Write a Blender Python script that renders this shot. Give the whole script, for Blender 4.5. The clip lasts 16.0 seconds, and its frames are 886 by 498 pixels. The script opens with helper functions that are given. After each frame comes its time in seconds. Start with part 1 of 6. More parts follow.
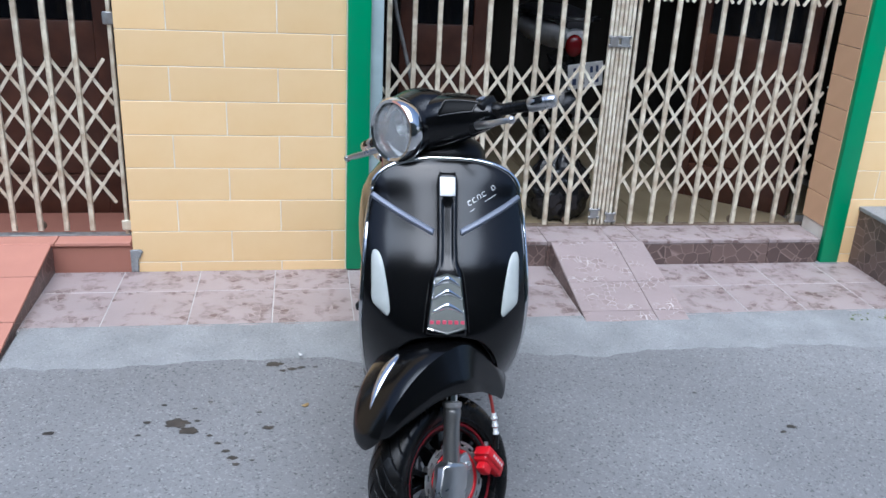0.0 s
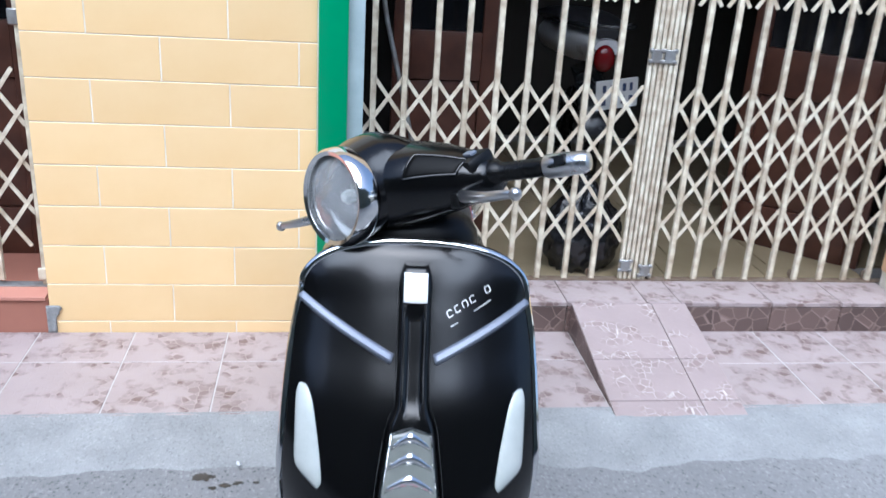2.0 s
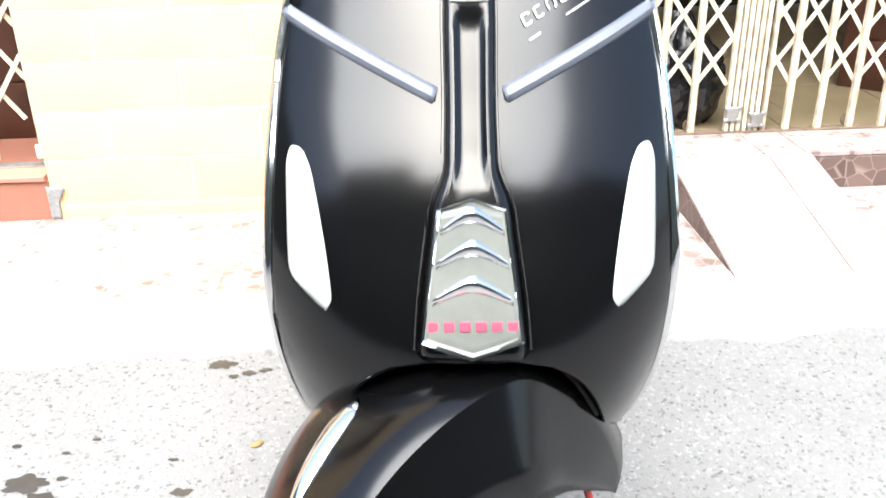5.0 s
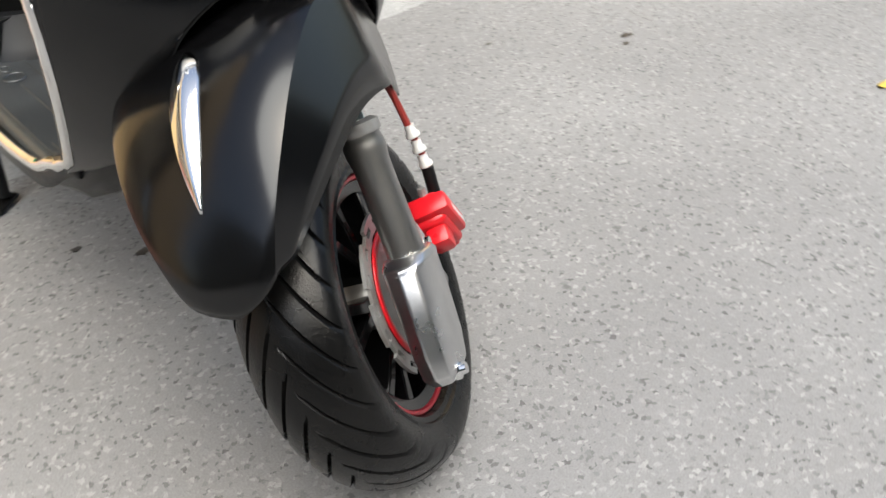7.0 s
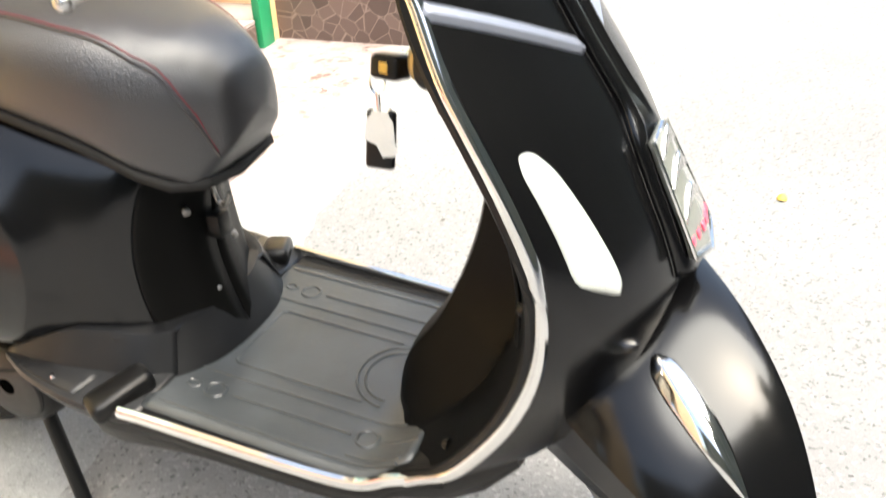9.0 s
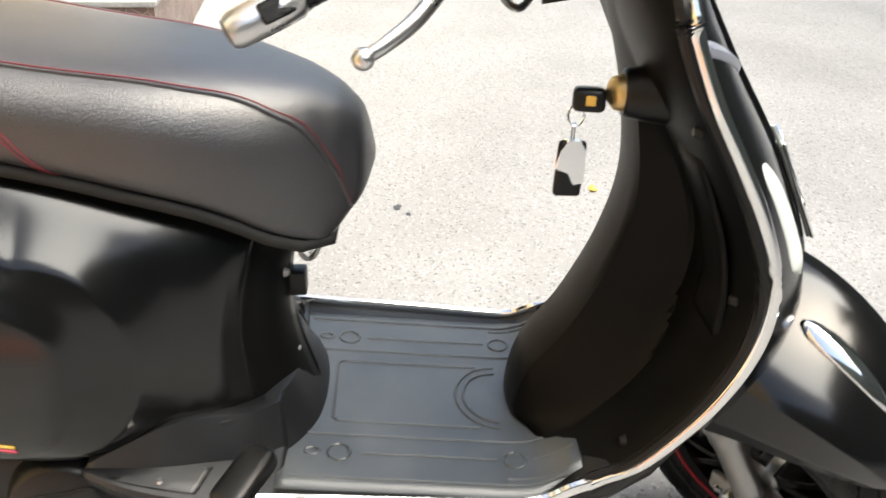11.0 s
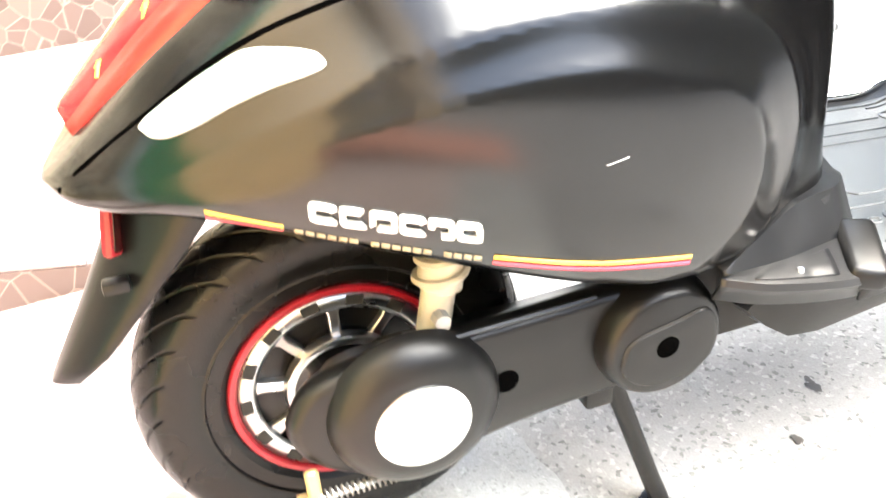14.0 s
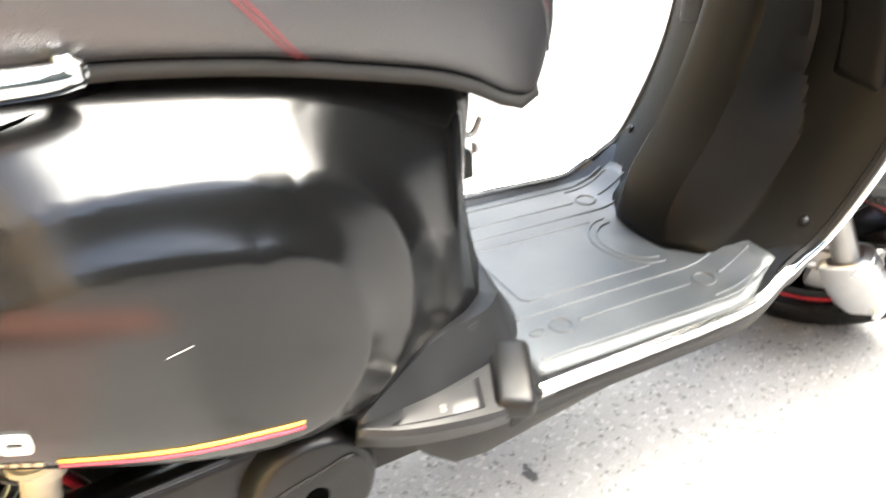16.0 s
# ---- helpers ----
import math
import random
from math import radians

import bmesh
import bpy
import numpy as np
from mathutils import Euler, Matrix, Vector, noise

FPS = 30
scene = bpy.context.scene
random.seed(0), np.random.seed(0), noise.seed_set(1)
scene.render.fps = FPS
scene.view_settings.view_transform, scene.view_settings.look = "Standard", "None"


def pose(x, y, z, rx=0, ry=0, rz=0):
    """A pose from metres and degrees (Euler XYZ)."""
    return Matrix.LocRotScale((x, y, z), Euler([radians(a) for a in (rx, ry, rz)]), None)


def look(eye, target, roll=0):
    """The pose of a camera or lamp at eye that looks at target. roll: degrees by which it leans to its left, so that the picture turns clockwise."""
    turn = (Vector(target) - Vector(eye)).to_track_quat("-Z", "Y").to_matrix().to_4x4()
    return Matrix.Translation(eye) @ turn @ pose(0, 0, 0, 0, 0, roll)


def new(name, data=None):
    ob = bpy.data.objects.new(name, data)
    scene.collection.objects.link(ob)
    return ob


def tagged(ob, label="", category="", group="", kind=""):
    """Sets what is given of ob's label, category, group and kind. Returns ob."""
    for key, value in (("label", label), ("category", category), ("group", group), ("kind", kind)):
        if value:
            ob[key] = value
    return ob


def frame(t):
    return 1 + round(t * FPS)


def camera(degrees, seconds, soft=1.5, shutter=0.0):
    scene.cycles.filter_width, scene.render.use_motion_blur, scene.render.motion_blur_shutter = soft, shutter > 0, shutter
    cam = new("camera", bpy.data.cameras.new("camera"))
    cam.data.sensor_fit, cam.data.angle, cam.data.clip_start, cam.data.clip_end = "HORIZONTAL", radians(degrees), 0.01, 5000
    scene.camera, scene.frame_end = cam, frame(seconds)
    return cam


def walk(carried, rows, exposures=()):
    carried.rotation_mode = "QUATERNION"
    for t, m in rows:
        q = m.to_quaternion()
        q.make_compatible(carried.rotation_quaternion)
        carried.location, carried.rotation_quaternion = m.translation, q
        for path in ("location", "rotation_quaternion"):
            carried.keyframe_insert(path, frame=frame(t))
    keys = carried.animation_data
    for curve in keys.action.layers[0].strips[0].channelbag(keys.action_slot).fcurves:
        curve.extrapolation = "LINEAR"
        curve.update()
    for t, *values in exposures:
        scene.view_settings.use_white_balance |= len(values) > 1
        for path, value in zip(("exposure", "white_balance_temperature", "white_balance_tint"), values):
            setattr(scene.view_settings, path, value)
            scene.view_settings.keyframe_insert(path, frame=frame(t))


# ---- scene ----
cam = camera(53.9, 16.0, shutter=0.35)
PATH = [
    (0, (-0.162, -1.572, 1.493), (0.004, 0.285, 0.77), 2.9),
    (0.5, (-0.135, -1.511, 1.488), (0.046, 0.336, 0.743), 2.5),
    (1, (-0.121, -1.29, 1.465), (0.063, 0.552, 0.708), 3.1),
    (1.5, (-0.102, -1.087, 1.455), (0.064, 0.762, 0.712), 3.5),
    (2, (-0.025, -0.809, 1.42), (0.1, 1.053, 0.7), 3.7),
    (2.5, (0.014, -0.541, 1.367), (0.022, 1.333, 0.667), 2.7),
    (3, (0.02, -0.394, 1.272), (-0.016, 1.484, 0.584), 1.6),
    (3.2, (0.02, -0.37, 1.231), (-0.019, 1.51, 0.549), 1.2),
    (5.3, (-0.005, -0.438, 0.961), (-0.012, 1.358, 0.081), -1.6),
    (5.5, (-0.03, -0.448, 0.938), (0.013, 1.339, 0.039), -1.8),
    (6, (-0.134, -0.471, 0.873), (0.146, 1.258, -0.093), -0.8),
    (6.5, (-0.276, -0.487, 0.82), (0.387, 1.058, -0.263), -1.2),
    (7, (-0.402, -0.426, 0.808), (0.651, 0.808, -0.362), -3.5),
    (7.5, (-0.516, -0.26, 0.834), (0.713, 0.785, -0.348), -5.1),
    (8, (-0.588, -0.103, 0.857), (0.77, 0.808, -0.294), -4.9),
    (8.5, (-0.695, 0.046, 0.904), (0.754, 0.884, -0.19), -3.7),
    (9, (-0.771, 0.182, 1.022), (0.804, 0.888, 0.011), -2.6),
    (9.2, (-0.782, 0.221, 1.066), (0.821, 0.875, 0.064), -2.3),
    (11.3, (-0.944, 0.825, 1.046), (0.783, 0.675, 0.05), 2.1),
    (11.5, (-0.981, 0.891, 1.022), (0.736, 0.727, 0.011), 2.1),
    (12, (-1.03, 1.02, 0.972), (0.671, 0.873, -0.07), 1.7),
    (12.5, (-1.016, 1.145, 0.934), (0.672, 1.03, -0.132), 0.3),
    (13, (-0.939, 1.326, 0.9), (0.734, 1.239, -0.192), -1.8),
    (13.5, (-0.854, 1.437, 0.86), (0.799, 1.206, -0.243), -2.3),
    (14, (-0.739, 1.529, 0.841), (0.88, 1.021, -0.217), -4.1),
    (14.5, (-0.666, 1.586, 0.841), (0.938, 0.951, -0.17), -7.2),
    (15, (-0.654, 1.55, 0.843), (0.89, 0.803, -0.185), -8.6),
    (15.5, (-0.684, 1.438, 0.853), (0.791, 0.612, -0.216), -6.9),
    (16, (-0.729, 1.276, 0.918), (0.769, 0.48, -0.14), -2.4),
]
EXPOSURES = [(0.0, 0.78, 5300, 8), (1.0, 1.02, 5300, 8), (1.5, 1.13, 5300, 8), (2.5, 1.15, 5200, 8), (3.2, 1.32, 5200, 8), (5.3, 2.42, 6450, 6), (6.0, 2.42, 6500, 6), (6.5, 2.02, 6450, 6), (7.0, 1.5, 6700, 6), (8.0, 1.7, 7000, 6), (8.5, 2.62, 7250, 6), (9.2, 2.35, 7000, 6), (11.3, 2.15, 7100, 6), (12.0, 3.15, 7900, 6), (12.6, 3.8, 7400, 6), (13.0, 4.2, 6900, 6), (14.0, 4.2, 6800, 6), (14.5, 4.42, 6900, 6), (15.0, 4.5, 6700, 6), (15.5, 4.45, 7000, 6), (16.0, 3.85, 7000, 6)]
walk(cam, [(t, look(eye, target, roll)) for t, eye, target, roll in PATH], EXPOSURES)

# ---- place ----
# world, sun and sky light
world = bpy.data.worlds.new("sky")
scene.world = world
world.use_nodes = True
wn = world.node_tree.nodes
sky = wn.new("ShaderNodeTexSky")
sky.sky_type = "NISHITA"
sky.sun_disc = False
sky.sun_elevation, sky.sun_rotation = radians(59), radians(190)
sky.air_density, sky.dust_density = 1.0, 4.0
world.node_tree.links.new(sky.outputs[0], wn["Background"].inputs[0])
wn["Background"].inputs[1].default_value = 0.10
sun = new("sun", bpy.data.lights.new("sun", "SUN"))
sun.data.energy, sun.data.angle, sun.data.color = 2.4, radians(68), (1.0, 0.99, 0.98)
sun.matrix_world = pose(0, 0, 8, 31, -8, 0)


# ---- materials ----
def material(name, base, rough=0.5, metal=0.0, second=None, scale=8.0, amount=0.5, bump=0.0, bump_scale=200.0,
             rough_var=0.1, spec=0.5, coat=0.0, object_random=0.0):
    """A surface with two scales of colour variation, uneven roughness and a fine relief."""
    m = bpy.data.materials.new(name)
    m.use_nodes = True
    nt = m.node_tree
    nd, ln = nt.nodes, nt.links
    b = nd["Principled BSDF"]
    b.inputs["Metallic"].default_value = metal
    b.inputs["Specular IOR Level"].default_value = spec
    b.inputs["Coat Weight"].default_value = coat
    tc = nd.new("ShaderNodeTexCoord")
    big = nd.new("ShaderNodeTexNoise")
    big.inputs["Scale"].default_value, big.inputs["Detail"].default_value = scale, 6
    small = nd.new("ShaderNodeTexNoise")
    small.inputs["Scale"].default_value, small.inputs["Detail"].default_value = bump_scale, 3
    ln.new(tc.outputs["Object"], big.inputs["Vector"])
    ln.new(tc.outputs["Object"], small.inputs["Vector"])
    mix = nd.new("ShaderNodeMix")
    mix.data_type = "RGBA"
    ramp = nd.new("ShaderNodeMapRange")
    ramp.inputs["From Min"].default_value, ramp.inputs["From Max"].default_value = 0.35, 0.65
    ramp.inputs["To Max"].default_value = amount
    ln.new(big.outputs["Fac"], ramp.inputs["Value"])
    ln.new(ramp.outputs["Result"], mix.inputs["Factor"])
    mix.inputs["A"].default_value = (*base, 1)
    mix.inputs["B"].default_value = (*(second or [c * 0.75 for c in base]), 1)
    colour = mix.outputs["Result"]
    if object_random:
        info = nd.new("ShaderNodeObjectInfo")
        hsv = nd.new("ShaderNodeHueSaturation")
        rr = nd.new("ShaderNodeMapRange")
        rr.inputs["To Min"].default_value, rr.inputs["To Max"].default_value = 1 - object_random, 1 + object_random
        ln.new(info.outputs["Random"], rr.inputs["Value"])
        ln.new(rr.outputs["Result"], hsv.inputs["Value"])
        ln.new(colour, hsv.inputs["Color"])
        colour = hsv.outputs["Color"]
    ln.new(colour, b.inputs["Base Color"])
    rv = nd.new("ShaderNodeMapRange")
    rv.inputs["To Min"].default_value, rv.inputs["To Max"].default_value = max(0.02, rough - rough_var), min(1, rough + rough_var)
    ln.new(big.outputs["Fac"], rv.inputs["Value"])
    ln.new(rv.outputs["Result"], b.inputs["Roughness"])
    if bump:
        bp = nd.new("ShaderNodeBump")
        bp.inputs["Strength"].default_value, bp.inputs["Distance"].default_value = bump, 0.002
        ln.new(small.outputs["Fac"], bp.inputs["Height"])
        ln.new(bp.outputs["Normal"], b.inputs["Normal"])
    return m


def stone_ground(name, light, dark, matrix, cell=165.0, patch=1.3):
    """Asphalt or concrete: stones of many greys in a binder, with wide stains."""
    m = bpy.data.materials.new(name)
    m.use_nodes = True
    nd, ln = m.node_tree.nodes, m.node_tree.links
    b = nd["Principled BSDF"]
    tc = nd.new("ShaderNodeTexCoord")
    v = nd.new("ShaderNodeTexVoronoi")
    v.inputs["Scale"].default_value = cell
    warp = nd.new("ShaderNodeTexNoise")
    warp.inputs["Scale"].default_value = cell * 0.6
    add = nd.new("ShaderNodeMix")
    add.data_type = "VECTOR"
    add.inputs["Factor"].default_value = 0.012
    ln.new(tc.outputs["Object"], warp.inputs["Vector"])
    ln.new(tc.outputs["Object"], add.inputs["A"])
    ln.new(warp.outputs["Color"], add.inputs["B"])
    ln.new(add.outputs["Result"], v.inputs["Vector"])
    cr = nd.new("ShaderNodeValToRGB")
    e = cr.color_ramp
    e.elements[0].position, e.elements[0].color = 0.0, (*dark, 1)
    e.elements[1].position, e.elements[1].color = 1.0, (*light, 1)
    mid = e.elements.new(0.12)
    mid.color = (*matrix, 1)
    mid2 = e.elements.new(0.86)
    mid2.color = (*[c * 1.08 for c in matrix], 1)
    sep = nd.new("ShaderNodeSeparateColor")
    ln.new(v.outputs["Color"], sep.inputs["Color"])
    ln.new(sep.outputs["Red"], cr.inputs["Fac"])
    n1 = nd.new("ShaderNodeTexNoise")
    n1.inputs["Scale"].default_value, n1.inputs["Detail"].default_value = patch, 8
    ln.new(tc.outputs["Object"], n1.inputs["Vector"])
    mr = nd.new("ShaderNodeMapRange")
    mr.inputs["From Min"].default_value, mr.inputs["From Max"].default_value = 0.3, 0.7
    mr.inputs["To Min"].default_value, mr.inputs["To Max"].default_value = 0.84, 1.12
    ln.new(n1.outputs["Fac"], mr.inputs["Value"])
    fine = nd.new("ShaderNodeTexNoise")
    fine.inputs["Scale"].default_value, fine.inputs["Detail"].default_value = 420, 2
    ln.new(tc.outputs["Object"], fine.inputs["Vector"])
    fr = nd.new("ShaderNodeMapRange")
    fr.inputs["To Min"].default_value, fr.inputs["To Max"].default_value = 0.7, 1.3
    ln.new(fine.outputs["Fac"], fr.inputs["Value"])
    mul = nd.new("ShaderNodeMath")
    mul.operation = "MULTIPLY"
    ln.new(mr.outputs["Result"], mul.inputs[0])
    ln.new(fr.outputs["Result"], mul.inputs[1])
    hsv = nd.new("ShaderNodeHueSaturation")
    ln.new(cr.outputs["Color"], hsv.inputs["Color"])
    ln.new(mul.outputs["Value"], hsv.inputs["Value"])
    ln.new(hsv.outputs["Color"], b.inputs["Base Color"])
    b.inputs["Roughness"].default_value = 0.85
    bp = nd.new("ShaderNodeBump")
    bp.inputs["Strength"].default_value, bp.inputs["Distance"].default_value = 0.3, 0.002
    ln.new(v.outputs["Distance"], bp.inputs["Height"])
    ln.new(bp.outputs["Normal"], b.inputs["Normal"])
    return m


def crackle_tile(name, ground, patch, line, cell=22.0, cover=0.5, rough=0.35, line_width=0.06):
    """Glazed tile printed with broken-stone shapes, in patches."""
    m = bpy.data.materials.new(name)
    m.use_nodes = True
    nd, ln = m.node_tree.nodes, m.node_tree.links
    b = nd["Principled BSDF"]
    tc = nd.new("ShaderNodeTexCoord")
    info = nd.new("ShaderNodeObjectInfo")
    shift = nd.new("ShaderNodeVectorMath")
    shift.operation = "MULTIPLY_ADD"
    ln.new(info.outputs["Random"], shift.inputs[0])
    shift.inputs[1].default_value = (7.0, 5.0, 3.0)
    ln.new(tc.outputs["Object"], shift.inputs[2])
    cells = nd.new("ShaderNodeTexVoronoi")
    cells.inputs["Scale"].default_value = cell
    edge = nd.new("ShaderNodeTexVoronoi")
    edge.feature = "DISTANCE_TO_EDGE"
    edge.inputs["Scale"].default_value = cell
    noise_n = nd.new("ShaderNodeTexNoise")
    noise_n.inputs["Scale"].default_value, noise_n.inputs["Detail"].default_value = cell * 0.33, 4
    for n_ in (cells, edge, noise_n):
        ln.new(shift.outputs["Vector"], n_.inputs["Vector"])
    sep = nd.new("ShaderNodeSeparateColor")
    ln.new(cells.outputs["Color"], sep.inputs["Color"])
    gate = nd.new("ShaderNodeMath")
    gate.operation = "MULTIPLY"
    pr = nd.new("ShaderNodeMapRange")
    pr.inputs["From Min"].default_value, pr.inputs["From Max"].default_value = 0.62 - 0.35 * cover, 0.72 - 0.3 * cover
    ln.new(noise_n.outputs["Fac"], pr.inputs["Value"])
    ln.new(pr.outputs["Result"], gate.inputs[0])
    ln.new(sep.outputs["Red"], gate.inputs[1])
    m1 = nd.new("ShaderNodeMix")
    m1.data_type = "RGBA"
    m1.inputs["A"].default_value, m1.inputs["B"].default_value = (*ground, 1), (*patch, 1)
    ln.new(gate.outputs["Value"], m1.inputs["Factor"])
    er = nd.new("ShaderNodeMapRange")
    er.inputs["From Min"].default_value, er.inputs["From Max"].default_value = 0.0, line_width
    er.inputs["To Min"].default_value, er.inputs["To Max"].default_value = 1.0, 0.0
    ln.new(edge.outputs["Distance"], er.inputs["Value"])
    eg = nd.new("ShaderNodeMath")
    eg.operation = "MULTIPLY"
    ln.new(er.outputs["Result"], eg.inputs[0])
    ln.new(pr.outputs["Result"], eg.inputs[1])
    m2 = nd.new("ShaderNodeMix")
    m2.data_type = "RGBA"
    ln.new(eg.outputs["Value"], m2.inputs["Factor"])
    ln.new(m1.outputs["Result"], m2.inputs["A"])
    m2.inputs["B"].default_value = (*line, 1)
    dirt = nd.new("ShaderNodeTexNoise")
    dirt.inputs["Scale"].default_value, dirt.inputs["Detail"].default_value = 5, 8
    ln.new(tc.outputs["Object"], dirt.inputs["Vector"])
    dr = nd.new("ShaderNodeMapRange")
    dr.inputs["To Min"].default_value, dr.inputs["To Max"].default_value = 0.8, 1.2
    ln.new(dirt.outputs["Fac"], dr.inputs["Value"])
    hsv = nd.new("ShaderNodeHueSaturation")
    ln.new(m2.outputs["Result"], hsv.inputs["Color"])
    ln.new(dr.outputs["Result"], hsv.inputs["Value"])
    ln.new(hsv.outputs["Color"], b.inputs["Base Color"])
    rr = nd.new("ShaderNodeMapRange")
    rr.inputs["To Min"].default_value, rr.inputs["To Max"].default_value = rough - 0.15, rough + 0.25
    ln.new(dirt.outputs["Fac"], rr.inputs["Value"])
    ln.new(rr.outputs["Result"], b.inputs["Roughness"])
    bp = nd.new("ShaderNodeBump")
    bp.inputs["Strength"].default_value, bp.inputs["Distance"].default_value = 0.25, 0.002
    ln.new(er.outputs["Result"], bp.inputs["Height"])
    bp.invert = True
    ln.new(bp.outputs["Normal"], b.inputs["Normal"])
    return m


def glass(name, tint, rough=0.05):
    m = bpy.data.materials.new(name)
    m.use_nodes = True
    b = m.node_tree.nodes["Principled BSDF"]
    b.inputs["Base Color"].default_value = (*tint, 1)
    b.inputs["Transmission Weight"].default_value = 1.0
    b.inputs["Roughness"].default_value = rough
    b.inputs["IOR"].default_value = 1.45
    return m


ASPHALT = stone_ground("asphalt", (0.29, 0.29, 0.285), (0.10, 0.10, 0.10), (0.198, 0.198, 0.199), cell=178.0)
CONCRETE = stone_ground("concrete", (0.33, 0.333, 0.328), (0.19, 0.192, 0.19), (0.252, 0.256, 0.255), cell=230.0, patch=6.0)
PAVE_TILE = crackle_tile("pavement_tile", (0.34, 0.282, 0.27), (0.135, 0.088, 0.076), (0.37, 0.308, 0.29), 36, 0.46, 0.45)
RAMP_TILE = crackle_tile("ramp_tile", (0.32, 0.258, 0.248), (0.24, 0.178, 0.165), (0.62, 0.575, 0.55), 34, 0.36, 0.35, 0.045)
RISER_TILE = crackle_tile("riser_tile", (0.155, 0.105, 0.09), (0.080, 0.054, 0.047), (0.27, 0.20, 0.175), 17, 1.6, 0.35, 0.035)
GROUT = material("grout", (0.48, 0.46, 0.44), 0.9, bump=0.4)
WALL_TILE = material("wall_tile", (0.82, 0.60, 0.32), 0.42, second=(0.77, 0.53, 0.25), scale=3.5, amount=0.8, bump=0.06, bump_scale=40, object_random=0.07)
WALL_GROUT = material("wall_grout", (0.86, 0.82, 0.73), 0.9, second=(0.52, 0.40, 0.27), scale=7, amount=0.45)
GREEN_PAINT = material("green_paint", (0.010, 0.27, 0.105), 0.45, second=(0.012, 0.22, 0.10), scale=9, bump=0.15)
PALE_PLASTER = material("pale_plaster", (0.38, 0.47, 0.48), 0.85, second=(0.26, 0.33, 0.34), scale=6, amount=0.9, bump=0.3)
UNSEEN_OCHRE = material("unseen_ochre", (0.50, 0.37, 0.22), 0.85, second=(0.40, 0.29, 0.17), scale=3, amount=0.8, bump=0.2)
ORANGE_PLASTER = material("orange_plaster", (0.66, 0.41, 0.235), 0.5, second=(0.56, 0.34, 0.195), scale=5, bump=0.2)
IVORY_PAINT = material("ivory_paint", (0.72, 0.67, 0.53), 0.5, second=(0.27, 0.17, 0.09), scale=22, amount=0.62, bump=0.3, object_random=0.08)
LATTICE_PAINT = material("lattice_paint", (0.70, 0.65, 0.52), 0.5, second=(0.33, 0.22, 0.12), scale=22, amount=0.55, bump=0.3)
STEEL = material("grey_steel", (0.36, 0.37, 0.37), 0.45, 0.6, second=(0.22, 0.20, 0.18), scale=30, amount=0.7)
RUST = material("rusty_steel", (0.13, 0.085, 0.055), 0.7, 0.3, second=(0.20, 0.16, 0.12), scale=30, amount=0.8, bump=0.4)
RED_TILE = material("red_floor_tile", (0.50, 0.23, 0.165), 0.55, second=(0.42, 0.19, 0.14), scale=6, bump=0.15, object_random=0.06)
BROWN_PLASTER = material("brown_plaster", (0.36, 0.155, 0.105), 0.75, second=(0.29, 0.12, 0.085), scale=5, bump=0.25, bump_scale=60)
WOOD = material("dark_wood", (0.085, 0.033, 0.020), 0.4, second=(0.045, 0.017, 0.011), scale=9, amount=0.8, bump=0.1)
# near-black: the shade inside the rooms is put into this colour
UNLIT_ROOM = material("unlit_room_wall", (0.035, 0.03, 0.026), 0.9, second=(0.025, 0.021, 0.018), scale=2)
CREAM_TILE = material("cream_floor_tile", (0.26, 0.21, 0.128), 0.35, second=(0.21, 0.168, 0.10), scale=5, object_random=0.05)
# dark colour of the unseen walls, chosen for their reflections in the paint
UNSEEN_FACADE = material("unseen_facade", (0.11, 0.115, 0.10), 0.85, second=(0.06, 0.075, 0.055), scale=1.2, amount=0.8, bump=0.2, bump_scale=30)
BLACK_PAINT = material("satin_black_paint", (0.0020, 0.0020, 0.0022), 0.18, second=(0.0032, 0.0032, 0.0035), scale=4, rough_var=0.03, bump=0.015, bump_scale=900, spec=0.46)
BLACK_PLASTIC = material("black_plastic", (0.0035, 0.0035, 0.0037), 0.34, second=(0.006, 0.0059, 0.0057), scale=12, rough_var=0.05, bump=0.10, bump_scale=1400, spec=0.28)
GREY_PLASTIC = material("grey_plastic", (0.006, 0.0063, 0.0072), 0.34, second=(0.011, 0.0115, 0.0125), scale=14, bump=0.10, bump_scale=1200, spec=0.40)
INNER_PLASTIC = material("inner_plastic", (0.0022, 0.0022, 0.0021), 0.42, second=(0.0035, 0.0034, 0.0031), scale=10, rough_var=0.06, bump=0.12, bump_scale=1300, spec=0.11)
DARK_LINER = material("liner_plastic", (0.008, 0.008, 0.008), 0.8)
RUBBER = material("tyre_rubber", (0.003, 0.003, 0.003), 0.27, second=(0.008, 0.0076, 0.0072), scale=16, amount=0.5, bump=0.25, bump_scale=500, spec=0.24)
MAT_RUBBER = material("mat_rubber", (0.030, 0.034, 0.036), 0.38, second=(0.054, 0.060, 0.063), scale=14, amount=0.8, bump=0.25, bump_scale=700, spec=0.8)
LEATHER = material("black_leatherette", (0.016, 0.016, 0.0185), 0.33, second=(0.022, 0.022, 0.025), scale=10, bump=0.35, bump_scale=620, rough_var=0.05, spec=0.95)
CHROME = material("chrome", (0.78, 0.78, 0.77), 0.09, 1.0, second=(0.7, 0.7, 0.69), scale=20, rough_var=0.05)
MIRROR = material("polished_disc", (0.88, 0.88, 0.87), 0.14, 1.0, scale=40, rough_var=0.04)
ALU = material("brushed_aluminium", (0.60, 0.60, 0.60), 0.30, 1.0, second=(0.48, 0.48, 0.48), scale=30, bump=0.1, bump_scale=300)
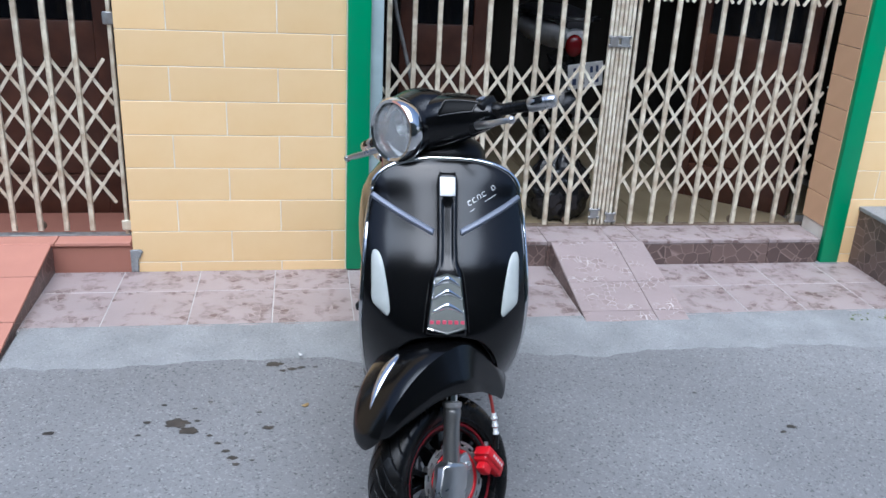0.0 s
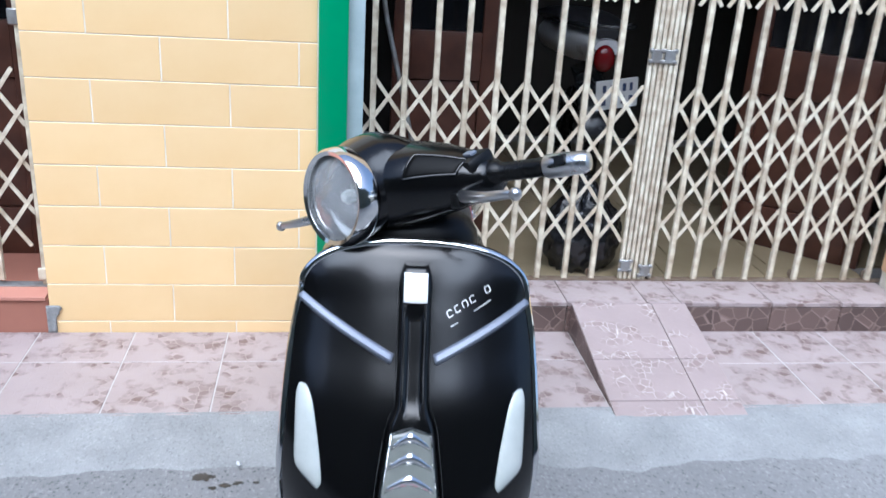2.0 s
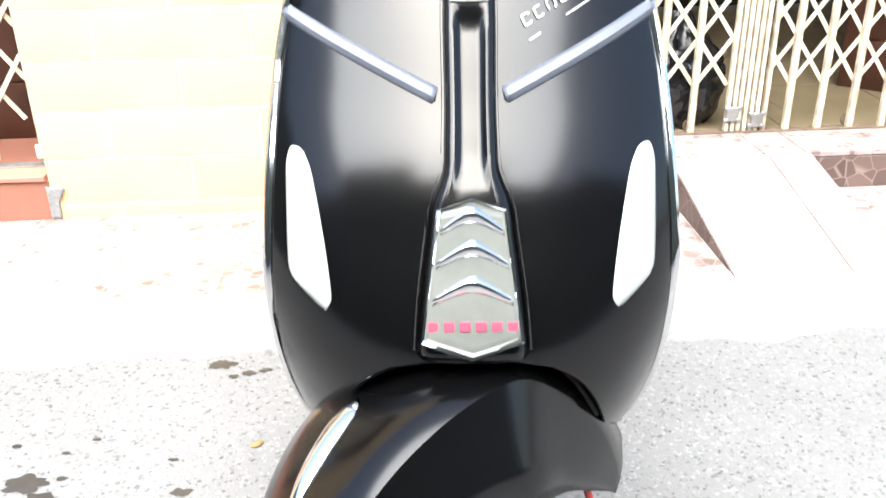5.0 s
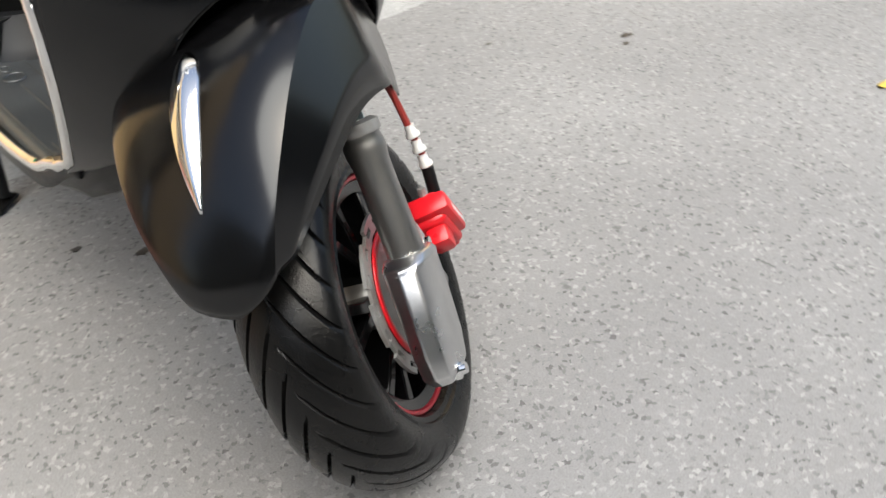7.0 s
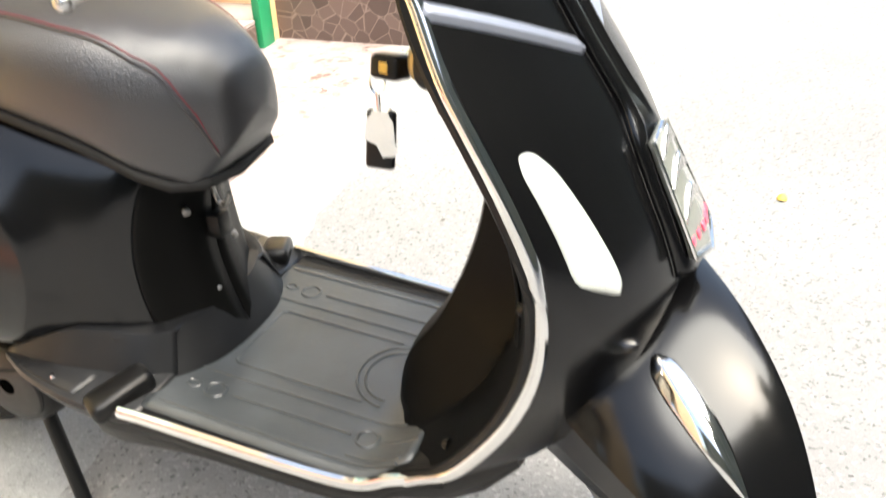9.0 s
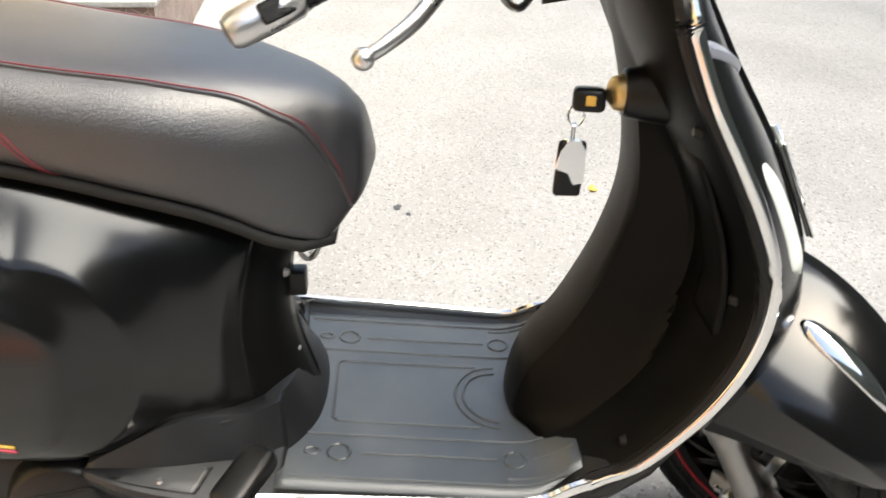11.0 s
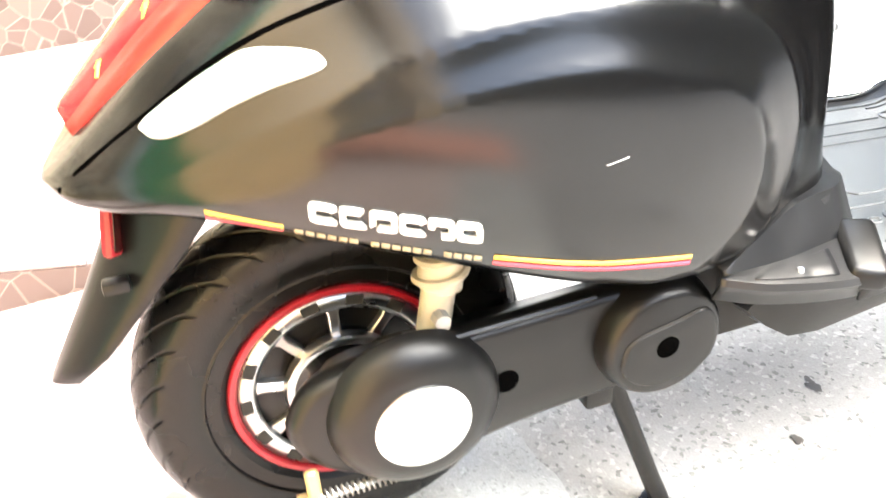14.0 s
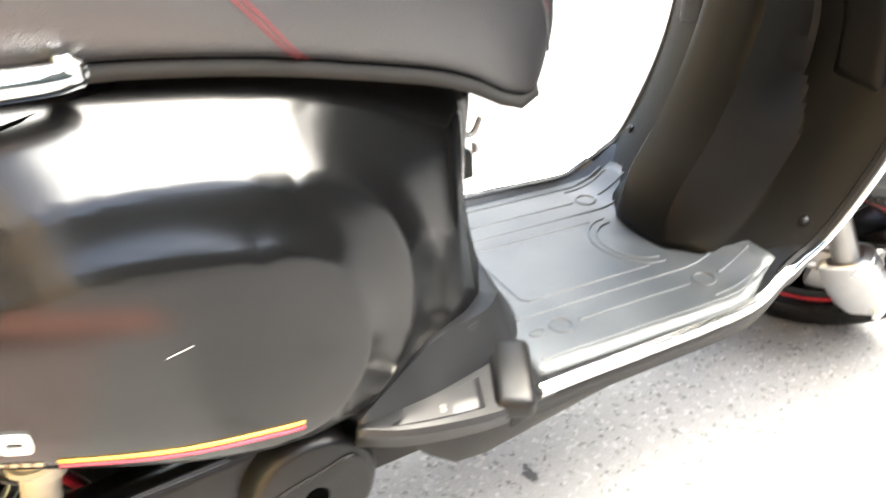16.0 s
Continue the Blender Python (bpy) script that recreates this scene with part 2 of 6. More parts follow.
DARK_ALU = material("dark_aluminium", (0.30, 0.295, 0.285), 0.32, 0.9, second=(0.24, 0.235, 0.225), scale=25, bump=0.05)
RED_PAINT = material("red_paint", (0.58, 0.008, 0.016), 0.32, second=(0.48, 0.007, 0.014), scale=15)
RIM_RED = material("rim_red", (0.27, 0.008, 0.018), 0.4, second=(0.21, 0.007, 0.015), scale=15)
PINK_TRIM = material("pink_red_trim", (0.58, 0.07, 0.12), 0.4)
YELLOW_TRIM = material("yellow_trim", (0.70, 0.42, 0.08), 0.4)
SILVER_TRIM = material("silver_trim", (0.72, 0.72, 0.70), 0.35, 0.3)
WHITE_LENS = material("white_lens", (0.47, 0.495, 0.47), 0.16, second=(0.36, 0.385, 0.36), scale=25, bump=0.25, bump_scale=260)
STRIP_GREY = material("blue_grey_strip", (0.20, 0.22, 0.27), 0.38, 0.3)
RED_LENS = material("red_lens", (0.40, 0.008, 0.014), 0.14, second=(0.30, 0.006, 0.010), scale=20, coat=0.1)
ORANGE_LENS = material("orange_lens", (0.55, 0.028, 0.022), 0.18)
YELLOW_CHIP = material("yellow_chip", (0.75, 0.62, 0.06), 0.4)
BAG = material("black_bag", (0.010, 0.010, 0.011), 0.22, bump=0.4, bump_scale=35)
DARK_PANE = material("dark_pane", (0.004, 0.004, 0.005), 0.08, spec=0.5)
FROST = glass("fluted_glass", (0.88, 0.90, 0.91), 0.10)
FROST.node_tree.nodes["Principled BSDF"].inputs["Transmission Weight"].default_value = 0.86
LAMP_BOWL = material("lamp_bowl", (0.88, 0.89, 0.90), 0.25, 0.15, second=(0.62, 0.63, 0.64), scale=30, bump=0.25, bump_scale=90)
SMOKE_RED = material("smoked_red", (0.03, 0.004, 0.005), 0.12)
SMOKE = material("smoked_lens", (0.15, 0.16, 0.145), 0.08, second=(0.20, 0.205, 0.185), scale=30, coat=0.8)
REFLECTOR = material("reflector", (0.90, 0.90, 0.89), 0.3, 0.15, second=(0.70, 0.70, 0.70), scale=40, amount=0.8, bump=0.4, bump_scale=120)
GOLD = material("brass", (0.55, 0.40, 0.19), 0.35, 0.7)
RED_THREAD = material("red_thread", (0.14, 0.012, 0.02), 0.6)
# near-black without gloss: the shade inside holes and gaps put into a colour
GAP_SHADE = material("gap_shade", (0.001, 0.001, 0.001), 0.9, spec=0.0)
CABLE_RED = material("red_hose", (0.25, 0.03, 0.025), 0.4)
SHOCK_CREAM = material("cream_spring", (0.40, 0.37, 0.29), 0.4, second=(0.26, 0.23, 0.18), scale=30)
OIL = material("oil_stain", (0.035, 0.032, 0.030), 0.45, second=(0.07, 0.065, 0.06), scale=25, bump=0.2)
LEAF_YELLOW = material("yellow_leaf", (0.70, 0.50, 0.08), 0.6)
LEAF_DRY = material("dry_leaf", (0.35, 0.24, 0.10), 0.7)
WHITE_PLATE = material("white_plate", (0.65, 0.66, 0.66), 0.4)
DARK_BLUE = material("dark_blue_marks", (0.03, 0.05, 0.12), 0.5)
DARK_SCOOTER = material("dark_scooter_paint", (0.02, 0.021, 0.023), 0.25)
MOSS = material("moss", (0.10, 0.14, 0.04), 0.9, second=(0.16, 0.15, 0.10), scale=20)


# ---- mesh helpers ----
def finish(name, bm, mat, smooth=True, angle=0.7):
    bmesh.ops.remove_doubles(bm, verts=bm.verts, dist=1e-5)
    bmesh.ops.recalc_face_normals(bm, faces=bm.faces)
    me = bpy.data.meshes.new(name)
    for f in bm.faces:
        f.smooth = smooth
    if smooth:
        for e in bm.edges:
            if len(e.link_faces) == 2 and e.calc_face_angle(0) > angle:
                e.smooth = False
    bm.to_mesh(me)
    bm.free()
    me.materials.append(mat)
    return me


BUILT = {}


def thing(name, label, category, base=(0, 0, 0), group="", kind="", m=None, built=None):
    """A thing's empty at its base. Its parts are given in the coordinates in which built is that base."""
    ob = new(name)
    ob.empty_display_size = 0.1
    ob.matrix_world = m if m is not None else Matrix.Translation(base)
    BUILT[ob.name] = Vector(built if built is not None else base)
    return tagged(ob, label, category, group, kind)


def part(name, bm, mat, parent, label="", smooth=True, angle=0.7, thick=0.0, bevel=0.0, kind=""):
    """One mesh, given in the coordinates of the whole thing, under a thing or a part."""
    top = parent
    while top.parent:
        top = top.parent
    bm.transform(Matrix.Translation(-BUILT.get(top.name, Vector((0, 0, 0)))))
    ob = new(name, finish(name, bm, mat, smooth, angle))
    ob.parent = parent
    if thick:
        s = ob.modifiers.new("thickness", "SOLIDIFY")
        s.thickness, s.offset = thick, 0.0
    if bevel:
        v = ob.modifiers.new("edges", "BEVEL")
        v.width, v.segments, v.limit_method = bevel, 2, "ANGLE"
    return tagged(ob, label, kind=kind)


def single(name, bm, mat, label, category, group="", kind="", m=None, smooth=True, bevel=0.0, thick=0.0):
    ob = new(name, finish(name, bm, mat, smooth))
    if m is not None:
        ob.matrix_world = m
    if thick:
        s = ob.modifiers.new("thickness", "SOLIDIFY")
        s.thickness, s.offset = thick, 0.0
    if bevel:
        v = ob.modifiers.new("edges", "BEVEL")
        v.width, v.segments, v.limit_method = bevel, 2, "ANGLE"
    return tagged(ob, label, category, group, kind)


def box(x0, x1, y0, y1, z0, z1, bm=None, m=None):
    bm = bm or bmesh.new()
    r = bmesh.ops.create_cube(bm, size=1)["verts"]
    bmesh.ops.transform(bm, verts=r, matrix=(m or Matrix()) @ Matrix.Translation(((x0 + x1) / 2, (y0 + y1) / 2, (z0 + z1) / 2)) @ Matrix.Diagonal((x1 - x0, y1 - y0, z1 - z0, 1)))
    return bm


def soft_box(x0, x1, y0, y1, z0, z1, r=0.004, seg=2, bm=None, m=None):
    own = box(x0, x1, y0, y1, z0, z1)
    bmesh.ops.bevel(own, geom=own.edges[:], offset=r, segments=seg, affect="EDGES", profile=0.5)
    if m:
        own.transform(m)
    if bm is None:
        return own
    me = bpy.data.meshes.new("tmp")
    own.to_mesh(me)
    own.free()
    bm.from_mesh(me)
    bpy.data.meshes.remove(me)
    return bm


def loft(rings, closed=True, caps=True, bm=None):
    bm = bm or bmesh.new()
    vs = [[bm.verts.new(p) for p in r] for r in rings]
    n = len(vs[0])
    for a, b in zip(vs, vs[1:]):
        for i in range(n if closed else n - 1):
            j = (i + 1) % n
            try:
                bm.faces.new((a[i], a[j], b[j], b[i]))
            except ValueError:
                pass
    if caps and closed:
        for r in (vs[0], vs[-1]):
            try:
                bm.faces.new(r)
            except ValueError:
                pass
    return bm


def grid(f, nu, nv, bm=None):
    """A sheet of points f(u, v), u and v from 0 to 1."""
    return loft([[f(i / nu, j / nv) for j in range(nv + 1)] for i in range(nu + 1)], False, False, bm)


def spline(pts, n):
    """A smooth curve through the points, n pieces a span."""
    p = [Vector(q) for q in pts]
    p = [p[0] * 2 - p[1]] + p + [p[-1] * 2 - p[-2]]
    out = []
    for i in range(1, len(p) - 2):
        for k in range(n):
            t = k / n
            out.append(0.5 * (2 * p[i] + (p[i + 1] - p[i - 1]) * t + (2 * p[i - 1] - 5 * p[i] + 4 * p[i + 1] - p[i + 2]) * t * t
                              + (3 * p[i] - p[i - 1] - 3 * p[i + 1] + p[i + 2]) * t ** 3))
    out.append(p[-2])
    return out


def tube(pts, r, n=10, bm=None, flat=1.0, radii=None):
    """A round rod along a line; flat below 1 squeezes it sideways."""
    pts = [Vector(p) for p in pts]
    rings = []
    up = Vector((0.13, 0.2, 1)).normalized()
    for i, p in enumerate(pts):
        d = (pts[min(i + 1, len(pts) - 1)] - pts[max(i - 1, 0)]).normalized()
        side = d.cross(up)
        if side.length < 1e-3:
            side = d.cross(Vector((1, 0, 0)))
        side.normalize()
        top = side.cross(d).normalized()
        k = radii[i] if radii else r
        rings.append([p + side * (math.cos(2 * math.pi * a / n) * k * flat) + top * (math.sin(2 * math.pi * a / n) * k) for a in range(n)])
    return loft(rings, True, True, bm)


def revolve(profile, n=48, m=None, bm=None, shape=None):
    """Turns (radius, along) about the x axis; shape(radius, along, angle) may vary the radius."""
    rings = []
    for i in range(n):
        a = 2 * math.pi * i / n
        ring = []
        for r, h in profile:
            k = shape(r, h, a) if shape else r
            v = Vector((h, math.cos(a) * k, math.sin(a) * k))
            ring.append(m @ v if m else v)
        rings.append(ring)
    rings.append(rings[0])
    return loft(rings, False, False, bm)


def curve_of(table):
    """A smooth function through a table of (place, value)."""
    xs = np.array([p[0] for p in table], float)
    ys = np.array([p[1] for p in table], float)
    order = np.argsort(xs)
    xs, ys = xs[order], ys[order]
    tang = np.gradient(ys, xs)

    def f(x):
        x = min(max(x, xs[0]), xs[-1])
        i = min(max(int(np.searchsorted(xs, x)) - 1, 0), len(xs) - 2)
        h = xs[i + 1] - xs[i]
        t = (x - xs[i]) / h
        return float((2 * t ** 3 - 3 * t * t + 1) * ys[i] + (t ** 3 - 2 * t * t + t) * h * tang[i] + (3 * t * t - 2 * t ** 3) * ys[i + 1] + (t ** 3 - t * t) * h * tang[i + 1])
    return f


def clamp(x, a=0.0, b=1.0):
    return min(max(x, a), b)


def smooth_step(a, b, x):
    t = clamp((x - a) / (b - a))
    return t * t * (3 - 2 * t)


# ---- street and house front ----
# The house front stands at a small angle to the scooter; u runs along it, v into the house.
W = pose(0, 1.985, 0, 0, 0, 4.5)

bm = bmesh.new()
grid(lambda u, v: (-60 + 120 * u, -60 + 62.5 * v - 0.02, 0), 12, 12, bm)
ground = single("ground", bm, ASPHALT, "grey worn asphalt street with pale stone chips", "road", kind="structure", smooth=False)

# uneven concrete fillet between road and pavement
def fillet(u, v):
    x = -1.46 + 5.4 * u
    front = -0.800 + 0.060 * noise.noise((x * 2.3, 0.3, 0)) + 0.030 * noise.noise((x * 9, 2.3, 0)) + 0.012 * noise.noise((x * 31, 4.3, 0))
    y = -0.52 + (front + 0.52) * v
    z = 0.014 * (1 - v) ** 0.8 + 0.004 * noise.noise((x * 14, y * 14, 1)) * (1 - v) * v * 4 + 0.0025 - 0.0035 * v ** 8
    return (x, y, z)
single("concrete_fillet", grid(fillet, 220, 14), CONCRETE, "rough grey cement fillet along the road edge", "kerb", kind="structure", m=W)

single("pavement", box(-1.47, 4.0, -0.54, 0.0, -0.05, 0.0146), GROUT, "pale grout bed of the tiled pavement", "pavement", kind="structure", m=W)

# house wall, with a doorway each side of the yellow panel
wall = thing("wall_front", "house front clad in yellow tiles between two folding gates", "wall", kind="structure", m=W, built=(0, 0, 0))
bm = box(-1.15, -0.18, 0.0022, 0.24, 0, 2.6)
box(1.972, 5.5, 0.0022, 0.19, 0, 2.6, bm)
box(2.06, 5.5, 0.19, 0.24, 0, 2.6, bm)
part("wall_core", bm, WALL_GROUT, wall, smooth=False)
# unseen wall above and left of the gates, ochre to tint reflections brown
bm = box(-6, 5.5, 0.012, 0.24, 2.6, 3.9)
box(-6, -2.9, 0.012, 0.24, 0, 2.6, bm)
part("wall_plaster", bm, UNSEEN_OCHRE, wall, "unseen ochre wall over and beside the gates, tinting reflections brown", smooth=False)
part("reveal_plaster", box(-0.178, -0.125, 0.008, 0.30, 0.13, 2.6), PALE_PLASTER, wall, "pale blue worn plaster reveal", smooth=False)

for u0, u1, lab in ((-0.268, -0.176, "green painted post with scuffs beside the folding gate"), (1.967, 2.058, "green painted post at the end of the step")):
    bm = soft_box(u0, u1, -0.022, 0.011, 0.022, 2.6, 0.004)
    single("door_post", bm, GREEN_PAINT, lab, "post", group="green posts", m=W, bevel=0)
single("post_foot", soft_box(1.955, 2.062, -0.024, 0.0, 0.01, 0.0215, 0.002), CONCRETE, "grey cement foot under the green post", "footing", kind="structure", m=W)

# step under the gate
step = thing("step", "low doorstep with brown broken-stone tiles", "step", kind="structure", m=W, built=(0, 0, 0))
part("step_core", box(-0.17, 1.96, 0.008, 0.40, 0, 0.118), GROUT, step, smooth=False)

# small ramp for wheels, against the step
ramp = thing("wheel_ramp", "short tiled wheel ramp leaning on the doorstep", "ramp", kind="structure", m=W, built=(0, 0, 0))
U0, U1, VF = 0.645, 1.078, -0.575
bm = bmesh.new()
v = [bm.verts.new(p) for p in ((U0, 0.005, 0), (U1, 0.005, 0), (U1, VF, 0), (U0, VF, 0), (U0, 0.005, 0.122), (U1, 0.005, 0.122), (U1, VF, 0.004), (U0, VF, 0.004))]
for f in ((0, 1, 2, 3), (4, 5, 6, 7), (0, 1, 5, 4), (2, 3, 7, 6), (0, 3, 7, 4), (1, 2, 6, 5)):
    bm.faces.new([v[i] for i in f])
part("ramp_core", bm, RISER_TILE, ramp, "brown broken-stone tiled cheek", smooth=False)

# stone block at the far end
block = thing("stone_block", "low side wall in dark broken-stone tiles", "wall", kind="structure", m=W, built=(0, 0, 0))
part("block_core", box(2.13, 3.3, -0.56, 0.0, 0, 0.276), RISER_TILE, block, smooth=False)
part("coping", soft_box(2.122, 3.31, -0.57, 0.0, 0.277, 0.297, 0.003), CONCRETE, block, "rough grey cement top")

# left doorway: red step and ramp
lstep = thing("red_step", "red tiled step with a red-brown painted front", "step", kind="structure", m=W, built=(0, 0, 0))
part("step_core", box(-2.9, -1.157, 0.004, 0.5, 0, 0.132), BROWN_PLASTER, lstep, smooth=False)
bm = bmesh.new()
v = [bm.verts.new(p) for p in ((-2.16, 0.0, 0), (-1.47, 0.0, 0), (-1.47, -0.80, 0), (-2.16, -0.80, 0), (-2.16, 0.0, 0.134), (-1.47, 0.0, 0.134), (-1.47, -0.80, 0.002), (-2.16, -0.80, 0.002))]
for f in ((0, 1, 2, 3), (4, 5, 6, 7), (0, 1, 5, 4), (2, 3, 7, 6), (0, 3, 7, 4), (1, 2, 6, 5)):
    bm.faces.new([v[i] for i in f])
lramp = thing("red_ramp", "red tiled ramp sloping down to the road", "ramp", kind="structure", m=W, built=(0, 0, 0))
part("ramp_core", bm, RISER_TILE, lramp, smooth=False)
bm = grid(lambda a, b: (-1.163 + (0.028 + 0.016 * smooth_step(0.45, 0.8, b)) * a + 0.014 * a * noise.noise((b * 6, a, 5)), -0.005 + 0.004 * math.sin(3.1 * a), 0.015 + 0.10 * b), 6, 10)
single("cement_patch", bm, CONCRETE, "grey cement patch on the wall corner", "patch", kind="structure", m=W, thick=0.006)

# rooms behind the gates; near-black walls stand in for their lack of light
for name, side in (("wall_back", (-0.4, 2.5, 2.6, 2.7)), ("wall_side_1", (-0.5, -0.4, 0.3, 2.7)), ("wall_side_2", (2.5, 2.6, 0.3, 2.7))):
    single(name, box(*side, 0, 2.7), UNLIT_ROOM, "near-black wall standing in for the unlit front room", "wall", kind="structure", m=W, smooth=False)
single("ceiling", box(-6, 5.5, 0.24, 3.5, 2.62, 2.7), UNLIT_ROOM, "near-black unseen ceiling closing off the unlit front rooms", "ceiling", kind="structure", m=W, smooth=False)
floor_in = thing("floor_inside", "cream tiled floor inside the gate", "floor", kind="structure", m=W, built=(0, 0, 0))
part("floor_bed", box(-0.4, 2.5, 0.40, 2.598, 0, 0.112), GROUT, floor_in, smooth=False)
# near-black wall, coloured as the shade behind the left gate
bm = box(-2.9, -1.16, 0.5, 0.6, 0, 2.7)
single("wall_left_room", bm, UNLIT_ROOM, "near-black wall standing in for the unlit room behind the left gate", "wall", kind="structure", m=W, smooth=False)


def panel_door(m, w, h, label):
    d = thing("wooden_door", label, "door", m=m, built=(0, 0, 0))
    for x0, x1, z0, z1 in ((0, 0.07, 0, h), (w - 0.07, w, 0, h), (0.07, w - 0.07, 0, 0.18), (0.07, w - 0.07, h - 0.1, h), (0.07, w - 0.07, 0.66, 0.855)):
        part("frame_rail", soft_box(x0, x1, 0, 0.04, z0, z1, 0.004), WOOD, d)
    part("door_panel", soft_box(0.072, w - 0.072, 0.012, 0.028, 0.182, 0.658, 0.006), WOOD, d)
    part("door_glass", soft_box(0.072, w - 0.072, 0.016, 0.022, 0.857, h - 0.102, 0.001, 1), DARK_PANE, d, "dark glass pane")
    return d


panel_door(W @ pose(0.02, 0.75, 0.122, 0, 0, 0), 0.43, 2.1, "dark red-brown wooden door with a glass pane inside")
single("broom_stick", tube([(-0.075, 0.42, 1.30), (-0.03, 0.41, 1.05), (0.045, 0.395, 0.75), (0.19, 0.36, 0.125)], 0.009, 10), STEEL, "grey metal stick leaning inside the gate", "stick", m=W)
panel_door(W @ pose(1.533, 0.767, 0.122, 0, 0, -43), 0.60, 2.1, "dark brown panelled wooden door standing open behind the gate")
panel_door(W @ pose(-2.05, 0.42, 0.133, 0, 0, 0), 0.80, 2.0, "dark wooden door behind the left gate")

# unseen walls across and down the lane, added to block sky and darken reflections
bm = bmesh.new()
for x0, x1, top in ((-14, -6.2, 5.0), (-6.2, -2.1, 6.6), (-2.1, -0.3, 5.6), (-0.3, 1.3, 6.8), (1.3, 5.0, 5.2), (5.0, 14, 6.0)):
    box(x0, x1 - 0.004, -5.5, -5.3 - 0.03 * (top % 1), 0, top, bm)
box(-8.2, -8.0, -5.3, 1.3, 0, 4.2, bm)
single("wall_opposite", bm, UNSEEN_FACADE, "plain dark unseen house fronts across and down the lane, shaping reflections", "wall", kind="structure", smooth=False)


# ---- folding gates ----
def folding_gate(us, v0, z0, label, u_start, u_end):
    g = thing("folding_gate", label, "gate", group="folding gates", m=W @ pose(0, v0, 0), built=(0, 0, 0))
    n = 0
    for u in us:
        # folded channel: a web with two lips
        bm = soft_box(u - 0.0098, u + 0.0098, -0.005, -0.001, z0, 2.2, 0.001, 1)
        for e in (-1, 1):
            soft_box(u + e * 0.0083 - 0.0017, u + e * 0.0083 + 0.0017, -0.0085, 0.008, z0, 2.2, 0.001, 1, bm)
        part("bar", bm, IVORY_PAINT, g)
        if n % 3 == 2:
            part("roller", revolve([(0.006, -0.005), (0.018, -0.006), (0.020, 0.0), (0.018, 0.006), (0.006, 0.005), (0.006, -0.005)], 16, Matrix.Translation((u, 0.018, z0 + 0.018)) @ pose(0, 0, 0, 0, 0, 90)), RUST, g, "rusty gate roller")
        n += 1
    pitch = us[1] - us[0]
    lo, hi = u_start, u_end
    for base, high, steps in ((0.284, 0.600, 4.0), (1.17, 0.675, 4.4)):
        top, run = base + high, steps * pitch
        start = us[0] - 5 * pitch
        k = 0
        while start + k * pitch < hi:
            for sgn in (1, -1):
                uc = us[0] + (k - 5) * pitch
                ua, ub = uc, uc + run
                za, zb = (top, base) if sgn > 0 else (base, top)
                if sgn < 0:
                    ua, ub = uc - run + 4 * pitch, uc + 4 * pitch
                # clip to the leaf
                if ub < lo or ua > hi:
                    continue
                t0, t1 = clamp((lo - ua) / (ub - ua)), clamp((hi - ua) / (ub - ua))
                if t1 - t0 < 0.12:
                    continue
                p = Vector((ua + (ub - ua) * t0, 0.0125 + 0.0025 * sgn, za + (zb - za) * t0))
                q = Vector((ua + (ub - ua) * t1, 0.0125 + 0.0025 * sgn, za + (zb - za) * t1))
                d = (q - p).normalized()
                s = Vector((0, 1, 0)).cross(d)
                bm = bmesh.new()
                rings = [[c + s * a + Vector((0, b, 0)) for a, b in ((-0.0066, -0.0018), (0.0066, -0.0018), (0.0066, 0.0018), (-0.0066, 0.0018))] for c in (p, q)]
                part("lattice_strip", loft(rings, True, True, bm), LATTICE_PAINT, g, smooth=False)
            k += 1
    bm = bmesh.new()
    for u in us:
        for base in (0.284, 1.256):
            for z in (base + 0.45, base + 0.30, base + 0.15):
                bmesh.ops.create_uvsphere(bm, u_segments=6, v_segments=4, radius=0.0048, matrix=Matrix.Translation((u, -0.006, z)) @ Matrix.Diagonal((1, 0.6, 1, 1)))
            bmesh.ops.create_uvsphere(bm, u_segments=6, v_segments=4, radius=0.0048, matrix=Matrix.Translation((u + pitch / 2, 0.0075, base + 0.525)) @ Matrix.Diagonal((1, 0.6, 1, 1)))
    part("rivets", bm, LATTICE_PAINT, g, kind="stuff")
    return g


main_us = [-0.083 + 0.1076 * i for i in range(9)]
gate = folding_gate(main_us, 0.215, 0.138, "ivory painted folding steel gate with rust spots, drawn shut", -0.125, 0.885)
for i in range(6):
    u = 0.892 + 0.019 * i
    part("closing_bar", soft_box(u - 0.0075, u + 0.0075, -0.008, 0.008, 0.138, 2.2, 0.002, 1), IVORY_PAINT, gate)
for u, z in ((0.908, 0.993), (0.958, 0.993), (0.905, 0.195), (0.985, 0.175)):
    bm = soft_box(u - 0.020, u + 0.020, -0.016, -0.009, z - 0.024, z + 0.024, 0.003, 1)
    for a, b in ((-0.02, 0.02), (0.02, 0.02), (-0.02, -0.018), (0.02, -0.018)):
        soft_box(u + a - 0.008, u + a + 0.008, -0.018, -0.008, z + b - 0.007, z + b + 0.007, 0.003, 1, bm)
    part("clasp", bm, STEEL, gate, "grey steel clasp with four ears")
right_us = [1.088 + 0.1052 * i for i in range(9)]
gate2 = folding_gate(right_us, 0.216, 0.138, "ivory painted folding steel gate leaf beside its twin", 1.008, 1.965)
part("edge_bar", soft_box(1.005, 1.02, -0.008, 0.008, 0.138, 2.2, 0.002, 1), IVORY_PAINT, gate2)
left_us = [-2.36 + 0.1033 * i for i in range(11)]
gate3 = folding_gate(left_us, 0.10, 0.165, "ivory painted folding gate over the red step", -2.42, -1.20)
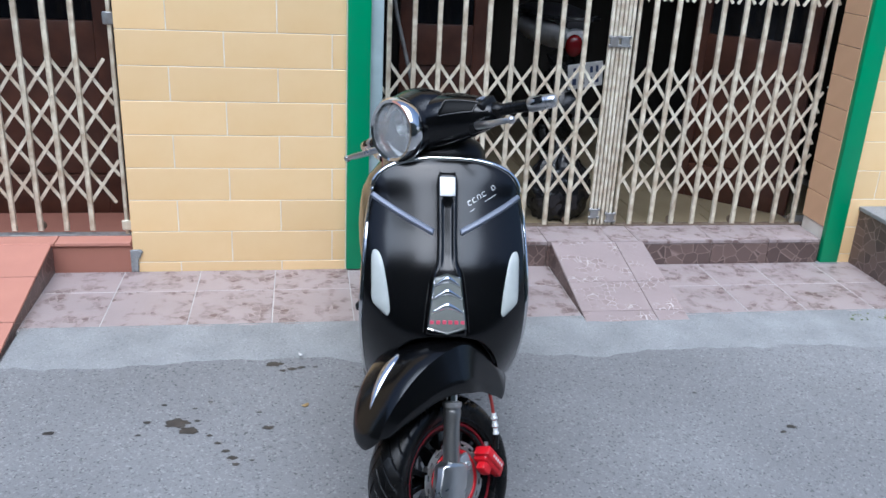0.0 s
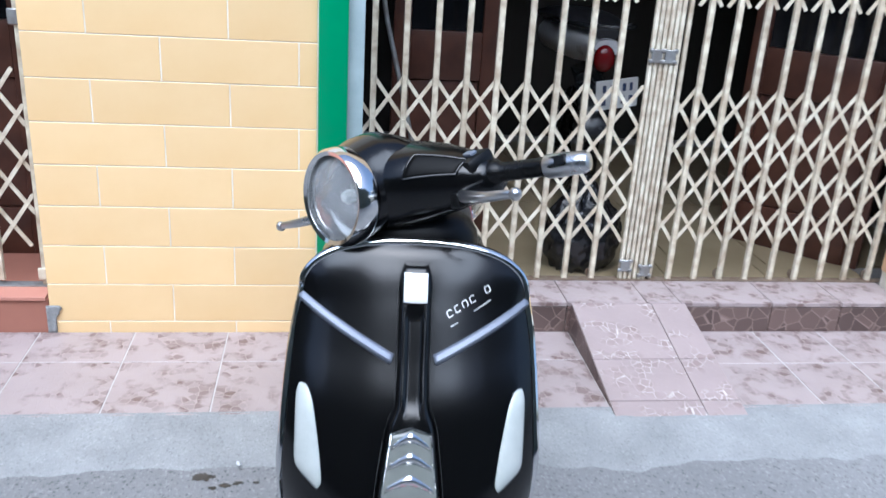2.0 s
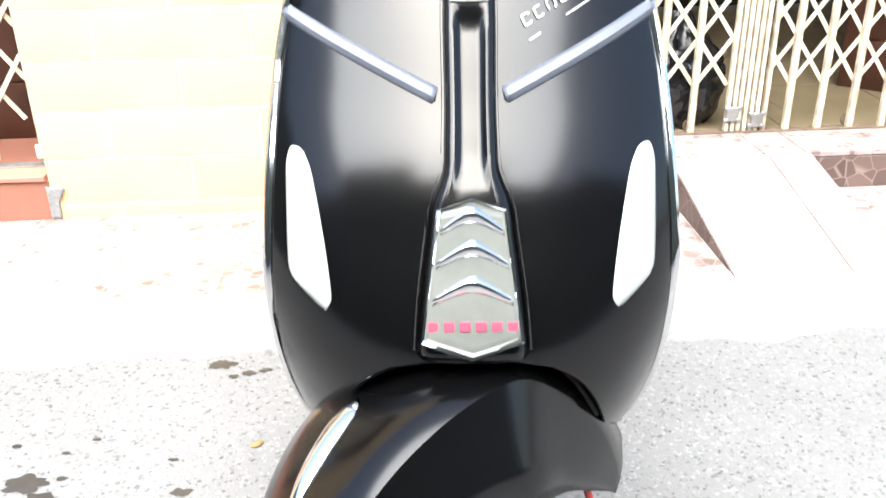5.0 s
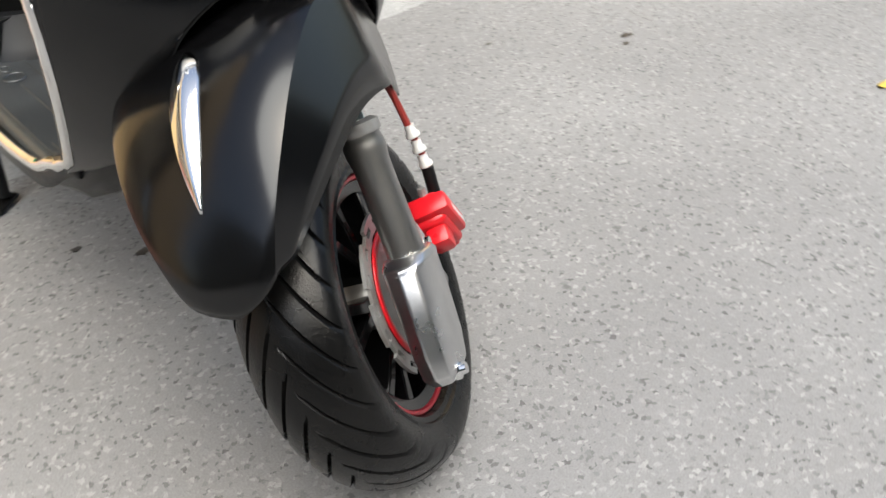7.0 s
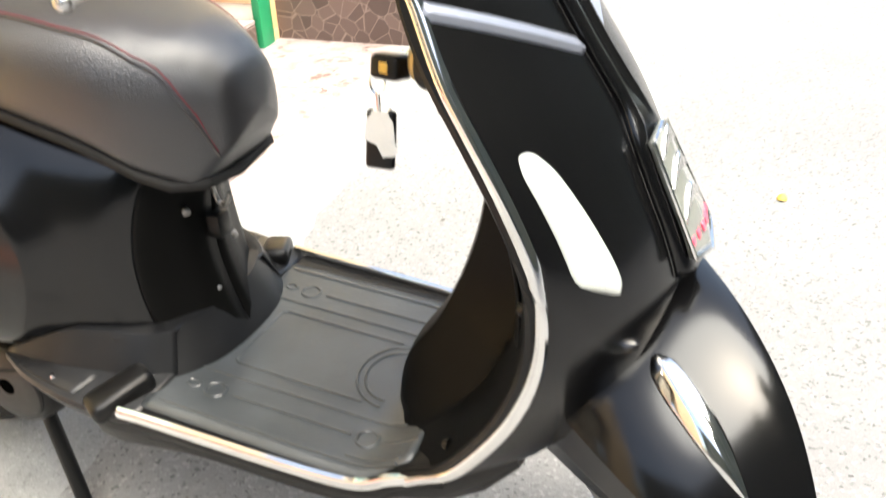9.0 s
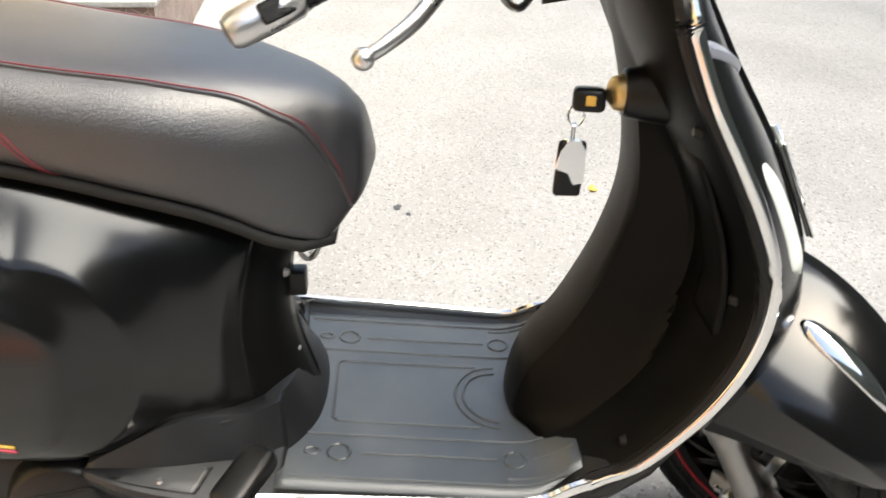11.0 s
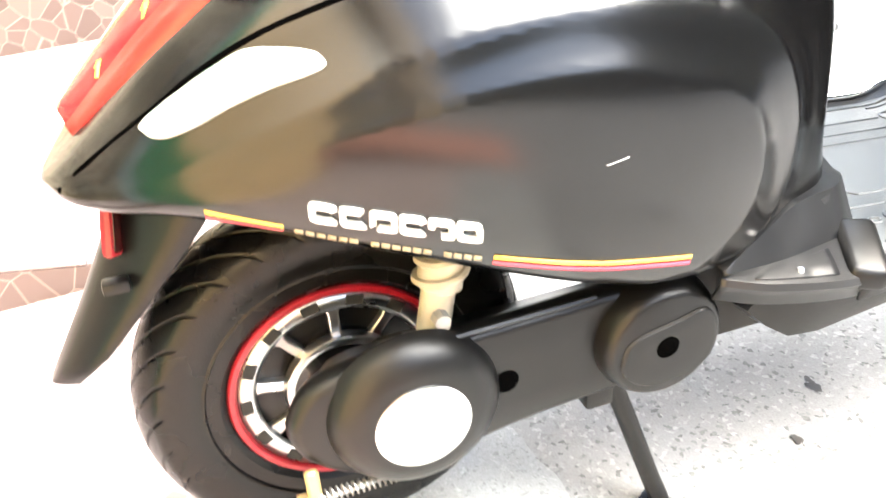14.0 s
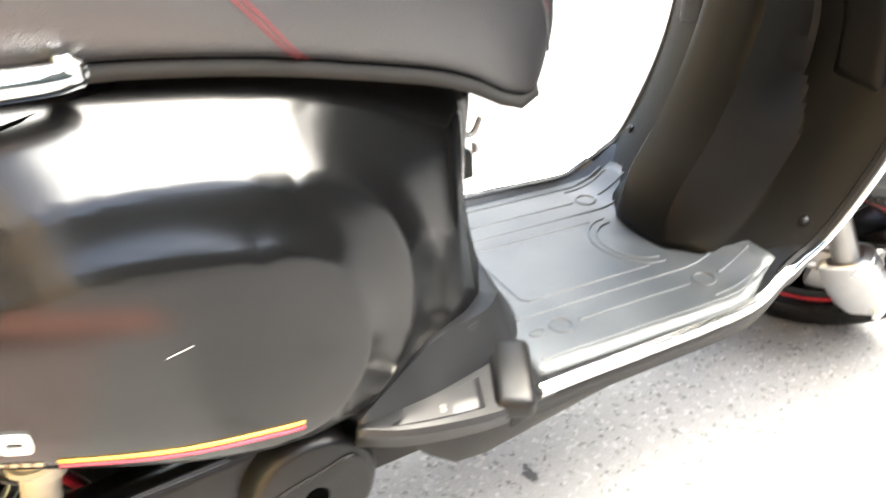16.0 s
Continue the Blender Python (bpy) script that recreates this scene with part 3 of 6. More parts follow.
part("edge_bar", soft_box(-1.195, -1.18, -0.008, 0.008, 0.15, 2.2, 0.002, 1), IVORY_PAINT, gate3)
part("clasp", soft_box(-1.21, -1.165, -0.018, -0.009, 1.02, 1.07, 0.004, 1), STEEL, gate3, "grey steel clasp")
part("clasp", soft_box(-1.205, -1.165, -0.018, -0.009, 0.17, 0.215, 0.004, 1), LATTICE_PAINT, gate3)
single("gate_rail", soft_box(-0.12, 2.04, 0.195, 0.235, 0.1355, 0.1385, 0.001, 1), RUST, "rusty floor rail under the gate", "rail", kind="structure", m=W)
single("gate_rail", soft_box(-2.9, -1.16, 0.08, 0.12, 0.147, 0.152, 0.001, 1), STEEL, "grey steel floor rail under the left gate", "rail", kind="structure", m=W)


# ---- the scooter; its nose points to -y, x is measured from its middle ----
scooter = thing("scooter", "satin black retro electric scooter with chrome edging on its stand", "scooter", base=(0.02, 0.75, 0), built=(0, 0.75, 0))

# leg shield: half width and depth of its edge, and depth of its middle, by height
SH_LOW = curve_of([(0.30, 0.176), (0.34, 0.182), (0.385, 0.188), (0.445, 0.194), (0.50, 0.198), (0.55, 0.200), (0.60, 0.201), (0.64, 0.200), (0.69, 0.198), (0.74, 0.195), (0.79, 0.190), (0.845, 0.180), (0.90, 0.167)])


def SH_W(z):
    """Half width of the shield; above its shoulders it closes in a flat arch."""
    return SH_LOW(z) if z < 0.845 else 0.180 * max(0.0, 1 - (clamp(z - 0.845, 0, 0.085) / 0.085) ** 2.35) ** (1 / 2.35)


SH_E = curve_of([(0.30, 0.540), (0.335, 0.487), (0.385, 0.436), (0.445, 0.396), (0.50, 0.371), (0.55, 0.359), (0.60, 0.358), (0.64, 0.367), (0.69, 0.389), (0.74, 0.417), (0.79, 0.446), (0.845, 0.470), (0.885, 0.479), (0.91, 0.482), (0.945, 0.481)])
SH_C = curve_of([(0.30, 0.420), (0.35, 0.355), (0.40, 0.305), (0.45, 0.275), (0.50, 0.263), (0.55, 0.263), (0.60, 0.280), (0.65, 0.305), (0.70, 0.330), (0.78, 0.382), (0.85, 0.425), (0.90, 0.456), (0.918, 0.469), (0.930, 0.4815), (0.945, 0.4815)])
ARCH = curve_of([(0.30, 0.140), (0.38, 0.142), (0.43, 0.138), (0.47, 0.128), (0.50, 0.116), (0.53, 0.094), (0.548, 0.064), (0.555, 0.0335)])


def shield_y(x, z, proud=0.0):
    w = max(SH_W(z), 1e-3)
    s = clamp(abs(x) / w)
    return SH_C(z) + (SH_E(z) - SH_C(z)) * (0.75 * s ** 2 + 0.25 * s ** 6) - proud


COLS = [(j - 24) / 24 for j in range(49)]
ZS = [0.30 + 0.255 * i / 26 for i in range(26)] + [0.555 + (0.930 - 0.555) * (1 - (1 - i / 44) ** 1.6) for i in range(45)]
bm = bmesh.new()
SA = 4 / 24
for part_cols in (COLS[:21], COLS[28:], COLS[20:29]):
    rows = []
    for z in ZS:
        w = SH_W(z)
        if z < 0.5549:
            if abs(part_cols[0]) <= SA + 1e-6 and abs(part_cols[-1]) <= SA + 1e-6:
                continue
            a = min(ARCH(z), w - 0.01)
            xs = [math.copysign(a + (w - a) * (abs(s) - SA) / (1 - SA), s) for s in part_cols]
        else:
            xs = [w * s for s in part_cols]
        rows.append([(x, shield_y(x, z), z) for x in xs])
    loft(rows, False, False, bm)
shield = part("leg_shield", bm, BLACK_PAINT, scooter, "satin black front leg shield", thick=0.006)

# wheel arch behind the fender
rows = []
for i in range(21):
    a = -1 + 2 * i / 20
    z_top = 0.555 - 0.03 * abs(a) ** 2
    rows.append([(0.128 * a, 0.290 + 0.135 * k / 10 + 0.02 * abs(a), 0.550 - 0.09 * abs(a) ** 3 - 0.12 * (k / 10) ** 3) for k in range(11)])
part("splash_liner", loft(rows, False, False), DARK_LINER, scooter, "dull black wheel arch liner", thick=0.004)
part("splash_back", grid(lambda u, v: (-0.135 + 0.27 * u, SH_E(0.325 + 0.175 * v) + 0.004, 0.325 + 0.175 * v), 10, 10), DARK_LINER, scooter, thick=0.004)

# chrome edging of the shield
def rim(sg):
    top = [(-0.004, 0.4815, 0.930)]
    for k in range(1, 10):
        a = radians(90 - 10 * k)
        z = 0.845 + 0.085 * math.sin(a) ** (2 / 2.35)
        top.append((0.180 * math.cos(a) ** (2 / 2.35), SH_E(z), z))
    rest = [(SH_W(z), SH_E(z), z) for z in (0.79, 0.74, 0.69, 0.64, 0.60, 0.55, 0.50, 0.445, 0.385, 0.355)] + [(0.1835, 0.492, 0.341), (0.185, 0.512, 0.331)]
    return [(sg * x, y, z) for x, y, z in top + rest]


for sg in (-1, 1):
    part("chrome_edge", tube(spline(rim(sg), 5), 0.0075, 10, flat=0.85), CHROME, scooter, "chrome edge strip")
    part("rubber_lip", tube([(p[0] * 0.985, p[1] + 0.010, p[2]) for p in spline(rim(sg), 4)], 0.007, 8), BLACK_PLASTIC, scooter)

# middle rib, emblem and badge
RIB_W = curve_of([(0.560, 0.052), (0.60, 0.049), (0.66, 0.041), (0.695, 0.035), (0.715, 0.026), (0.74, 0.0245), (0.85, 0.0245), (0.89, 0.0235), (0.905, 0.018)])
rows = []
for i in range(41):
    z = 0.562 + 0.343 * i / 40
    w = RIB_W(z)
    row = []
    for j in range(17):
        s = -1 + j / 8
        edge = smooth_step(1.0, 0.82, abs(s)) * 0.013
        groove = -0.006 * smooth_step(0.62, 0.40, abs(s)) * smooth_step(0.70, 0.73, z) * smooth_step(0.852, 0.838, z)
        row.append((w * s, shield_y(w * s, z) - edge - groove - 0.002, z))
    rows.append(row)
rib = part("middle_rib", loft(rows, False, False), BLACK_PAINT, scooter, "raised black middle rib", thick=0.002)
for sg in (-1, 1):
    part("rib_seam", tube([(sg * (RIB_W(z) + 0.0025), shield_y(RIB_W(z), z, 0.001), z) for z in [0.565 + 0.34 * i / 20 for i in range(21)]], 0.0022, 6), DARK_LINER, scooter)


def on_rib(x, z, proud):
    return (x, shield_y(0, z) - 0.015 - proud + 0.3 * abs(x) * abs(x) / 0.05, z)


part("emblem", grid(lambda u, v: on_rib(-0.0185 + 0.037 * u, 0.857 + 0.040 * v, 0.004), 4, 4), REFLECTOR, scooter, "square silver emblem", thick=0.004, bevel=0.001)
bm = bmesh.new()
def badge_w(z):
    return 0.0455 - (z - 0.583) * 0.145
rows = []
for i in range(13):
    u = i / 12
    row = []
    for j in range(13):
        s = -1 + j / 6
        z0, z1 = 0.572 + 0.011 * abs(s), 0.700 - 0.010 * abs(s)
        z = z0 + (z1 - z0) * u
        x = badge_w(z) * s
        row.append((x, on_rib(0, z, 0.010 - 0.007 * abs(s))[1], z))
    rows.append(row)
badge = part("badge", loft(rows, False, False), SMOKE, scooter, "dark glossy shield badge with chrome chevrons", thick=0.006)
edge = []
for s, u in [(-1, 0), (0, 0), (1, 0), (1, 1), (0, 1), (-1, 1), (-1, 0)]:
    z0, z1 = 0.572 + 0.011 * abs(s), 0.700 - 0.010 * abs(s)
    z = z0 + (z1 - z0) * u
    edge.append((badge_w(z) * s, on_rib(0, z, 0.010 - 0.007 * abs(s))[1] - 0.003, z))
part("badge_frame", tube(edge, 0.0024, 6), CHROME, badge, "thin chrome frame")
for zc, ww in ((0.692, 0.029), (0.665, 0.033), (0.636, 0.0365)):
    bm = loft([[(ww * s, on_rib(0, zc - 0.019 * abs(s) ** 1.2 + dz * (1 - 0.6 * abs(s)), 0.0)[1] - (0.0150 if dz > 0 else 0.0125) + 0.007 * abs(s), zc - 0.019 * abs(s) ** 1.2 + dz * (1 - 0.6 * abs(s))) for s in [-1 + k / 6 for k in range(13)]] for dz in (-0.009, 0.006)], False, False)
    part("chevron", bm, CHROME, badge, "chrome chevron", thick=0.003)
for k in range(6):
    x = -0.0355 + 0.0142 * k
    part("letter_bar", soft_box(x - 0.0048, x + 0.0048, -0.0015, 0.0015, -0.0045, 0.0045, 0.0008, 1, m=Matrix.Translation((x * 0, on_rib(0, 0.600, 0.0)[1] - 0.0140 + 0.007 * abs(x) / 0.043, 0.600 - 0.004 * abs(x) / 0.04)) @ pose(0, 0, 0, -20, 0, 0)), PINK_TRIM, badge, "red letter bar")

# slanted strips, indicators and small lettering
for sg in (-1, 1):
    a, b = Vector((0.033, 0.776)), Vector((0.183, 0.842))
    rows = []
    for i in range(25):
        p = a.lerp(b, i / 24)
        q = Vector((-0.40, 0.91)) * 0.0075
        rows.append([(sg * (p.x + q.x * k), shield_y(p.x + q.x * k, p.y + q.y * k, 0.007 * (1 - abs(k)) + 0.0015), p.y + q.y * k) for k in (-1, -0.55, 0, 0.55, 1)])
    part("slanted_strip", loft(rows, False, False), STRIP_GREY, scooter, "blue-grey slanted strip", thick=0.003)
    # indicator lens: a slanted rounded plate
    def lens(u, v, grow=0.0, proud=0.006):
        zt, zb = 0.728 + grow, 0.598 - grow
        z = zb + (zt - zb) * v
        inner = 0.131 + 0.026 * max(0, (z - 0.598) / 0.130) ** 1.5 - grow
        outer = 0.178 + 0.002 * (z - 0.6) / 0.14 + grow
        mid, half = (inner + outer) / 2, (outer - inner) / 2 * (1 - max(0, (v - 0.8) / 0.2) ** 2.5 * 0.55) * (1 - max(0, (0.12 - v) / 0.12) ** 2 * 0.35)
        x = mid + half * (2 * u - 1)
        z = z - 0.012 * (1 - u) * (1 - v) + 0.010 * u * (1 - v)
        bulge = (1 - abs(2 * u - 1) ** 3) * (1 - abs(2 * v - 1) ** 6)
        return (sg * x, shield_y(x, z, proud * bulge + 0.0012), z)
    ind = part("indicator", grid(lens, 10, 22), WHITE_LENS, scooter, "white ribbed indicator lens", thick=0.003)
    part("indicator_seat", grid(lambda u, v: lens(u, v, 0.005, 0.0), 8, 16), DARK_LINER, ind)
def shield_bar(x, z, half, high, name="letter_bar"):
    """A small bar lying on the shield, along the slant of the lettering."""
    d, n = Vector((0.885, 0.465)), Vector((-0.465, 0.885))
    rows = []
    for a in (-half, 0, half):
        rows.append([(x + d.x * a + n.x * b, shield_y(x + d.x * a + n.x * b, z + d.y * a + n.y * b, 0.0052), z + d.y * a + n.y * b) for b in (-high, high)])
    part(name, loft(rows, False, False), SILVER_TRIM, scooter, "silver letter bar", smooth=False, thick=0.0015)


def rounded(a, hx, hz, p=4.0):
    """A point of a rounded rectangle at the angle a."""
    c, q = math.cos(a), math.sin(a)
    return math.copysign(abs(c) ** (2 / p), c) * hx, math.copysign(abs(q) ** (2 / p), q) * hz


for k, (a0, turn) in zip((0, 1, 2, 3, 5), ((20, 300), (60, 250), (-80, 300), (20, 300), (0, 360))):
    x, z = 0.0545 + 0.0118 * k, 0.8390 + 0.0062 * k
    d, n = Vector((0.885, 0.465)), Vector((-0.465, 0.885))
    rows = []
    for i in range(25):
        ang = radians(a0 + turn * i / 24)
        row = []
        for hx, hz in ((0.0046, 0.0054), (0.0031, 0.0039)):
            p, q = rounded(ang, hx, hz)
            px, pz = x + d.x * p + n.x * q, z + d.y * p + n.y * q
            row.append((px, shield_y(px, pz, 0.0052), pz))
        rows.append(row)
    part("letter_shape", loft(rows, False, False), SILVER_TRIM, scooter, "silver rounded letter shape", smooth=False, thick=0.0015)
shield_bar(0.0620, 0.8240, 0.006, 0.0007, "letter_line")
shield_bar(0.1060, 0.8480, 0.015, 0.0007, "letter_line")

# inner side of the leg shield with the tunnel down the middle
TUN = curve_of([(0.30, 0.588), (0.336, 0.585), (0.382, 0.573), (0.452, 0.528), (0.534, 0.492), (0.625, 0.470), (0.729, 0.480), (0.821, 0.506), (0.88, 0.528), (0.93, 0.545)])


def inner_y(x, z):
    w = max(SH_W(z), 1e-3)
    s = clamp(abs(x) / w)
    flat = SH_E(z) + 0.012 + 0.030 * (1 - s ** 4)
    wide = 0.070 + 0.032 * smooth_step(0.545, 0.44, z)
    ramp_c = clamp((wide - abs(x)) / (wide - 0.046))
    col = 0.75 * ramp_c + 0.25 * ramp_c * ramp_c * (3 - 2 * ramp_c)
    crown = 0.012 * (1 - (min(abs(x), 0.07) / 0.07) ** 2)
    return flat + (max(TUN(z) + crown - 0.012 - flat, 0)) * col


ZI = [0.318 + 0.607 * i / 60 for i in range(61)]
part("inner_shield", loft([[(0.985 * SH_W(z) * s, inner_y(SH_W(z) * s, z), z) for s in [(j - 30) / 30 for j in range(61)]] for z in ZI], False, False), INNER_PLASTIC, scooter, "matt black inner leg shield with a tunnel", thick=0.004, angle=0.38)
for z, x in ((0.759, -0.171), (0.575, -0.171), (0.759, 0.171), (0.575, 0.171), (0.376, 0.160), (0.376, -0.16)):
    m = Matrix.Translation((x, inner_y(x, z) + 0.002, z)) @ pose(0, 0, 0, 0, 0, 90)
    part("screw", revolve([(0, 0.004), (0.004, 0.004), (0.0065, 0.001), (0.0075, -0.003)], 12, m), BLACK_PLASTIC, scooter, "black sunk screw")
for sg in (-1, 1):
    part("knee_panel", grid(lambda u, v: (sg * (0.096 + 0.060 * u + 0.012 * (1 - v)), inner_y(0.096 + 0.060 * u, 0.535 + 0.19 * v + 0.012 * (1 - v) * u) + 0.0035 * smooth_step(0, 0.08, min(u, 1 - u)) * smooth_step(0, 0.05, min(v, 1 - v)), 0.535 + 0.19 * v - 0.018 * (1 - v) * u), 8, 16), INNER_PLASTIC, scooter, thick=0.003)
# ignition lock, key and tag
KX, KZ = -0.090, 0.768
ky = 0.508
part("lock_boss", tube([(KX, inner_y(KX, KZ) - 0.01, KZ), (KX, ky - 0.004, KZ), (KX, ky, KZ)], 0.024, 20, radii=[0.032, 0.025, 0.022]), BLACK_PLASTIC, scooter)
lock = part("ignition_lock", revolve([(0, 0.012), (0.012, 0.012), (0.017, 0.008), (0.019, 0.0), (0.019, -0.01)], 24, Matrix.Translation((KX, ky, KZ)) @ pose(0, 0, 0, 0, 0, 105)), GOLD, scooter, "orange ringed ignition lock")
bm = soft_box(-0.004, 0.026, 0.012, 0.045, -0.012, 0.012, 0.006, 3, m=Matrix.Translation((KX - 0.015, ky + 0.006, KZ - 0.005)) @ pose(0, 0, 0, 0, 12, -10))
key = part("key_head", bm, BLACK_PLASTIC, lock, "black key head")
part("key_logo", soft_box(-0.006, -0.004, 0.022, 0.032, -0.005, 0.005, 0.001, 1, m=Matrix.Translation((KX - 0.015, ky + 0.006, KZ - 0.005)) @ pose(0, 0, 0, 0, 12, -10)), YELLOW_TRIM, lock, "small yellow mark")
part("key_ring", tube([(KX - 0.006 + 0.002 * math.sin(a), ky + 0.045 + 0.008 * math.cos(a), KZ - 0.022 + 0.011 * math.sin(a)) for a in [k * math.pi / 8 for k in range(17)]], 0.0012, 6), CHROME, lock)
TM = Matrix.Translation((KX - 0.006, ky + 0.046, KZ - 0.080)) @ pose(0, 0, 0, 4, 6, 8)
tag = soft_box(-0.005, 0.005, -0.015, 0.015, -0.030, 0.030, 0.0045, 3, m=TM)
part("key_tag", tag, BLACK_PLASTIC, lock, "black and chrome key tag")
bm = loft([[TM @ Vector((sx, y_ * (1 - 0.35 * clamp((z_ - 0.012) / 0.02)), z_)) for y_, z_ in ((-0.0155, -0.014), (-0.0155, 0.020), (-0.010, 0.0305), (0.010, 0.0305), (0.0155, 0.020), (0.0155, 0.0), (0.003, -0.004), (-0.004, -0.016))] for sx in (-0.0062, 0.0062)], True, True)
part("tag_plate", bm, CHROME, lock, "chrome upper half of the tag", smooth=False)
part("tag_link", tube([(KX - 0.006, ky + 0.046, KZ - 0.030), (KX - 0.006, ky + 0.046, KZ - 0.052)], 0.0022, 8), CHROME, lock)

# ---- floorboard ----
def floor_z(y):
    return 0.308 + 0.07 * (y - 0.586)


OUT = curve_of([(0.47, 0.176), (0.53, 0.186), (0.60, 0.194), (0.75, 0.200), (0.88, 0.204), (0.95, 0.210), (1.0, 0.205)])
rows = []
for i in range(25):
    y = 0.47 + 0.45 * i / 24
    w = OUT(y)
    lift = 0.055 * smooth_step(0.60, 0.47, y) ** 1.5
    row = []
    for x, dz in ((-w, -0.028), (-w, -0.010), (-w + 0.004, -0.001), (-w + 0.012, 0.0), (0, 0.0), (w - 0.012, 0.0), (w - 0.004, -0.001), (w, -0.010), (w, -0.028)):
        row.append((x, y, floor_z(y) + lift + dz))
    rows.append(row)
part("floorboard", loft(rows, False, False), BLACK_PLASTIC, scooter, "black plastic floorboard", thick=0.003)
mx = -0.008
def mat_z(y):
    return floor_z(y) + 0.004 + 0.055 * smooth_step(0.60, 0.47, y) ** 1.5
rows = []
for i in range(31):
    y = 0.514 + 0.356 * i / 30
    w = 0.178 - 0.022 * smooth_step(0.58, 0.514, y)
    rows.append([(mx + w * s, y, mat_z(y) - 0.003 * smooth_step(0.96, 1.0, abs(s))) for s in [(j - 12) / 12 for j in range(25)]])
fmat = part("floor_mat", loft(rows, False, False), MAT_RUBBER, scooter, "grey-black ribbed rubber floor mat", thick=0.005)


def ridge(pts, r=0.0022, name="mat_rib"):
    part(name, tube([(x, y, mat_z(y) + 0.0026) for x, y in pts], r, 6), MAT_RUBBER, fmat)


def line(x, y0, y1, n=14):
    return [(x, y0 + (y1 - y0) * k / n) for k in range(n + 1)]


for sg in (-1, 1):
    ridge(line(mx + sg * 0.160, 0.53, 0.855))
    ridge(line(mx + sg * 0.150, 0.53, 0.60))
    ridge(line(mx + sg * 0.118, 0.61, 0.775))
    ridge(line(mx + sg * 0.118, 0.52, 0.565))
    ridge(line(mx + sg * 0.087, 0.55, 0.84))
    for yy in (0.588, 0.80):
        ridge([(mx + sg * 0.118 + 0.0135 * math.cos(a), yy + 0.0135 * math.sin(a)) for a in [k * math.pi / 9 for k in range(19)]], 0.0022, "mat_ring")
    ridge([(mx + sg * 0.118 + 0.006 * math.cos(a), 0.832 + 0.009 * math.sin(a)) for a in [k * math.pi / 6 for k in range(13)]], 0.002, "mat_ring")
rect = [(-0.056, 0.615), (-0.062, 0.625), (-0.062, 0.805), (-0.056, 0.812), (0.056, 0.812), (0.062, 0.805), (0.062, 0.625), (0.056, 0.615)]
ridge([(mx + x, y) for x, y in rect[1:3]]), ridge([(mx + x, y) for x, y in rect[5:7]]), ridge([(mx + x, y) for x, y in rect[2:6]])
ridge([(mx + 0.05 * math.cos(a), 0.600 + 0.045 * math.sin(a)) for a in [math.pi * k / 12 for k in range(13)]])
ridge([(mx + 0.062 * math.cos(a), 0.600 + 0.055 * math.sin(a)) for a in [math.pi * k / 12 for k in range(13)]], 0.002)

# chrome side strips, underside
for sg in (-1, 1):
    pts = [(sg * (OUT(y) + 0.002), y, floor_z(y) + 0.004 + 0.03 * smooth_step(0.58, 0.50, y)) for y in (0.50, 0.53, 0.56, 0.60, 0.68, 0.76, 0.84, 0.885)]
    part("side_strip", tube(spline(pts, 4), 0.008, 8, flat=0.75), CHROME, scooter, "chrome floorboard strip")
rows = []
for y, w, zt, zb in ((0.395, 0.150, 0.385, 0.345), (0.43, 0.164, 0.365, 0.312), (0.48, 0.177, 0.330, 0.288), (0.55, 0.180, 0.302, 0.273), (0.70, 0.184, 0.305, 0.263), (0.85, 0.186, 0.31, 0.250), (0.93, 0.184, 0.32, 0.238), (0.965, 0.180, 0.32, 0.239), (0.99, 0.172, 0.32, 0.255), (1.01, 0.165, 0.32, 0.276)):
    rows.append([(-w, y, zt), (-w, y, (zt + zb) / 2), (-w * 0.95, y, zb + 0.006), (-w * 0.8, y, zb), (w * 0.8, y, zb), (w * 0.95, y, zb + 0.006), (w, y, (zt + zb) / 2), (w, y, zt)])
part("belly_pan", loft(rows, True, True), BLACK_PLASTIC, scooter, "black underside cover")

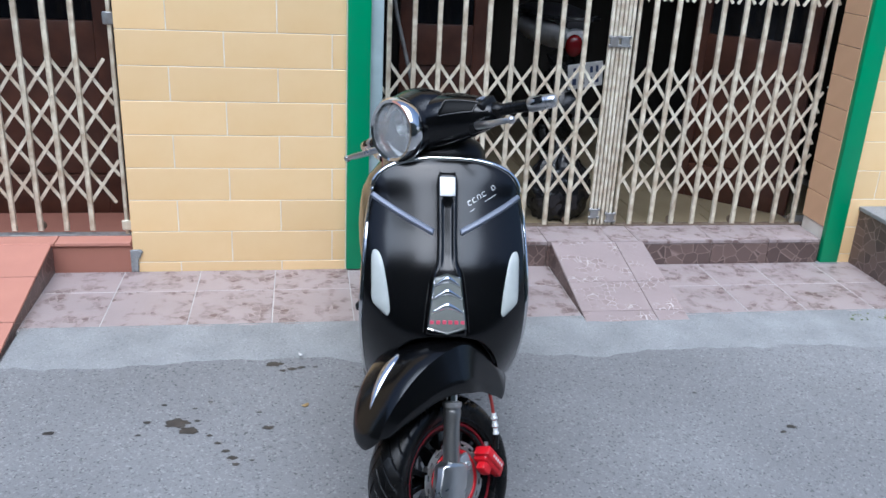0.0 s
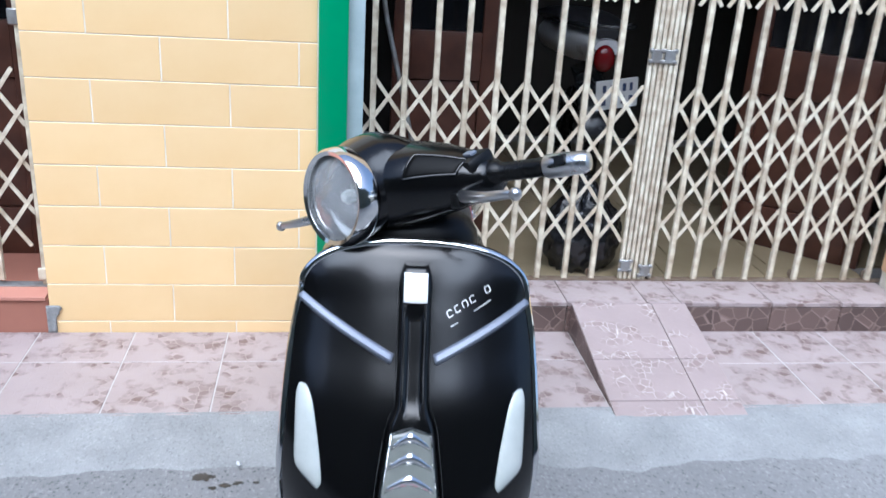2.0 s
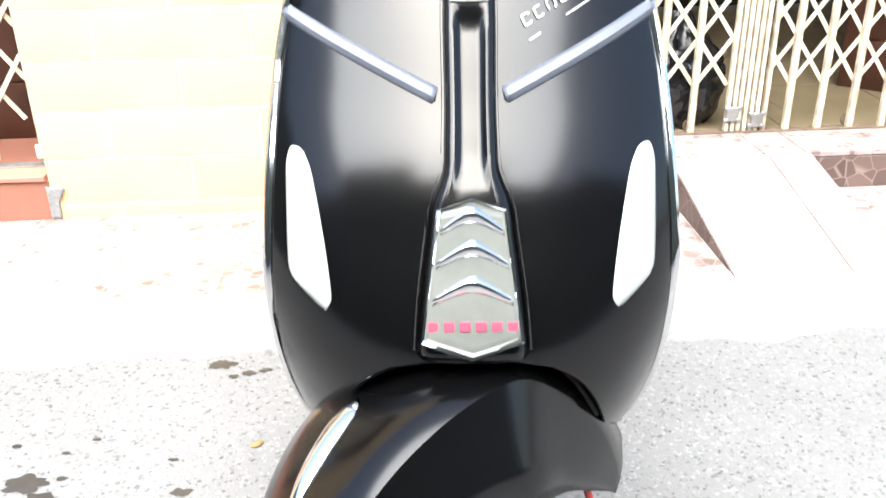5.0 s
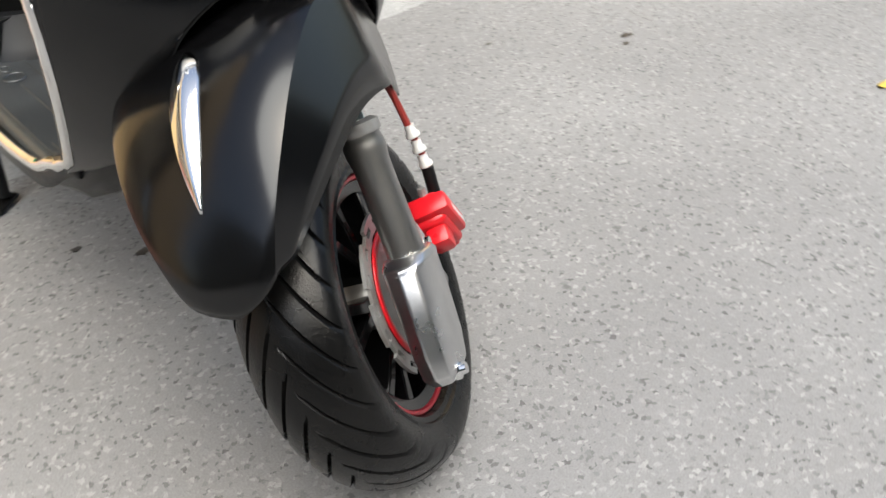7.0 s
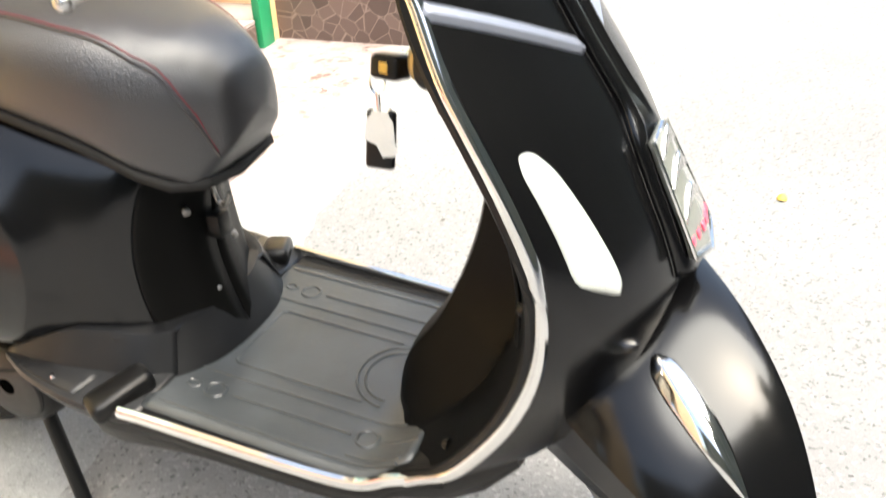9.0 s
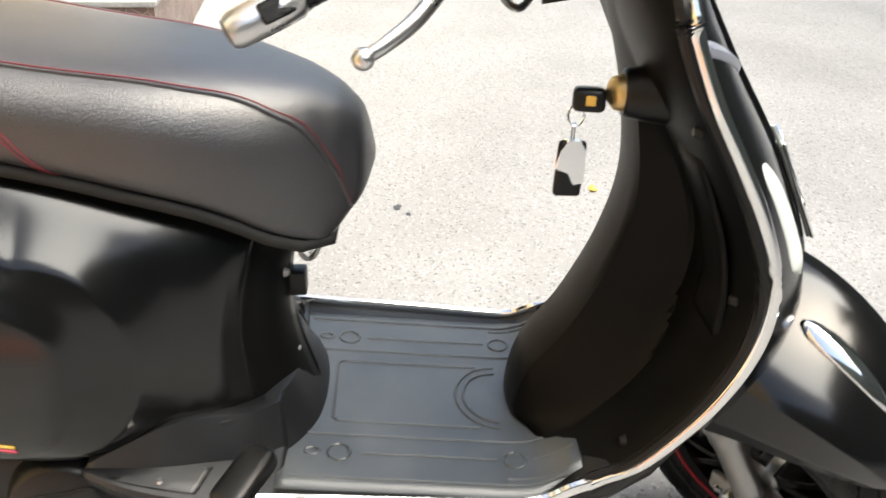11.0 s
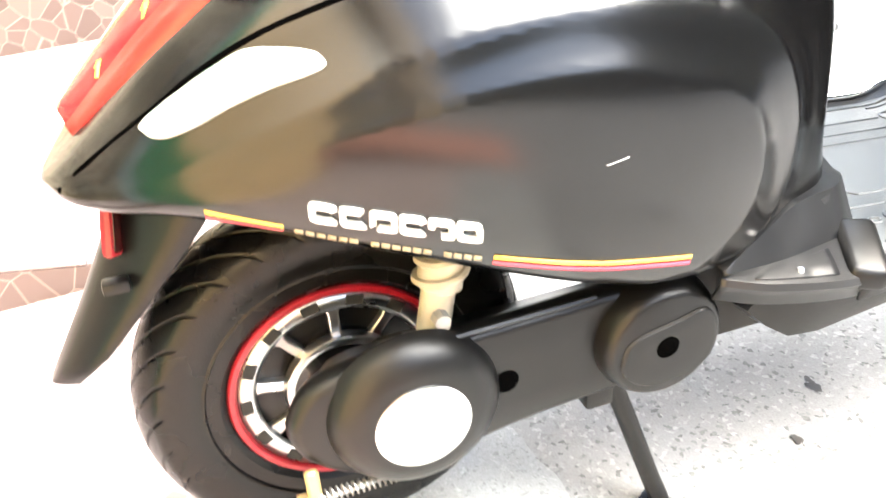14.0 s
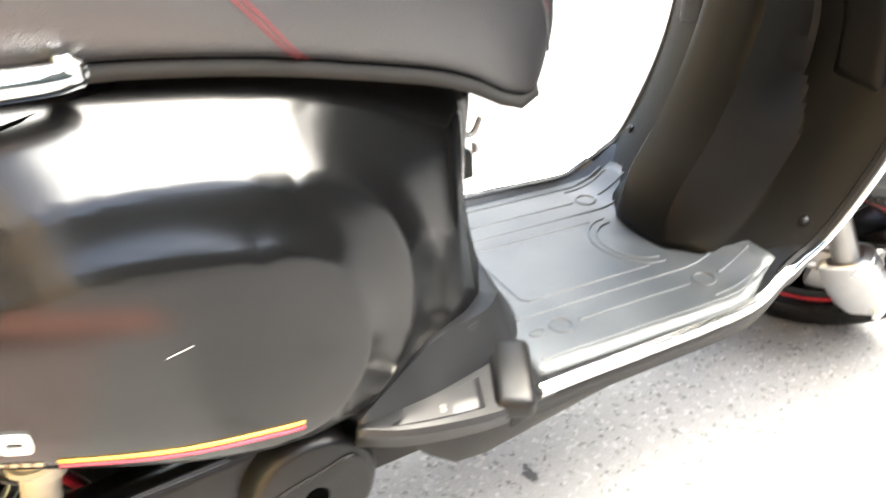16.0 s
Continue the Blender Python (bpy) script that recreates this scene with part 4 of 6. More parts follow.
# rear wings of the floorboard and folded foot pegs
for sg in (-1, 1):
    outer = spline([(0.203, 0.865, 0.326), (0.212, 0.92, 0.334), (0.214, 0.97, 0.343), (0.205, 1.03, 0.352), (0.188, 1.075, 0.360)], 6)
    ledge = spline([(0.122, 0.860, 0.336), (0.153, 0.90, 0.346), (0.169, 0.95, 0.352), (0.181, 1.00, 0.357), (0.1865, 1.073, 0.361)], 6)
    inner = spline([(0.100, 0.868, 0.385), (0.129, 0.90, 0.391), (0.148, 0.95, 0.399), (0.163, 0.99, 0.398), (0.185, 1.070, 0.366)], 6)
    low = [p + Vector((-0.010, 0.0, -0.028)) for p in outer]
    lips = [p + Vector((0.001, 0.0, -0.006)) for p in outer]
    rows = [[Vector((sg * p.x, p.y, p.z)) for p in c] for c in (low, lips, outer, [o_.lerp(l_, 0.93) for o_, l_ in zip(outer, ledge)], ledge, [l_.lerp(i_, 0.95) for l_, i_ in zip(ledge, inner)], inner, [p + Vector((-0.050, 0.0, 0.002)) for p in inner])]
    part("rear_wing", loft(rows, False, False), GREY_PLASTIC, scooter, "dark grey rear wing of the floorboard", thick=0.004, angle=0.3)
    m = Matrix.Translation((sg * 0.182, 0.902, 0.3415)) @ pose(0, 0, 0, 0, sg * 9, sg * 27)
    bm = soft_box(-0.042, 0.042, -0.021, 0.021, -0.014, 0.015, 0.010, 3, m=m)
    for v in bm.verts:
        v.co.z -= 0.006 * smooth_step(0.185, 0.225, abs(v.co.x))
    part("foot_peg", bm, BLACK_PLASTIC, scooter, "folded black foot peg")
    span = [k for k, p in enumerate(outer) if 0.945 < p.y < 1.052]
    rows = []
    for n, k in enumerate(span):
        wide = 0.10 + 0.62 * math.sin(0.5 * math.pi * (1 - n / (len(span) - 1))) ** 0.7
        row = [outer[k].lerp(ledge[k], 0.12 + wide * q) + Vector((0, 0, 0.0022)) for q in (0.0, 0.06, 0.5, 0.94, 1.0)]
        row[0].z -= 0.002
        row[4].z -= 0.002
        rows.append([Vector((sg * p.x, p.y, p.z)) for p in row])
    part("wing_panel", loft(rows, False, False), GREY_PLASTIC, scooter, thick=0.002)
    k = span[len(span) // 2]
    at = outer[k].lerp(ledge[k], 0.36)
    part("screw", revolve([(0, 0.004), (0.0035, 0.004), (0.0045, 0.0)], 10, Matrix.Translation((sg * at.x, at.y, at.z + 0.0015)) @ pose(0, 0, 0, 0, -90, 0)), CHROME, scooter)

# ---- rear body ----
B_W = curve_of([(0.845, 0.060), (0.87, 0.100), (0.90, 0.123), (0.95, 0.146), (1.0, 0.168), (1.05, 0.186), (1.12, 0.200), (1.2, 0.205), (1.3, 0.199), (1.4, 0.180), (1.47, 0.160), (1.54, 0.128), (1.60, 0.085), (1.635, 0.045), (1.648, 0.012)])
B_B = curve_of([(0.845, 0.325), (0.95, 0.330), (1.0, 0.345), (1.05, 0.353), (1.11, 0.358), (1.2, 0.383), (1.307, 0.425), (1.4, 0.463), (1.47, 0.490), (1.54, 0.505), (1.60, 0.506), (1.648, 0.515)])
B_T = curve_of([(0.845, 0.585), (0.87, 0.600), (0.95, 0.645), (1.05, 0.684), (1.2, 0.718), (1.3, 0.728), (1.4, 0.716), (1.47, 0.682), (1.52, 0.645), (1.57, 0.598), (1.61, 0.558), (1.648, 0.520)])
SEC = spline([(0.62, 0.0, 0), (0.86, 0.035, 0), (0.965, 0.15, 0), (1.0, 0.36, 0), (0.965, 0.60, 0), (0.84, 0.81, 0), (0.62, 0.945, 0), (0.34, 0.995, 0), (0.0, 1.0, 0)], 13)


OV_T = curve_of([(1.015, 0.500), (1.023, 0.535), (1.064, 0.590), (1.131, 0.631), (1.208, 0.646), (1.293, 0.642), (1.375, 0.624), (1.466, 0.588), (1.56, 0.545), (1.65, 0.50)])
OV_B = curve_of([(1.015, 0.500), (1.023, 0.478), (1.040, 0.445), (1.071, 0.403), (1.10, 0.370), (1.14, 0.33), (1.3, 0.2), (1.65, 0.1)])
IN_T = curve_of([(1.058, 0.480), (1.066, 0.505), (1.085, 0.535), (1.115, 0.564), (1.17, 0.591), (1.243, 0.604), (1.326, 0.600), (1.41, 0.586), (1.50, 0.560), (1.65, 0.50)])
IN_B = curve_of([(1.058, 0.480), (1.066, 0.462), (1.080, 0.445), (1.10, 0.425), (1.14, 0.395), (1.2, 0.35), (1.3, 0.2), (1.65, 0.1)])


def oval(y, z, yc, zc, reach, top, foot):
    """About the distance inside an oval that is open to the rear: an ellipse in front of yc, two edges behind it."""
    up, down = top(yc) - zc, zc - foot(yc)
    if y >= yc:
        return min(top(y) - z, (z - foot(y)) * 0.6)
    dz = (z - zc) / (up if z > zc else down)
    r = math.hypot((y - yc) / reach, dz)
    lean = dz / max(r, 1e-6)
    return (1 - r) * (0.5 * (up + 0.6 * down) + 0.5 * (up - 0.6 * down) * lean)


def bulge(y, z):
    """The two raised ovals of the side panel."""
    a1 = oval(y, z, 1.10, 0.490, 0.096, OV_T, OV_B)
    a2 = oval(y, z, 1.14, 0.485, 0.080, IN_T, IN_B)
    far = smooth_step(1.63, 1.42, y)
    return (0.014 * clamp(a1 / 0.048 + 1) ** 2 + 0.0060 * clamp(a2 / 0.030 + 1) ** 2 - 0.0045) * far


def body_point(y, k, sg):
    s = SEC[k]
    zb, zt = B_B(y), B_T(y)
    z = zb + (zt - zb) * s.y
    x = B_W(y) * s.x
    return (sg * (x + bulge(y, z) * smooth_step(0.5, 0.9, s.x)), y, z)


YS = [0.845 + (1.648 - 0.845) * i / 220 for i in range(221)]
SPLIT = min(range(221), key=lambda i: abs(YS[i] - 0.877))


def hollow(p):
    """The front of the body is a little hollow at half height."""
    t = clamp((p[2] - 0.33) / 0.3)
    return (p[0], p[1] + 0.035 * math.sin(t * math.pi) * smooth_step(0.96, 0.85, p[1]), p[2])


for sg in (-1, 1):
    rows = [[hollow(body_point(y, k, sg)) for k in range(len(SEC))] for y in YS[SPLIT:]]
    part("side_panel", loft(rows, False, False), BLACK_PAINT, scooter, "satin black rear side panel with raised ovals", thick=0.003, angle=1.4)
rows = [[hollow(body_point(y, k, -1)) for k in range(len(SEC))] + [hollow(body_point(y, k, 1)) for k in range(len(SEC) - 2, -1, -1)] for y in YS[:SPLIT + 1]]
first = rows[0]
front = [[(p[0] * f, p[1] - 0.018 * (1 - f * f), p[2]) for p in first] for f in (0.02, 0.35, 0.65, 0.88)]
part("battery_cover", loft(front + rows, False, False), INNER_PLASTIC, scooter, "matt black cover under the seat front", thick=0.003, angle=1.4)
COL = [(0.162, 1.0), (0.146, 0.95), (0.127, 0.908), (0.103, 0.880), (0.068, 0.860), (0.035, 0.852), (0.0, 0.850)]
COL = COL + [(-x, y) for x, y in COL[-2::-1]]
line_c = spline([(x, y, 0) for x, y in COL], 5)
rows = []
for off, z, back in ((0.030, 0.320, 0), (0.027, 0.330, 0), (0.019, 0.346, 0.1), (0.008, 0.386, 0.5), (0.003, 0.388, 0.7), (-0.03, 0.392, 1.5)):
    rows.append([(p.x * (1 + (off - (off + 0.016) * smooth_step(0.925, 0.985, p.y)) / 0.16), p.y - off * (0.6 + 0.4 * clamp((0.95 - p.y) / 0.1)) + 0.022 * back * smooth_step(0.96, 0.85, p.y), z + 0.05 * clamp(p.y - 0.84, 0, 0.2)) for p in line_c])
part("base_collar", loft(rows, False, False), GREY_PLASTIC, scooter, "dark grey collar round the body foot", thick=0.003, angle=0.3)
# inner darkness of the body and under-tray
part("under_tray", grid(lambda u, v: ((-1 + 2 * u) * B_W(1.0 + 0.6 * v) * 0.86, 1.0 + 0.6 * v, B_B(1.0 + 0.6 * v) + 0.035), 6, 16), DARK_LINER, scooter, thick=0.006)

# trims on the panel: coloured lines and letter bars
def on_body(y, z, sg, proud=0.001):
    zb, zt = B_B(y), B_T(y)
    t = clamp((z - zb) / (zt - zb))
    best = min(range(len(SEC) - 1), key=lambda k: abs((SEC[k].y + SEC[k + 1].y) / 2 - t) + (0 if k < 78 else 9))
    a, b = SEC[best], SEC[best + 1]
    f = clamp((t - a.y) / max(b.y - a.y, 1e-5))
    s = a.x + (b.x - a.x) * f
    return (sg * (B_W(y) * s + bulge(y, z) * smooth_step(0.5, 0.9, s) + 0.0015 + proud), y, z)


ST = curve_of([(1.12, 0.409), (1.16, 0.418), (1.22, 0.430), (1.314, 0.456), (1.40, 0.482), (1.47, 0.503), (1.53, 0.519)])
for sg in (-1, 1):
    for y0, y1 in ((1.128, 1.312), (1.470, 1.525)):
        for dz, mt, nm in ((0.0035, YELLOW_TRIM, "yellow_line"), (-0.0035, PINK_TRIM, "red_line")):
            rows = [[on_body(y, ST(y) + dz + h, sg) for h in (-0.0024, 0.0024)] for y in [y0 + (y1 - y0) * k / 16 for k in range(17)]]
            part(nm, loft(rows, False, False), mt, scooter, thick=0.001)
    for y, half in [(1.459 - 0.0079 * k, 0.0031) for k in range(18) if k not in (6, 13)]:
        rows = [[on_body(yy, ST(yy) + h, sg) for h in (-0.0030, 0.0030)] for yy in (y - half, y, y + half)]
        part("small_letter_bar", loft(rows, False, False), material("small_letters", (0.42, 0.36, 0.25), 0.4, 0.4) if "small_letters" not in bpy.data.materials else bpy.data.materials["small_letters"], scooter, thick=0.0008)
    for k in range(6):
        y = 1.441 - 0.0215 * k
        zc = 0.5215 - 0.0062 * k
        a0, turn = ((20, 310), (60, 260), (-100, 300), (20, 310), (-90, 270), (0, 360))[k]
        rows = []
        for i in range(25):
            ang = radians(a0 + turn * i / 24)
            row = []
            for hx, hz in ((0.0102, 0.0092), (0.0056, 0.0040)):
                p, q = rounded(ang, hx, hz, 5.0)
                row.append(on_body(y - p, zc + q - 0.29 * p, sg, 0.002))
            rows.append(row)
        part("letter_shape", loft(rows, False, False), SILVER_TRIM, scooter, "silver rounded letter shape", smooth=False, thick=0.004)

    tail = [(1.632, 0.522), (1.600, 0.553), (1.545, 0.597), (1.506, 0.625), (1.458, 0.650), (1.384, 0.673), (1.30, 0.690), (1.2, 0.70)]
    # black rod on the surface stands in for the shaded panel gap
    part("tail_seam", tube(spline([on_body(y, z, sg, -0.0004) for y, z in tail], 6), 0.0027, 6), GAP_SHADE, scooter)

    part("scratch", tube([on_body(1.203 + 0.0048 * k, 0.533 - 0.0008 * k, sg, 0.0010) for k in range(5)], 0.0003, 5), SILVER_TRIM, scooter, "pale scratch in the paint") if sg < 0 else None

# rear indicators: their lower and upper edge by place
    LENS_LOW = curve_of([(1.4195, 0.629), (1.423, 0.6265), (1.43, 0.624), (1.459, 0.6155), (1.490, 0.603), (1.525, 0.5855), (1.542, 0.5795), (1.550, 0.5795), (1.5565, 0.584)])
    LENS_TOP = curve_of([(1.4195, 0.631), (1.423, 0.6355), (1.43, 0.638), (1.450, 0.6405), (1.472, 0.6395), (1.494, 0.629), (1.519, 0.614), (1.544, 0.5965), (1.552, 0.590), (1.5565, 0.585)])

    def rear_lens(u, v):
        u = 0.5 - 0.5 * math.cos(math.pi * u)
        y = 1.4195 + 0.1370 * u
        lo_z, hi_z = LENS_LOW(y), LENS_TOP(y)
        return on_body(y, lo_z + (hi_z - lo_z) * v, sg, 0.004 * (1 - abs(2 * v - 1) ** 2) * (1 - abs(2 * u - 1) ** 4))
    part("rear_indicator", grid(rear_lens, 36, 12), WHITE_LENS, scooter, "white rear indicator lens", thick=0.003)

# tail lamp
TL = curve_of([(1.47, 0.722), (1.52, 0.688), (1.57, 0.634), (1.605, 0.582), (1.622, 0.558)])
def tail_lamp(u, v, grow=0.0):
    s = 2 * v - 1
    top = 1.462 + 0.050 * (1 - abs(s)) ** 1.2
    y = top + (1.606 - top) * u
    w = 0.088 * (1 - ((y - 1.455) / 0.158) ** 2.2 * 0.80) + grow
    return (w * s, y + 0.012 - 0.012 * abs(s) ** 2, B_T(y) + 0.010 - 0.022 * abs(s) ** 2.2)
lamp = part("tail_lamp", grid(tail_lamp, 20, 20), RED_LENS, scooter, "glossy red tail lamp", thick=0.010)
part("lamp_trim", tube([Vector(tail_lamp(0.0, k / 20)) + Vector((0, -0.002, 0.003)) for k in range(21)], 0.0026, 6), CHROME, lamp, "thin chrome lamp trim")
for sg in (-1, 1):
    part("lamp_edge", loft([[tail_lamp(u, v) for u in [k / 12 for k in range(13)]] for v in ((0.0, 0.09, 0.18) if sg < 0 else (0.82, 0.91, 1.0))], False, False), ORANGE_LENS, lamp, "orange-red edge of the lamp", thick=0.013)
    for u in (0.30, 0.68):
        p = Vector(tail_lamp(u, 0.5 + sg * 0.24)) + Vector((0, -0.006, 0.001))
        bm = tube([p + Vector((sg * 0.006, 0.010, -0.004)), p + Vector((0, 0.006, 0.006)), p + Vector((-sg * 0.005, 0.012, -0.004))], 0.0032, 6)
        part("lamp_chip", bm, YELLOW_CHIP, lamp, "yellow lamp mark")

# rear fender
rows = []
for i in range(13):
    t = i / 12
    y, z = 1.590 + 0.110 * t ** 1.2, 0.51 - 0.195 * t
    w = (0.082 - 0.034 * t) * (1 - 0.3 * smooth_step(0.85, 1.0, t))
    rows.append([(w * s, y - (0.085 - 0.055 * t) * abs(s) ** 2.0, z - 0.014 * (1 - abs(s)) * t) for s in [-1 + k / 5 for k in range(11)]])
rf = part("rear_fender", loft(rows, False, False), BLACK_PLASTIC, scooter, "matt black rear fender flap", thick=0.005)
for sg in (-1, 1):
    RF = Matrix.Translation((sg * 0.036, 1.604, 0.472)) @ pose(0, 0, 0, 22, 0, -sg * 62)
    part("reflector_rim", soft_box(-0.006, 0.006, -0.011, 0.011, -0.027, 0.027, 0.005, 2, m=RF), RIM_RED, rf, "dark red reflector rim")
    part("reflector", soft_box(-0.0075, 0.0075, -0.0080, 0.0080, -0.023, 0.023, 0.004, 2, m=RF), SMOKE_RED, rf, "narrow smoked reflector")
    part("bracket", soft_box(-0.008, 0.008, -0.012, 0.012, -0.006, 0.006, 0.003, 2, m=Matrix.Translation((sg * 0.056, 1.612, 0.425))), BLACK_PLASTIC, rf)

# ---- seat ----
S_B = curve_of([(0.757, 0.660), (0.765, 0.640), (0.785, 0.612), (0.81, 0.586), (0.83, 0.592), (0.86, 0.606), (0.90, 0.632), (1.03, 0.680), (1.19, 0.716), (1.35, 0.730), (1.48, 0.755), (1.50, 0.765)])
S_T = curve_of([(0.757, 0.668), (0.765, 0.700), (0.785, 0.730), (0.81, 0.748), (0.866, 0.768), (0.95, 0.785), (1.05, 0.797), (1.2, 0.820), (1.35, 0.845), (1.45, 0.835), (1.49, 0.805), (1.50, 0.785)])
S_W = curve_of([(0.757, 0.012), (0.765, 0.040), (0.785, 0.064), (0.81, 0.084), (0.86, 0.113), (0.95, 0.138), (1.05, 0.146), (1.2, 0.150), (1.35, 0.142), (1.45, 0.108), (1.49, 0.055), (1.50, 0.015)])
SEAT = spline([(0.0, 0.0, 0), (0.6, 0.0, 0), (0.90, 0.03, 0), (0.985, 0.16, 0), (1.0, 0.40, 0), (0.965, 0.64, 0), (0.84, 0.83, 0), (0.60, 0.945, 0), (0.3, 0.99, 0), (0, 1.0, 0)], 3)


def seat_point(y, s, sg, proud=0.0):
    zb, zt = S_B(y), S_T(y)
    return Vector((sg * (S_W(y) + proud) * s.x, y, zb + (zt - zb) * s.y + proud * (s.y - 0.4)))


def seat_y(i):
    t = i / 60
    return 0.757 + 0.743 * (t ** 1.35 if t < 0.5 else 1 - (1 - 0.5 ** 1.35) * ((1 - t) / 0.5) ** 1.2)


rows = []
for i in range(61):
    y = seat_y(i)
    rows.append([seat_point(y, s, -1) for s in SEAT] + [seat_point(y, s, 1) for s in SEAT[-2:0:-1]])
seat = part("seat", loft(rows, True, True), LEATHER, scooter, "black textured leatherette saddle with red stitching", angle=1.2)
for sg in (-1, 1):
    def seam(table, name, mt, r):
        pts = []
        for i in range(61):
            y = table[0][0] + (table[-1][0] - table[0][0]) * i / 60
            k = curve_of(table)(y)
            j = int(clamp(k, 0, 0.999) * (len(SEAT) - 1))
            f = clamp(k, 0, 0.999) * (len(SEAT) - 1) - j
            s = SEAT[j].lerp(SEAT[j + 1], f)
            pts.append(seat_point(y, s, sg, 0.0006))
        part(name, tube(pts, r, 5), mt, seat)
    seam([(0.782, 0.30), (0.79, 0.46), (0.81, 0.60), (0.86, 0.70), (0.95, 0.73), (1.1, 0.73), (1.3, 0.73), (1.47, 0.72)], "red_seam", RED_THREAD, 0.0009)
    seam([(0.782, 0.26), (0.79, 0.42), (0.81, 0.57), (0.86, 0.68), (0.95, 0.715), (1.1, 0.715), (1.3, 0.715), (1.47, 0.71)], "welt", LEATHER, 0.0022)
    seam([(1.065, 0.22), (1.085, 0.34), (1.12, 0.50), (1.155, 0.62), (1.19, 0.71)], "red_seam", RED_THREAD, 0.0009)
    seam([(1.058, 0.22), (1.078, 0.34), (1.112, 0.50), (1.147, 0.62), (1.18, 0.71)], "red_seam", RED_THREAD, 0.0009)
part("seat_pan", loft([[(0.93 * S_W(y) * s, y, S_B(y) - 0.004 - 0.012 * (1 - abs(s))) for s in [-1 + k / 4 for k in range(9)]] for y in [0.80 + 0.66 * k / 20 for k in range(21)]], False, False), DARK_LINER, seat, thick=0.012)
# bag hook and lock under the seat nose
part("bag_hook", tube(spline([(0.0, 0.862, 0.575), (0.0, 0.852, 0.553), (0.0, 0.848, 0.530), (0.0, 0.840, 0.522), (0.0, 0.832, 0.527), (0.0, 0.826, 0.540)], 5), 0.0034, 8), DARK_ALU, scooter, "small dark metal bag hook")
part("seat_latch", soft_box(-0.013, 0.013, 0.842, 0.885, 0.476, 0.509, 0.004, 2), BLACK_PLASTIC, scooter, "black seat latch")
for x, y, z in ((-0.02, 0.866, 0.405), (0.03, 0.864, 0.46), (-0.045, 0.87, 0.53)):
    part("screw", revolve([(0, 0.006), (0.004, 0.005), (0.006, 0.0)], 10, Matrix.Translation((x, y - 0.008, z)) @ pose(0, 0, 0, 0, 0, -100)), STEEL, scooter, "small steel screw")
# grab rail
for sg in (-1, 1):
    pts = spline([(sg * 0.150, 1.225, 0.722), (sg * 0.166, 1.25, 0.726), (sg * 0.178, 1.32, 0.736), (sg * 0.165, 1.42, 0.748), (sg * 0.10, 1.52, 0.757), (0, 1.55, 0.758)], 6)
    part("grab_rail", tube(pts, 0.011, 10), CHROME, scooter, "chrome passenger grab rail")
    part("rail_bolt", revolve([(0, 0.010), (0.006, 0.010), (0.008, 0.006), (0.013, 0.003), (0.013, -0.008)], 12, Matrix.Translation((sg * 0.155, 1.232, 0.728)) @ pose(0, 0, 0, 0, -90, 0)), CHROME, scooter, "chrome rail bolt")


# ---- steered front end, at full lock to the scooter's right ----
RAKE = Vector((0, math.sin(radians(27)), math.cos(radians(27))))
PIVOT = Vector((0, 0.21, 0.197))
STEER = Matrix.Translation(PIVOT) @ Matrix.Rotation(radians(-52), 4, RAKE) @ Matrix.Translation(-PIVOT)


def steered(name, bm, mat, parent, label="", **kw):
    bm.transform(STEER)
    return part(name, bm, mat, parent, label, **kw)


def tyre_bm(m, pitches=28, R=0.2065, bead=0.0):
    """A tyre with slanting tread grooves; its rings are sheared so that each groove follows one line."""
    prof = [(0.137 - bead, -0.034), (0.1395 - 0.6 * bead, -0.0405), (0.1455, -0.0420), (0.1475, -0.0455), (0.1505, -0.0445), (0.159, -0.0480), (0.172, -0.0502), (R - 0.0255, -0.0485), (R - 0.0195, -0.045)]
    for k in range(15):
        x = -0.043 + 0.086 * k / 14
        prof.append((R - 0.0175 * (abs(x) / 0.043) ** 2.3, x))
    prof += [(r, -h) for r, h in prof[:9][::-1]]
    n = pitches * 10
    rings = []
    for i in range(n + 1):
        ring = []
        for r, h in prof:
            w = abs(h) / 0.043
            a = 2 * math.pi * (i % n) / n + 0.42 * min(w, 1.15)
            groove = i % 10 == 0 if h > 0 else i % 10 == 5
            if groove and 0.06 < w < 1.16 and r > R - 0.026:
                r -= 0.005
            ring.append(m @ Vector((h, r * math.cos(a), r * math.sin(a))))
        rings.append(ring)
    return loft(rings, False, False)


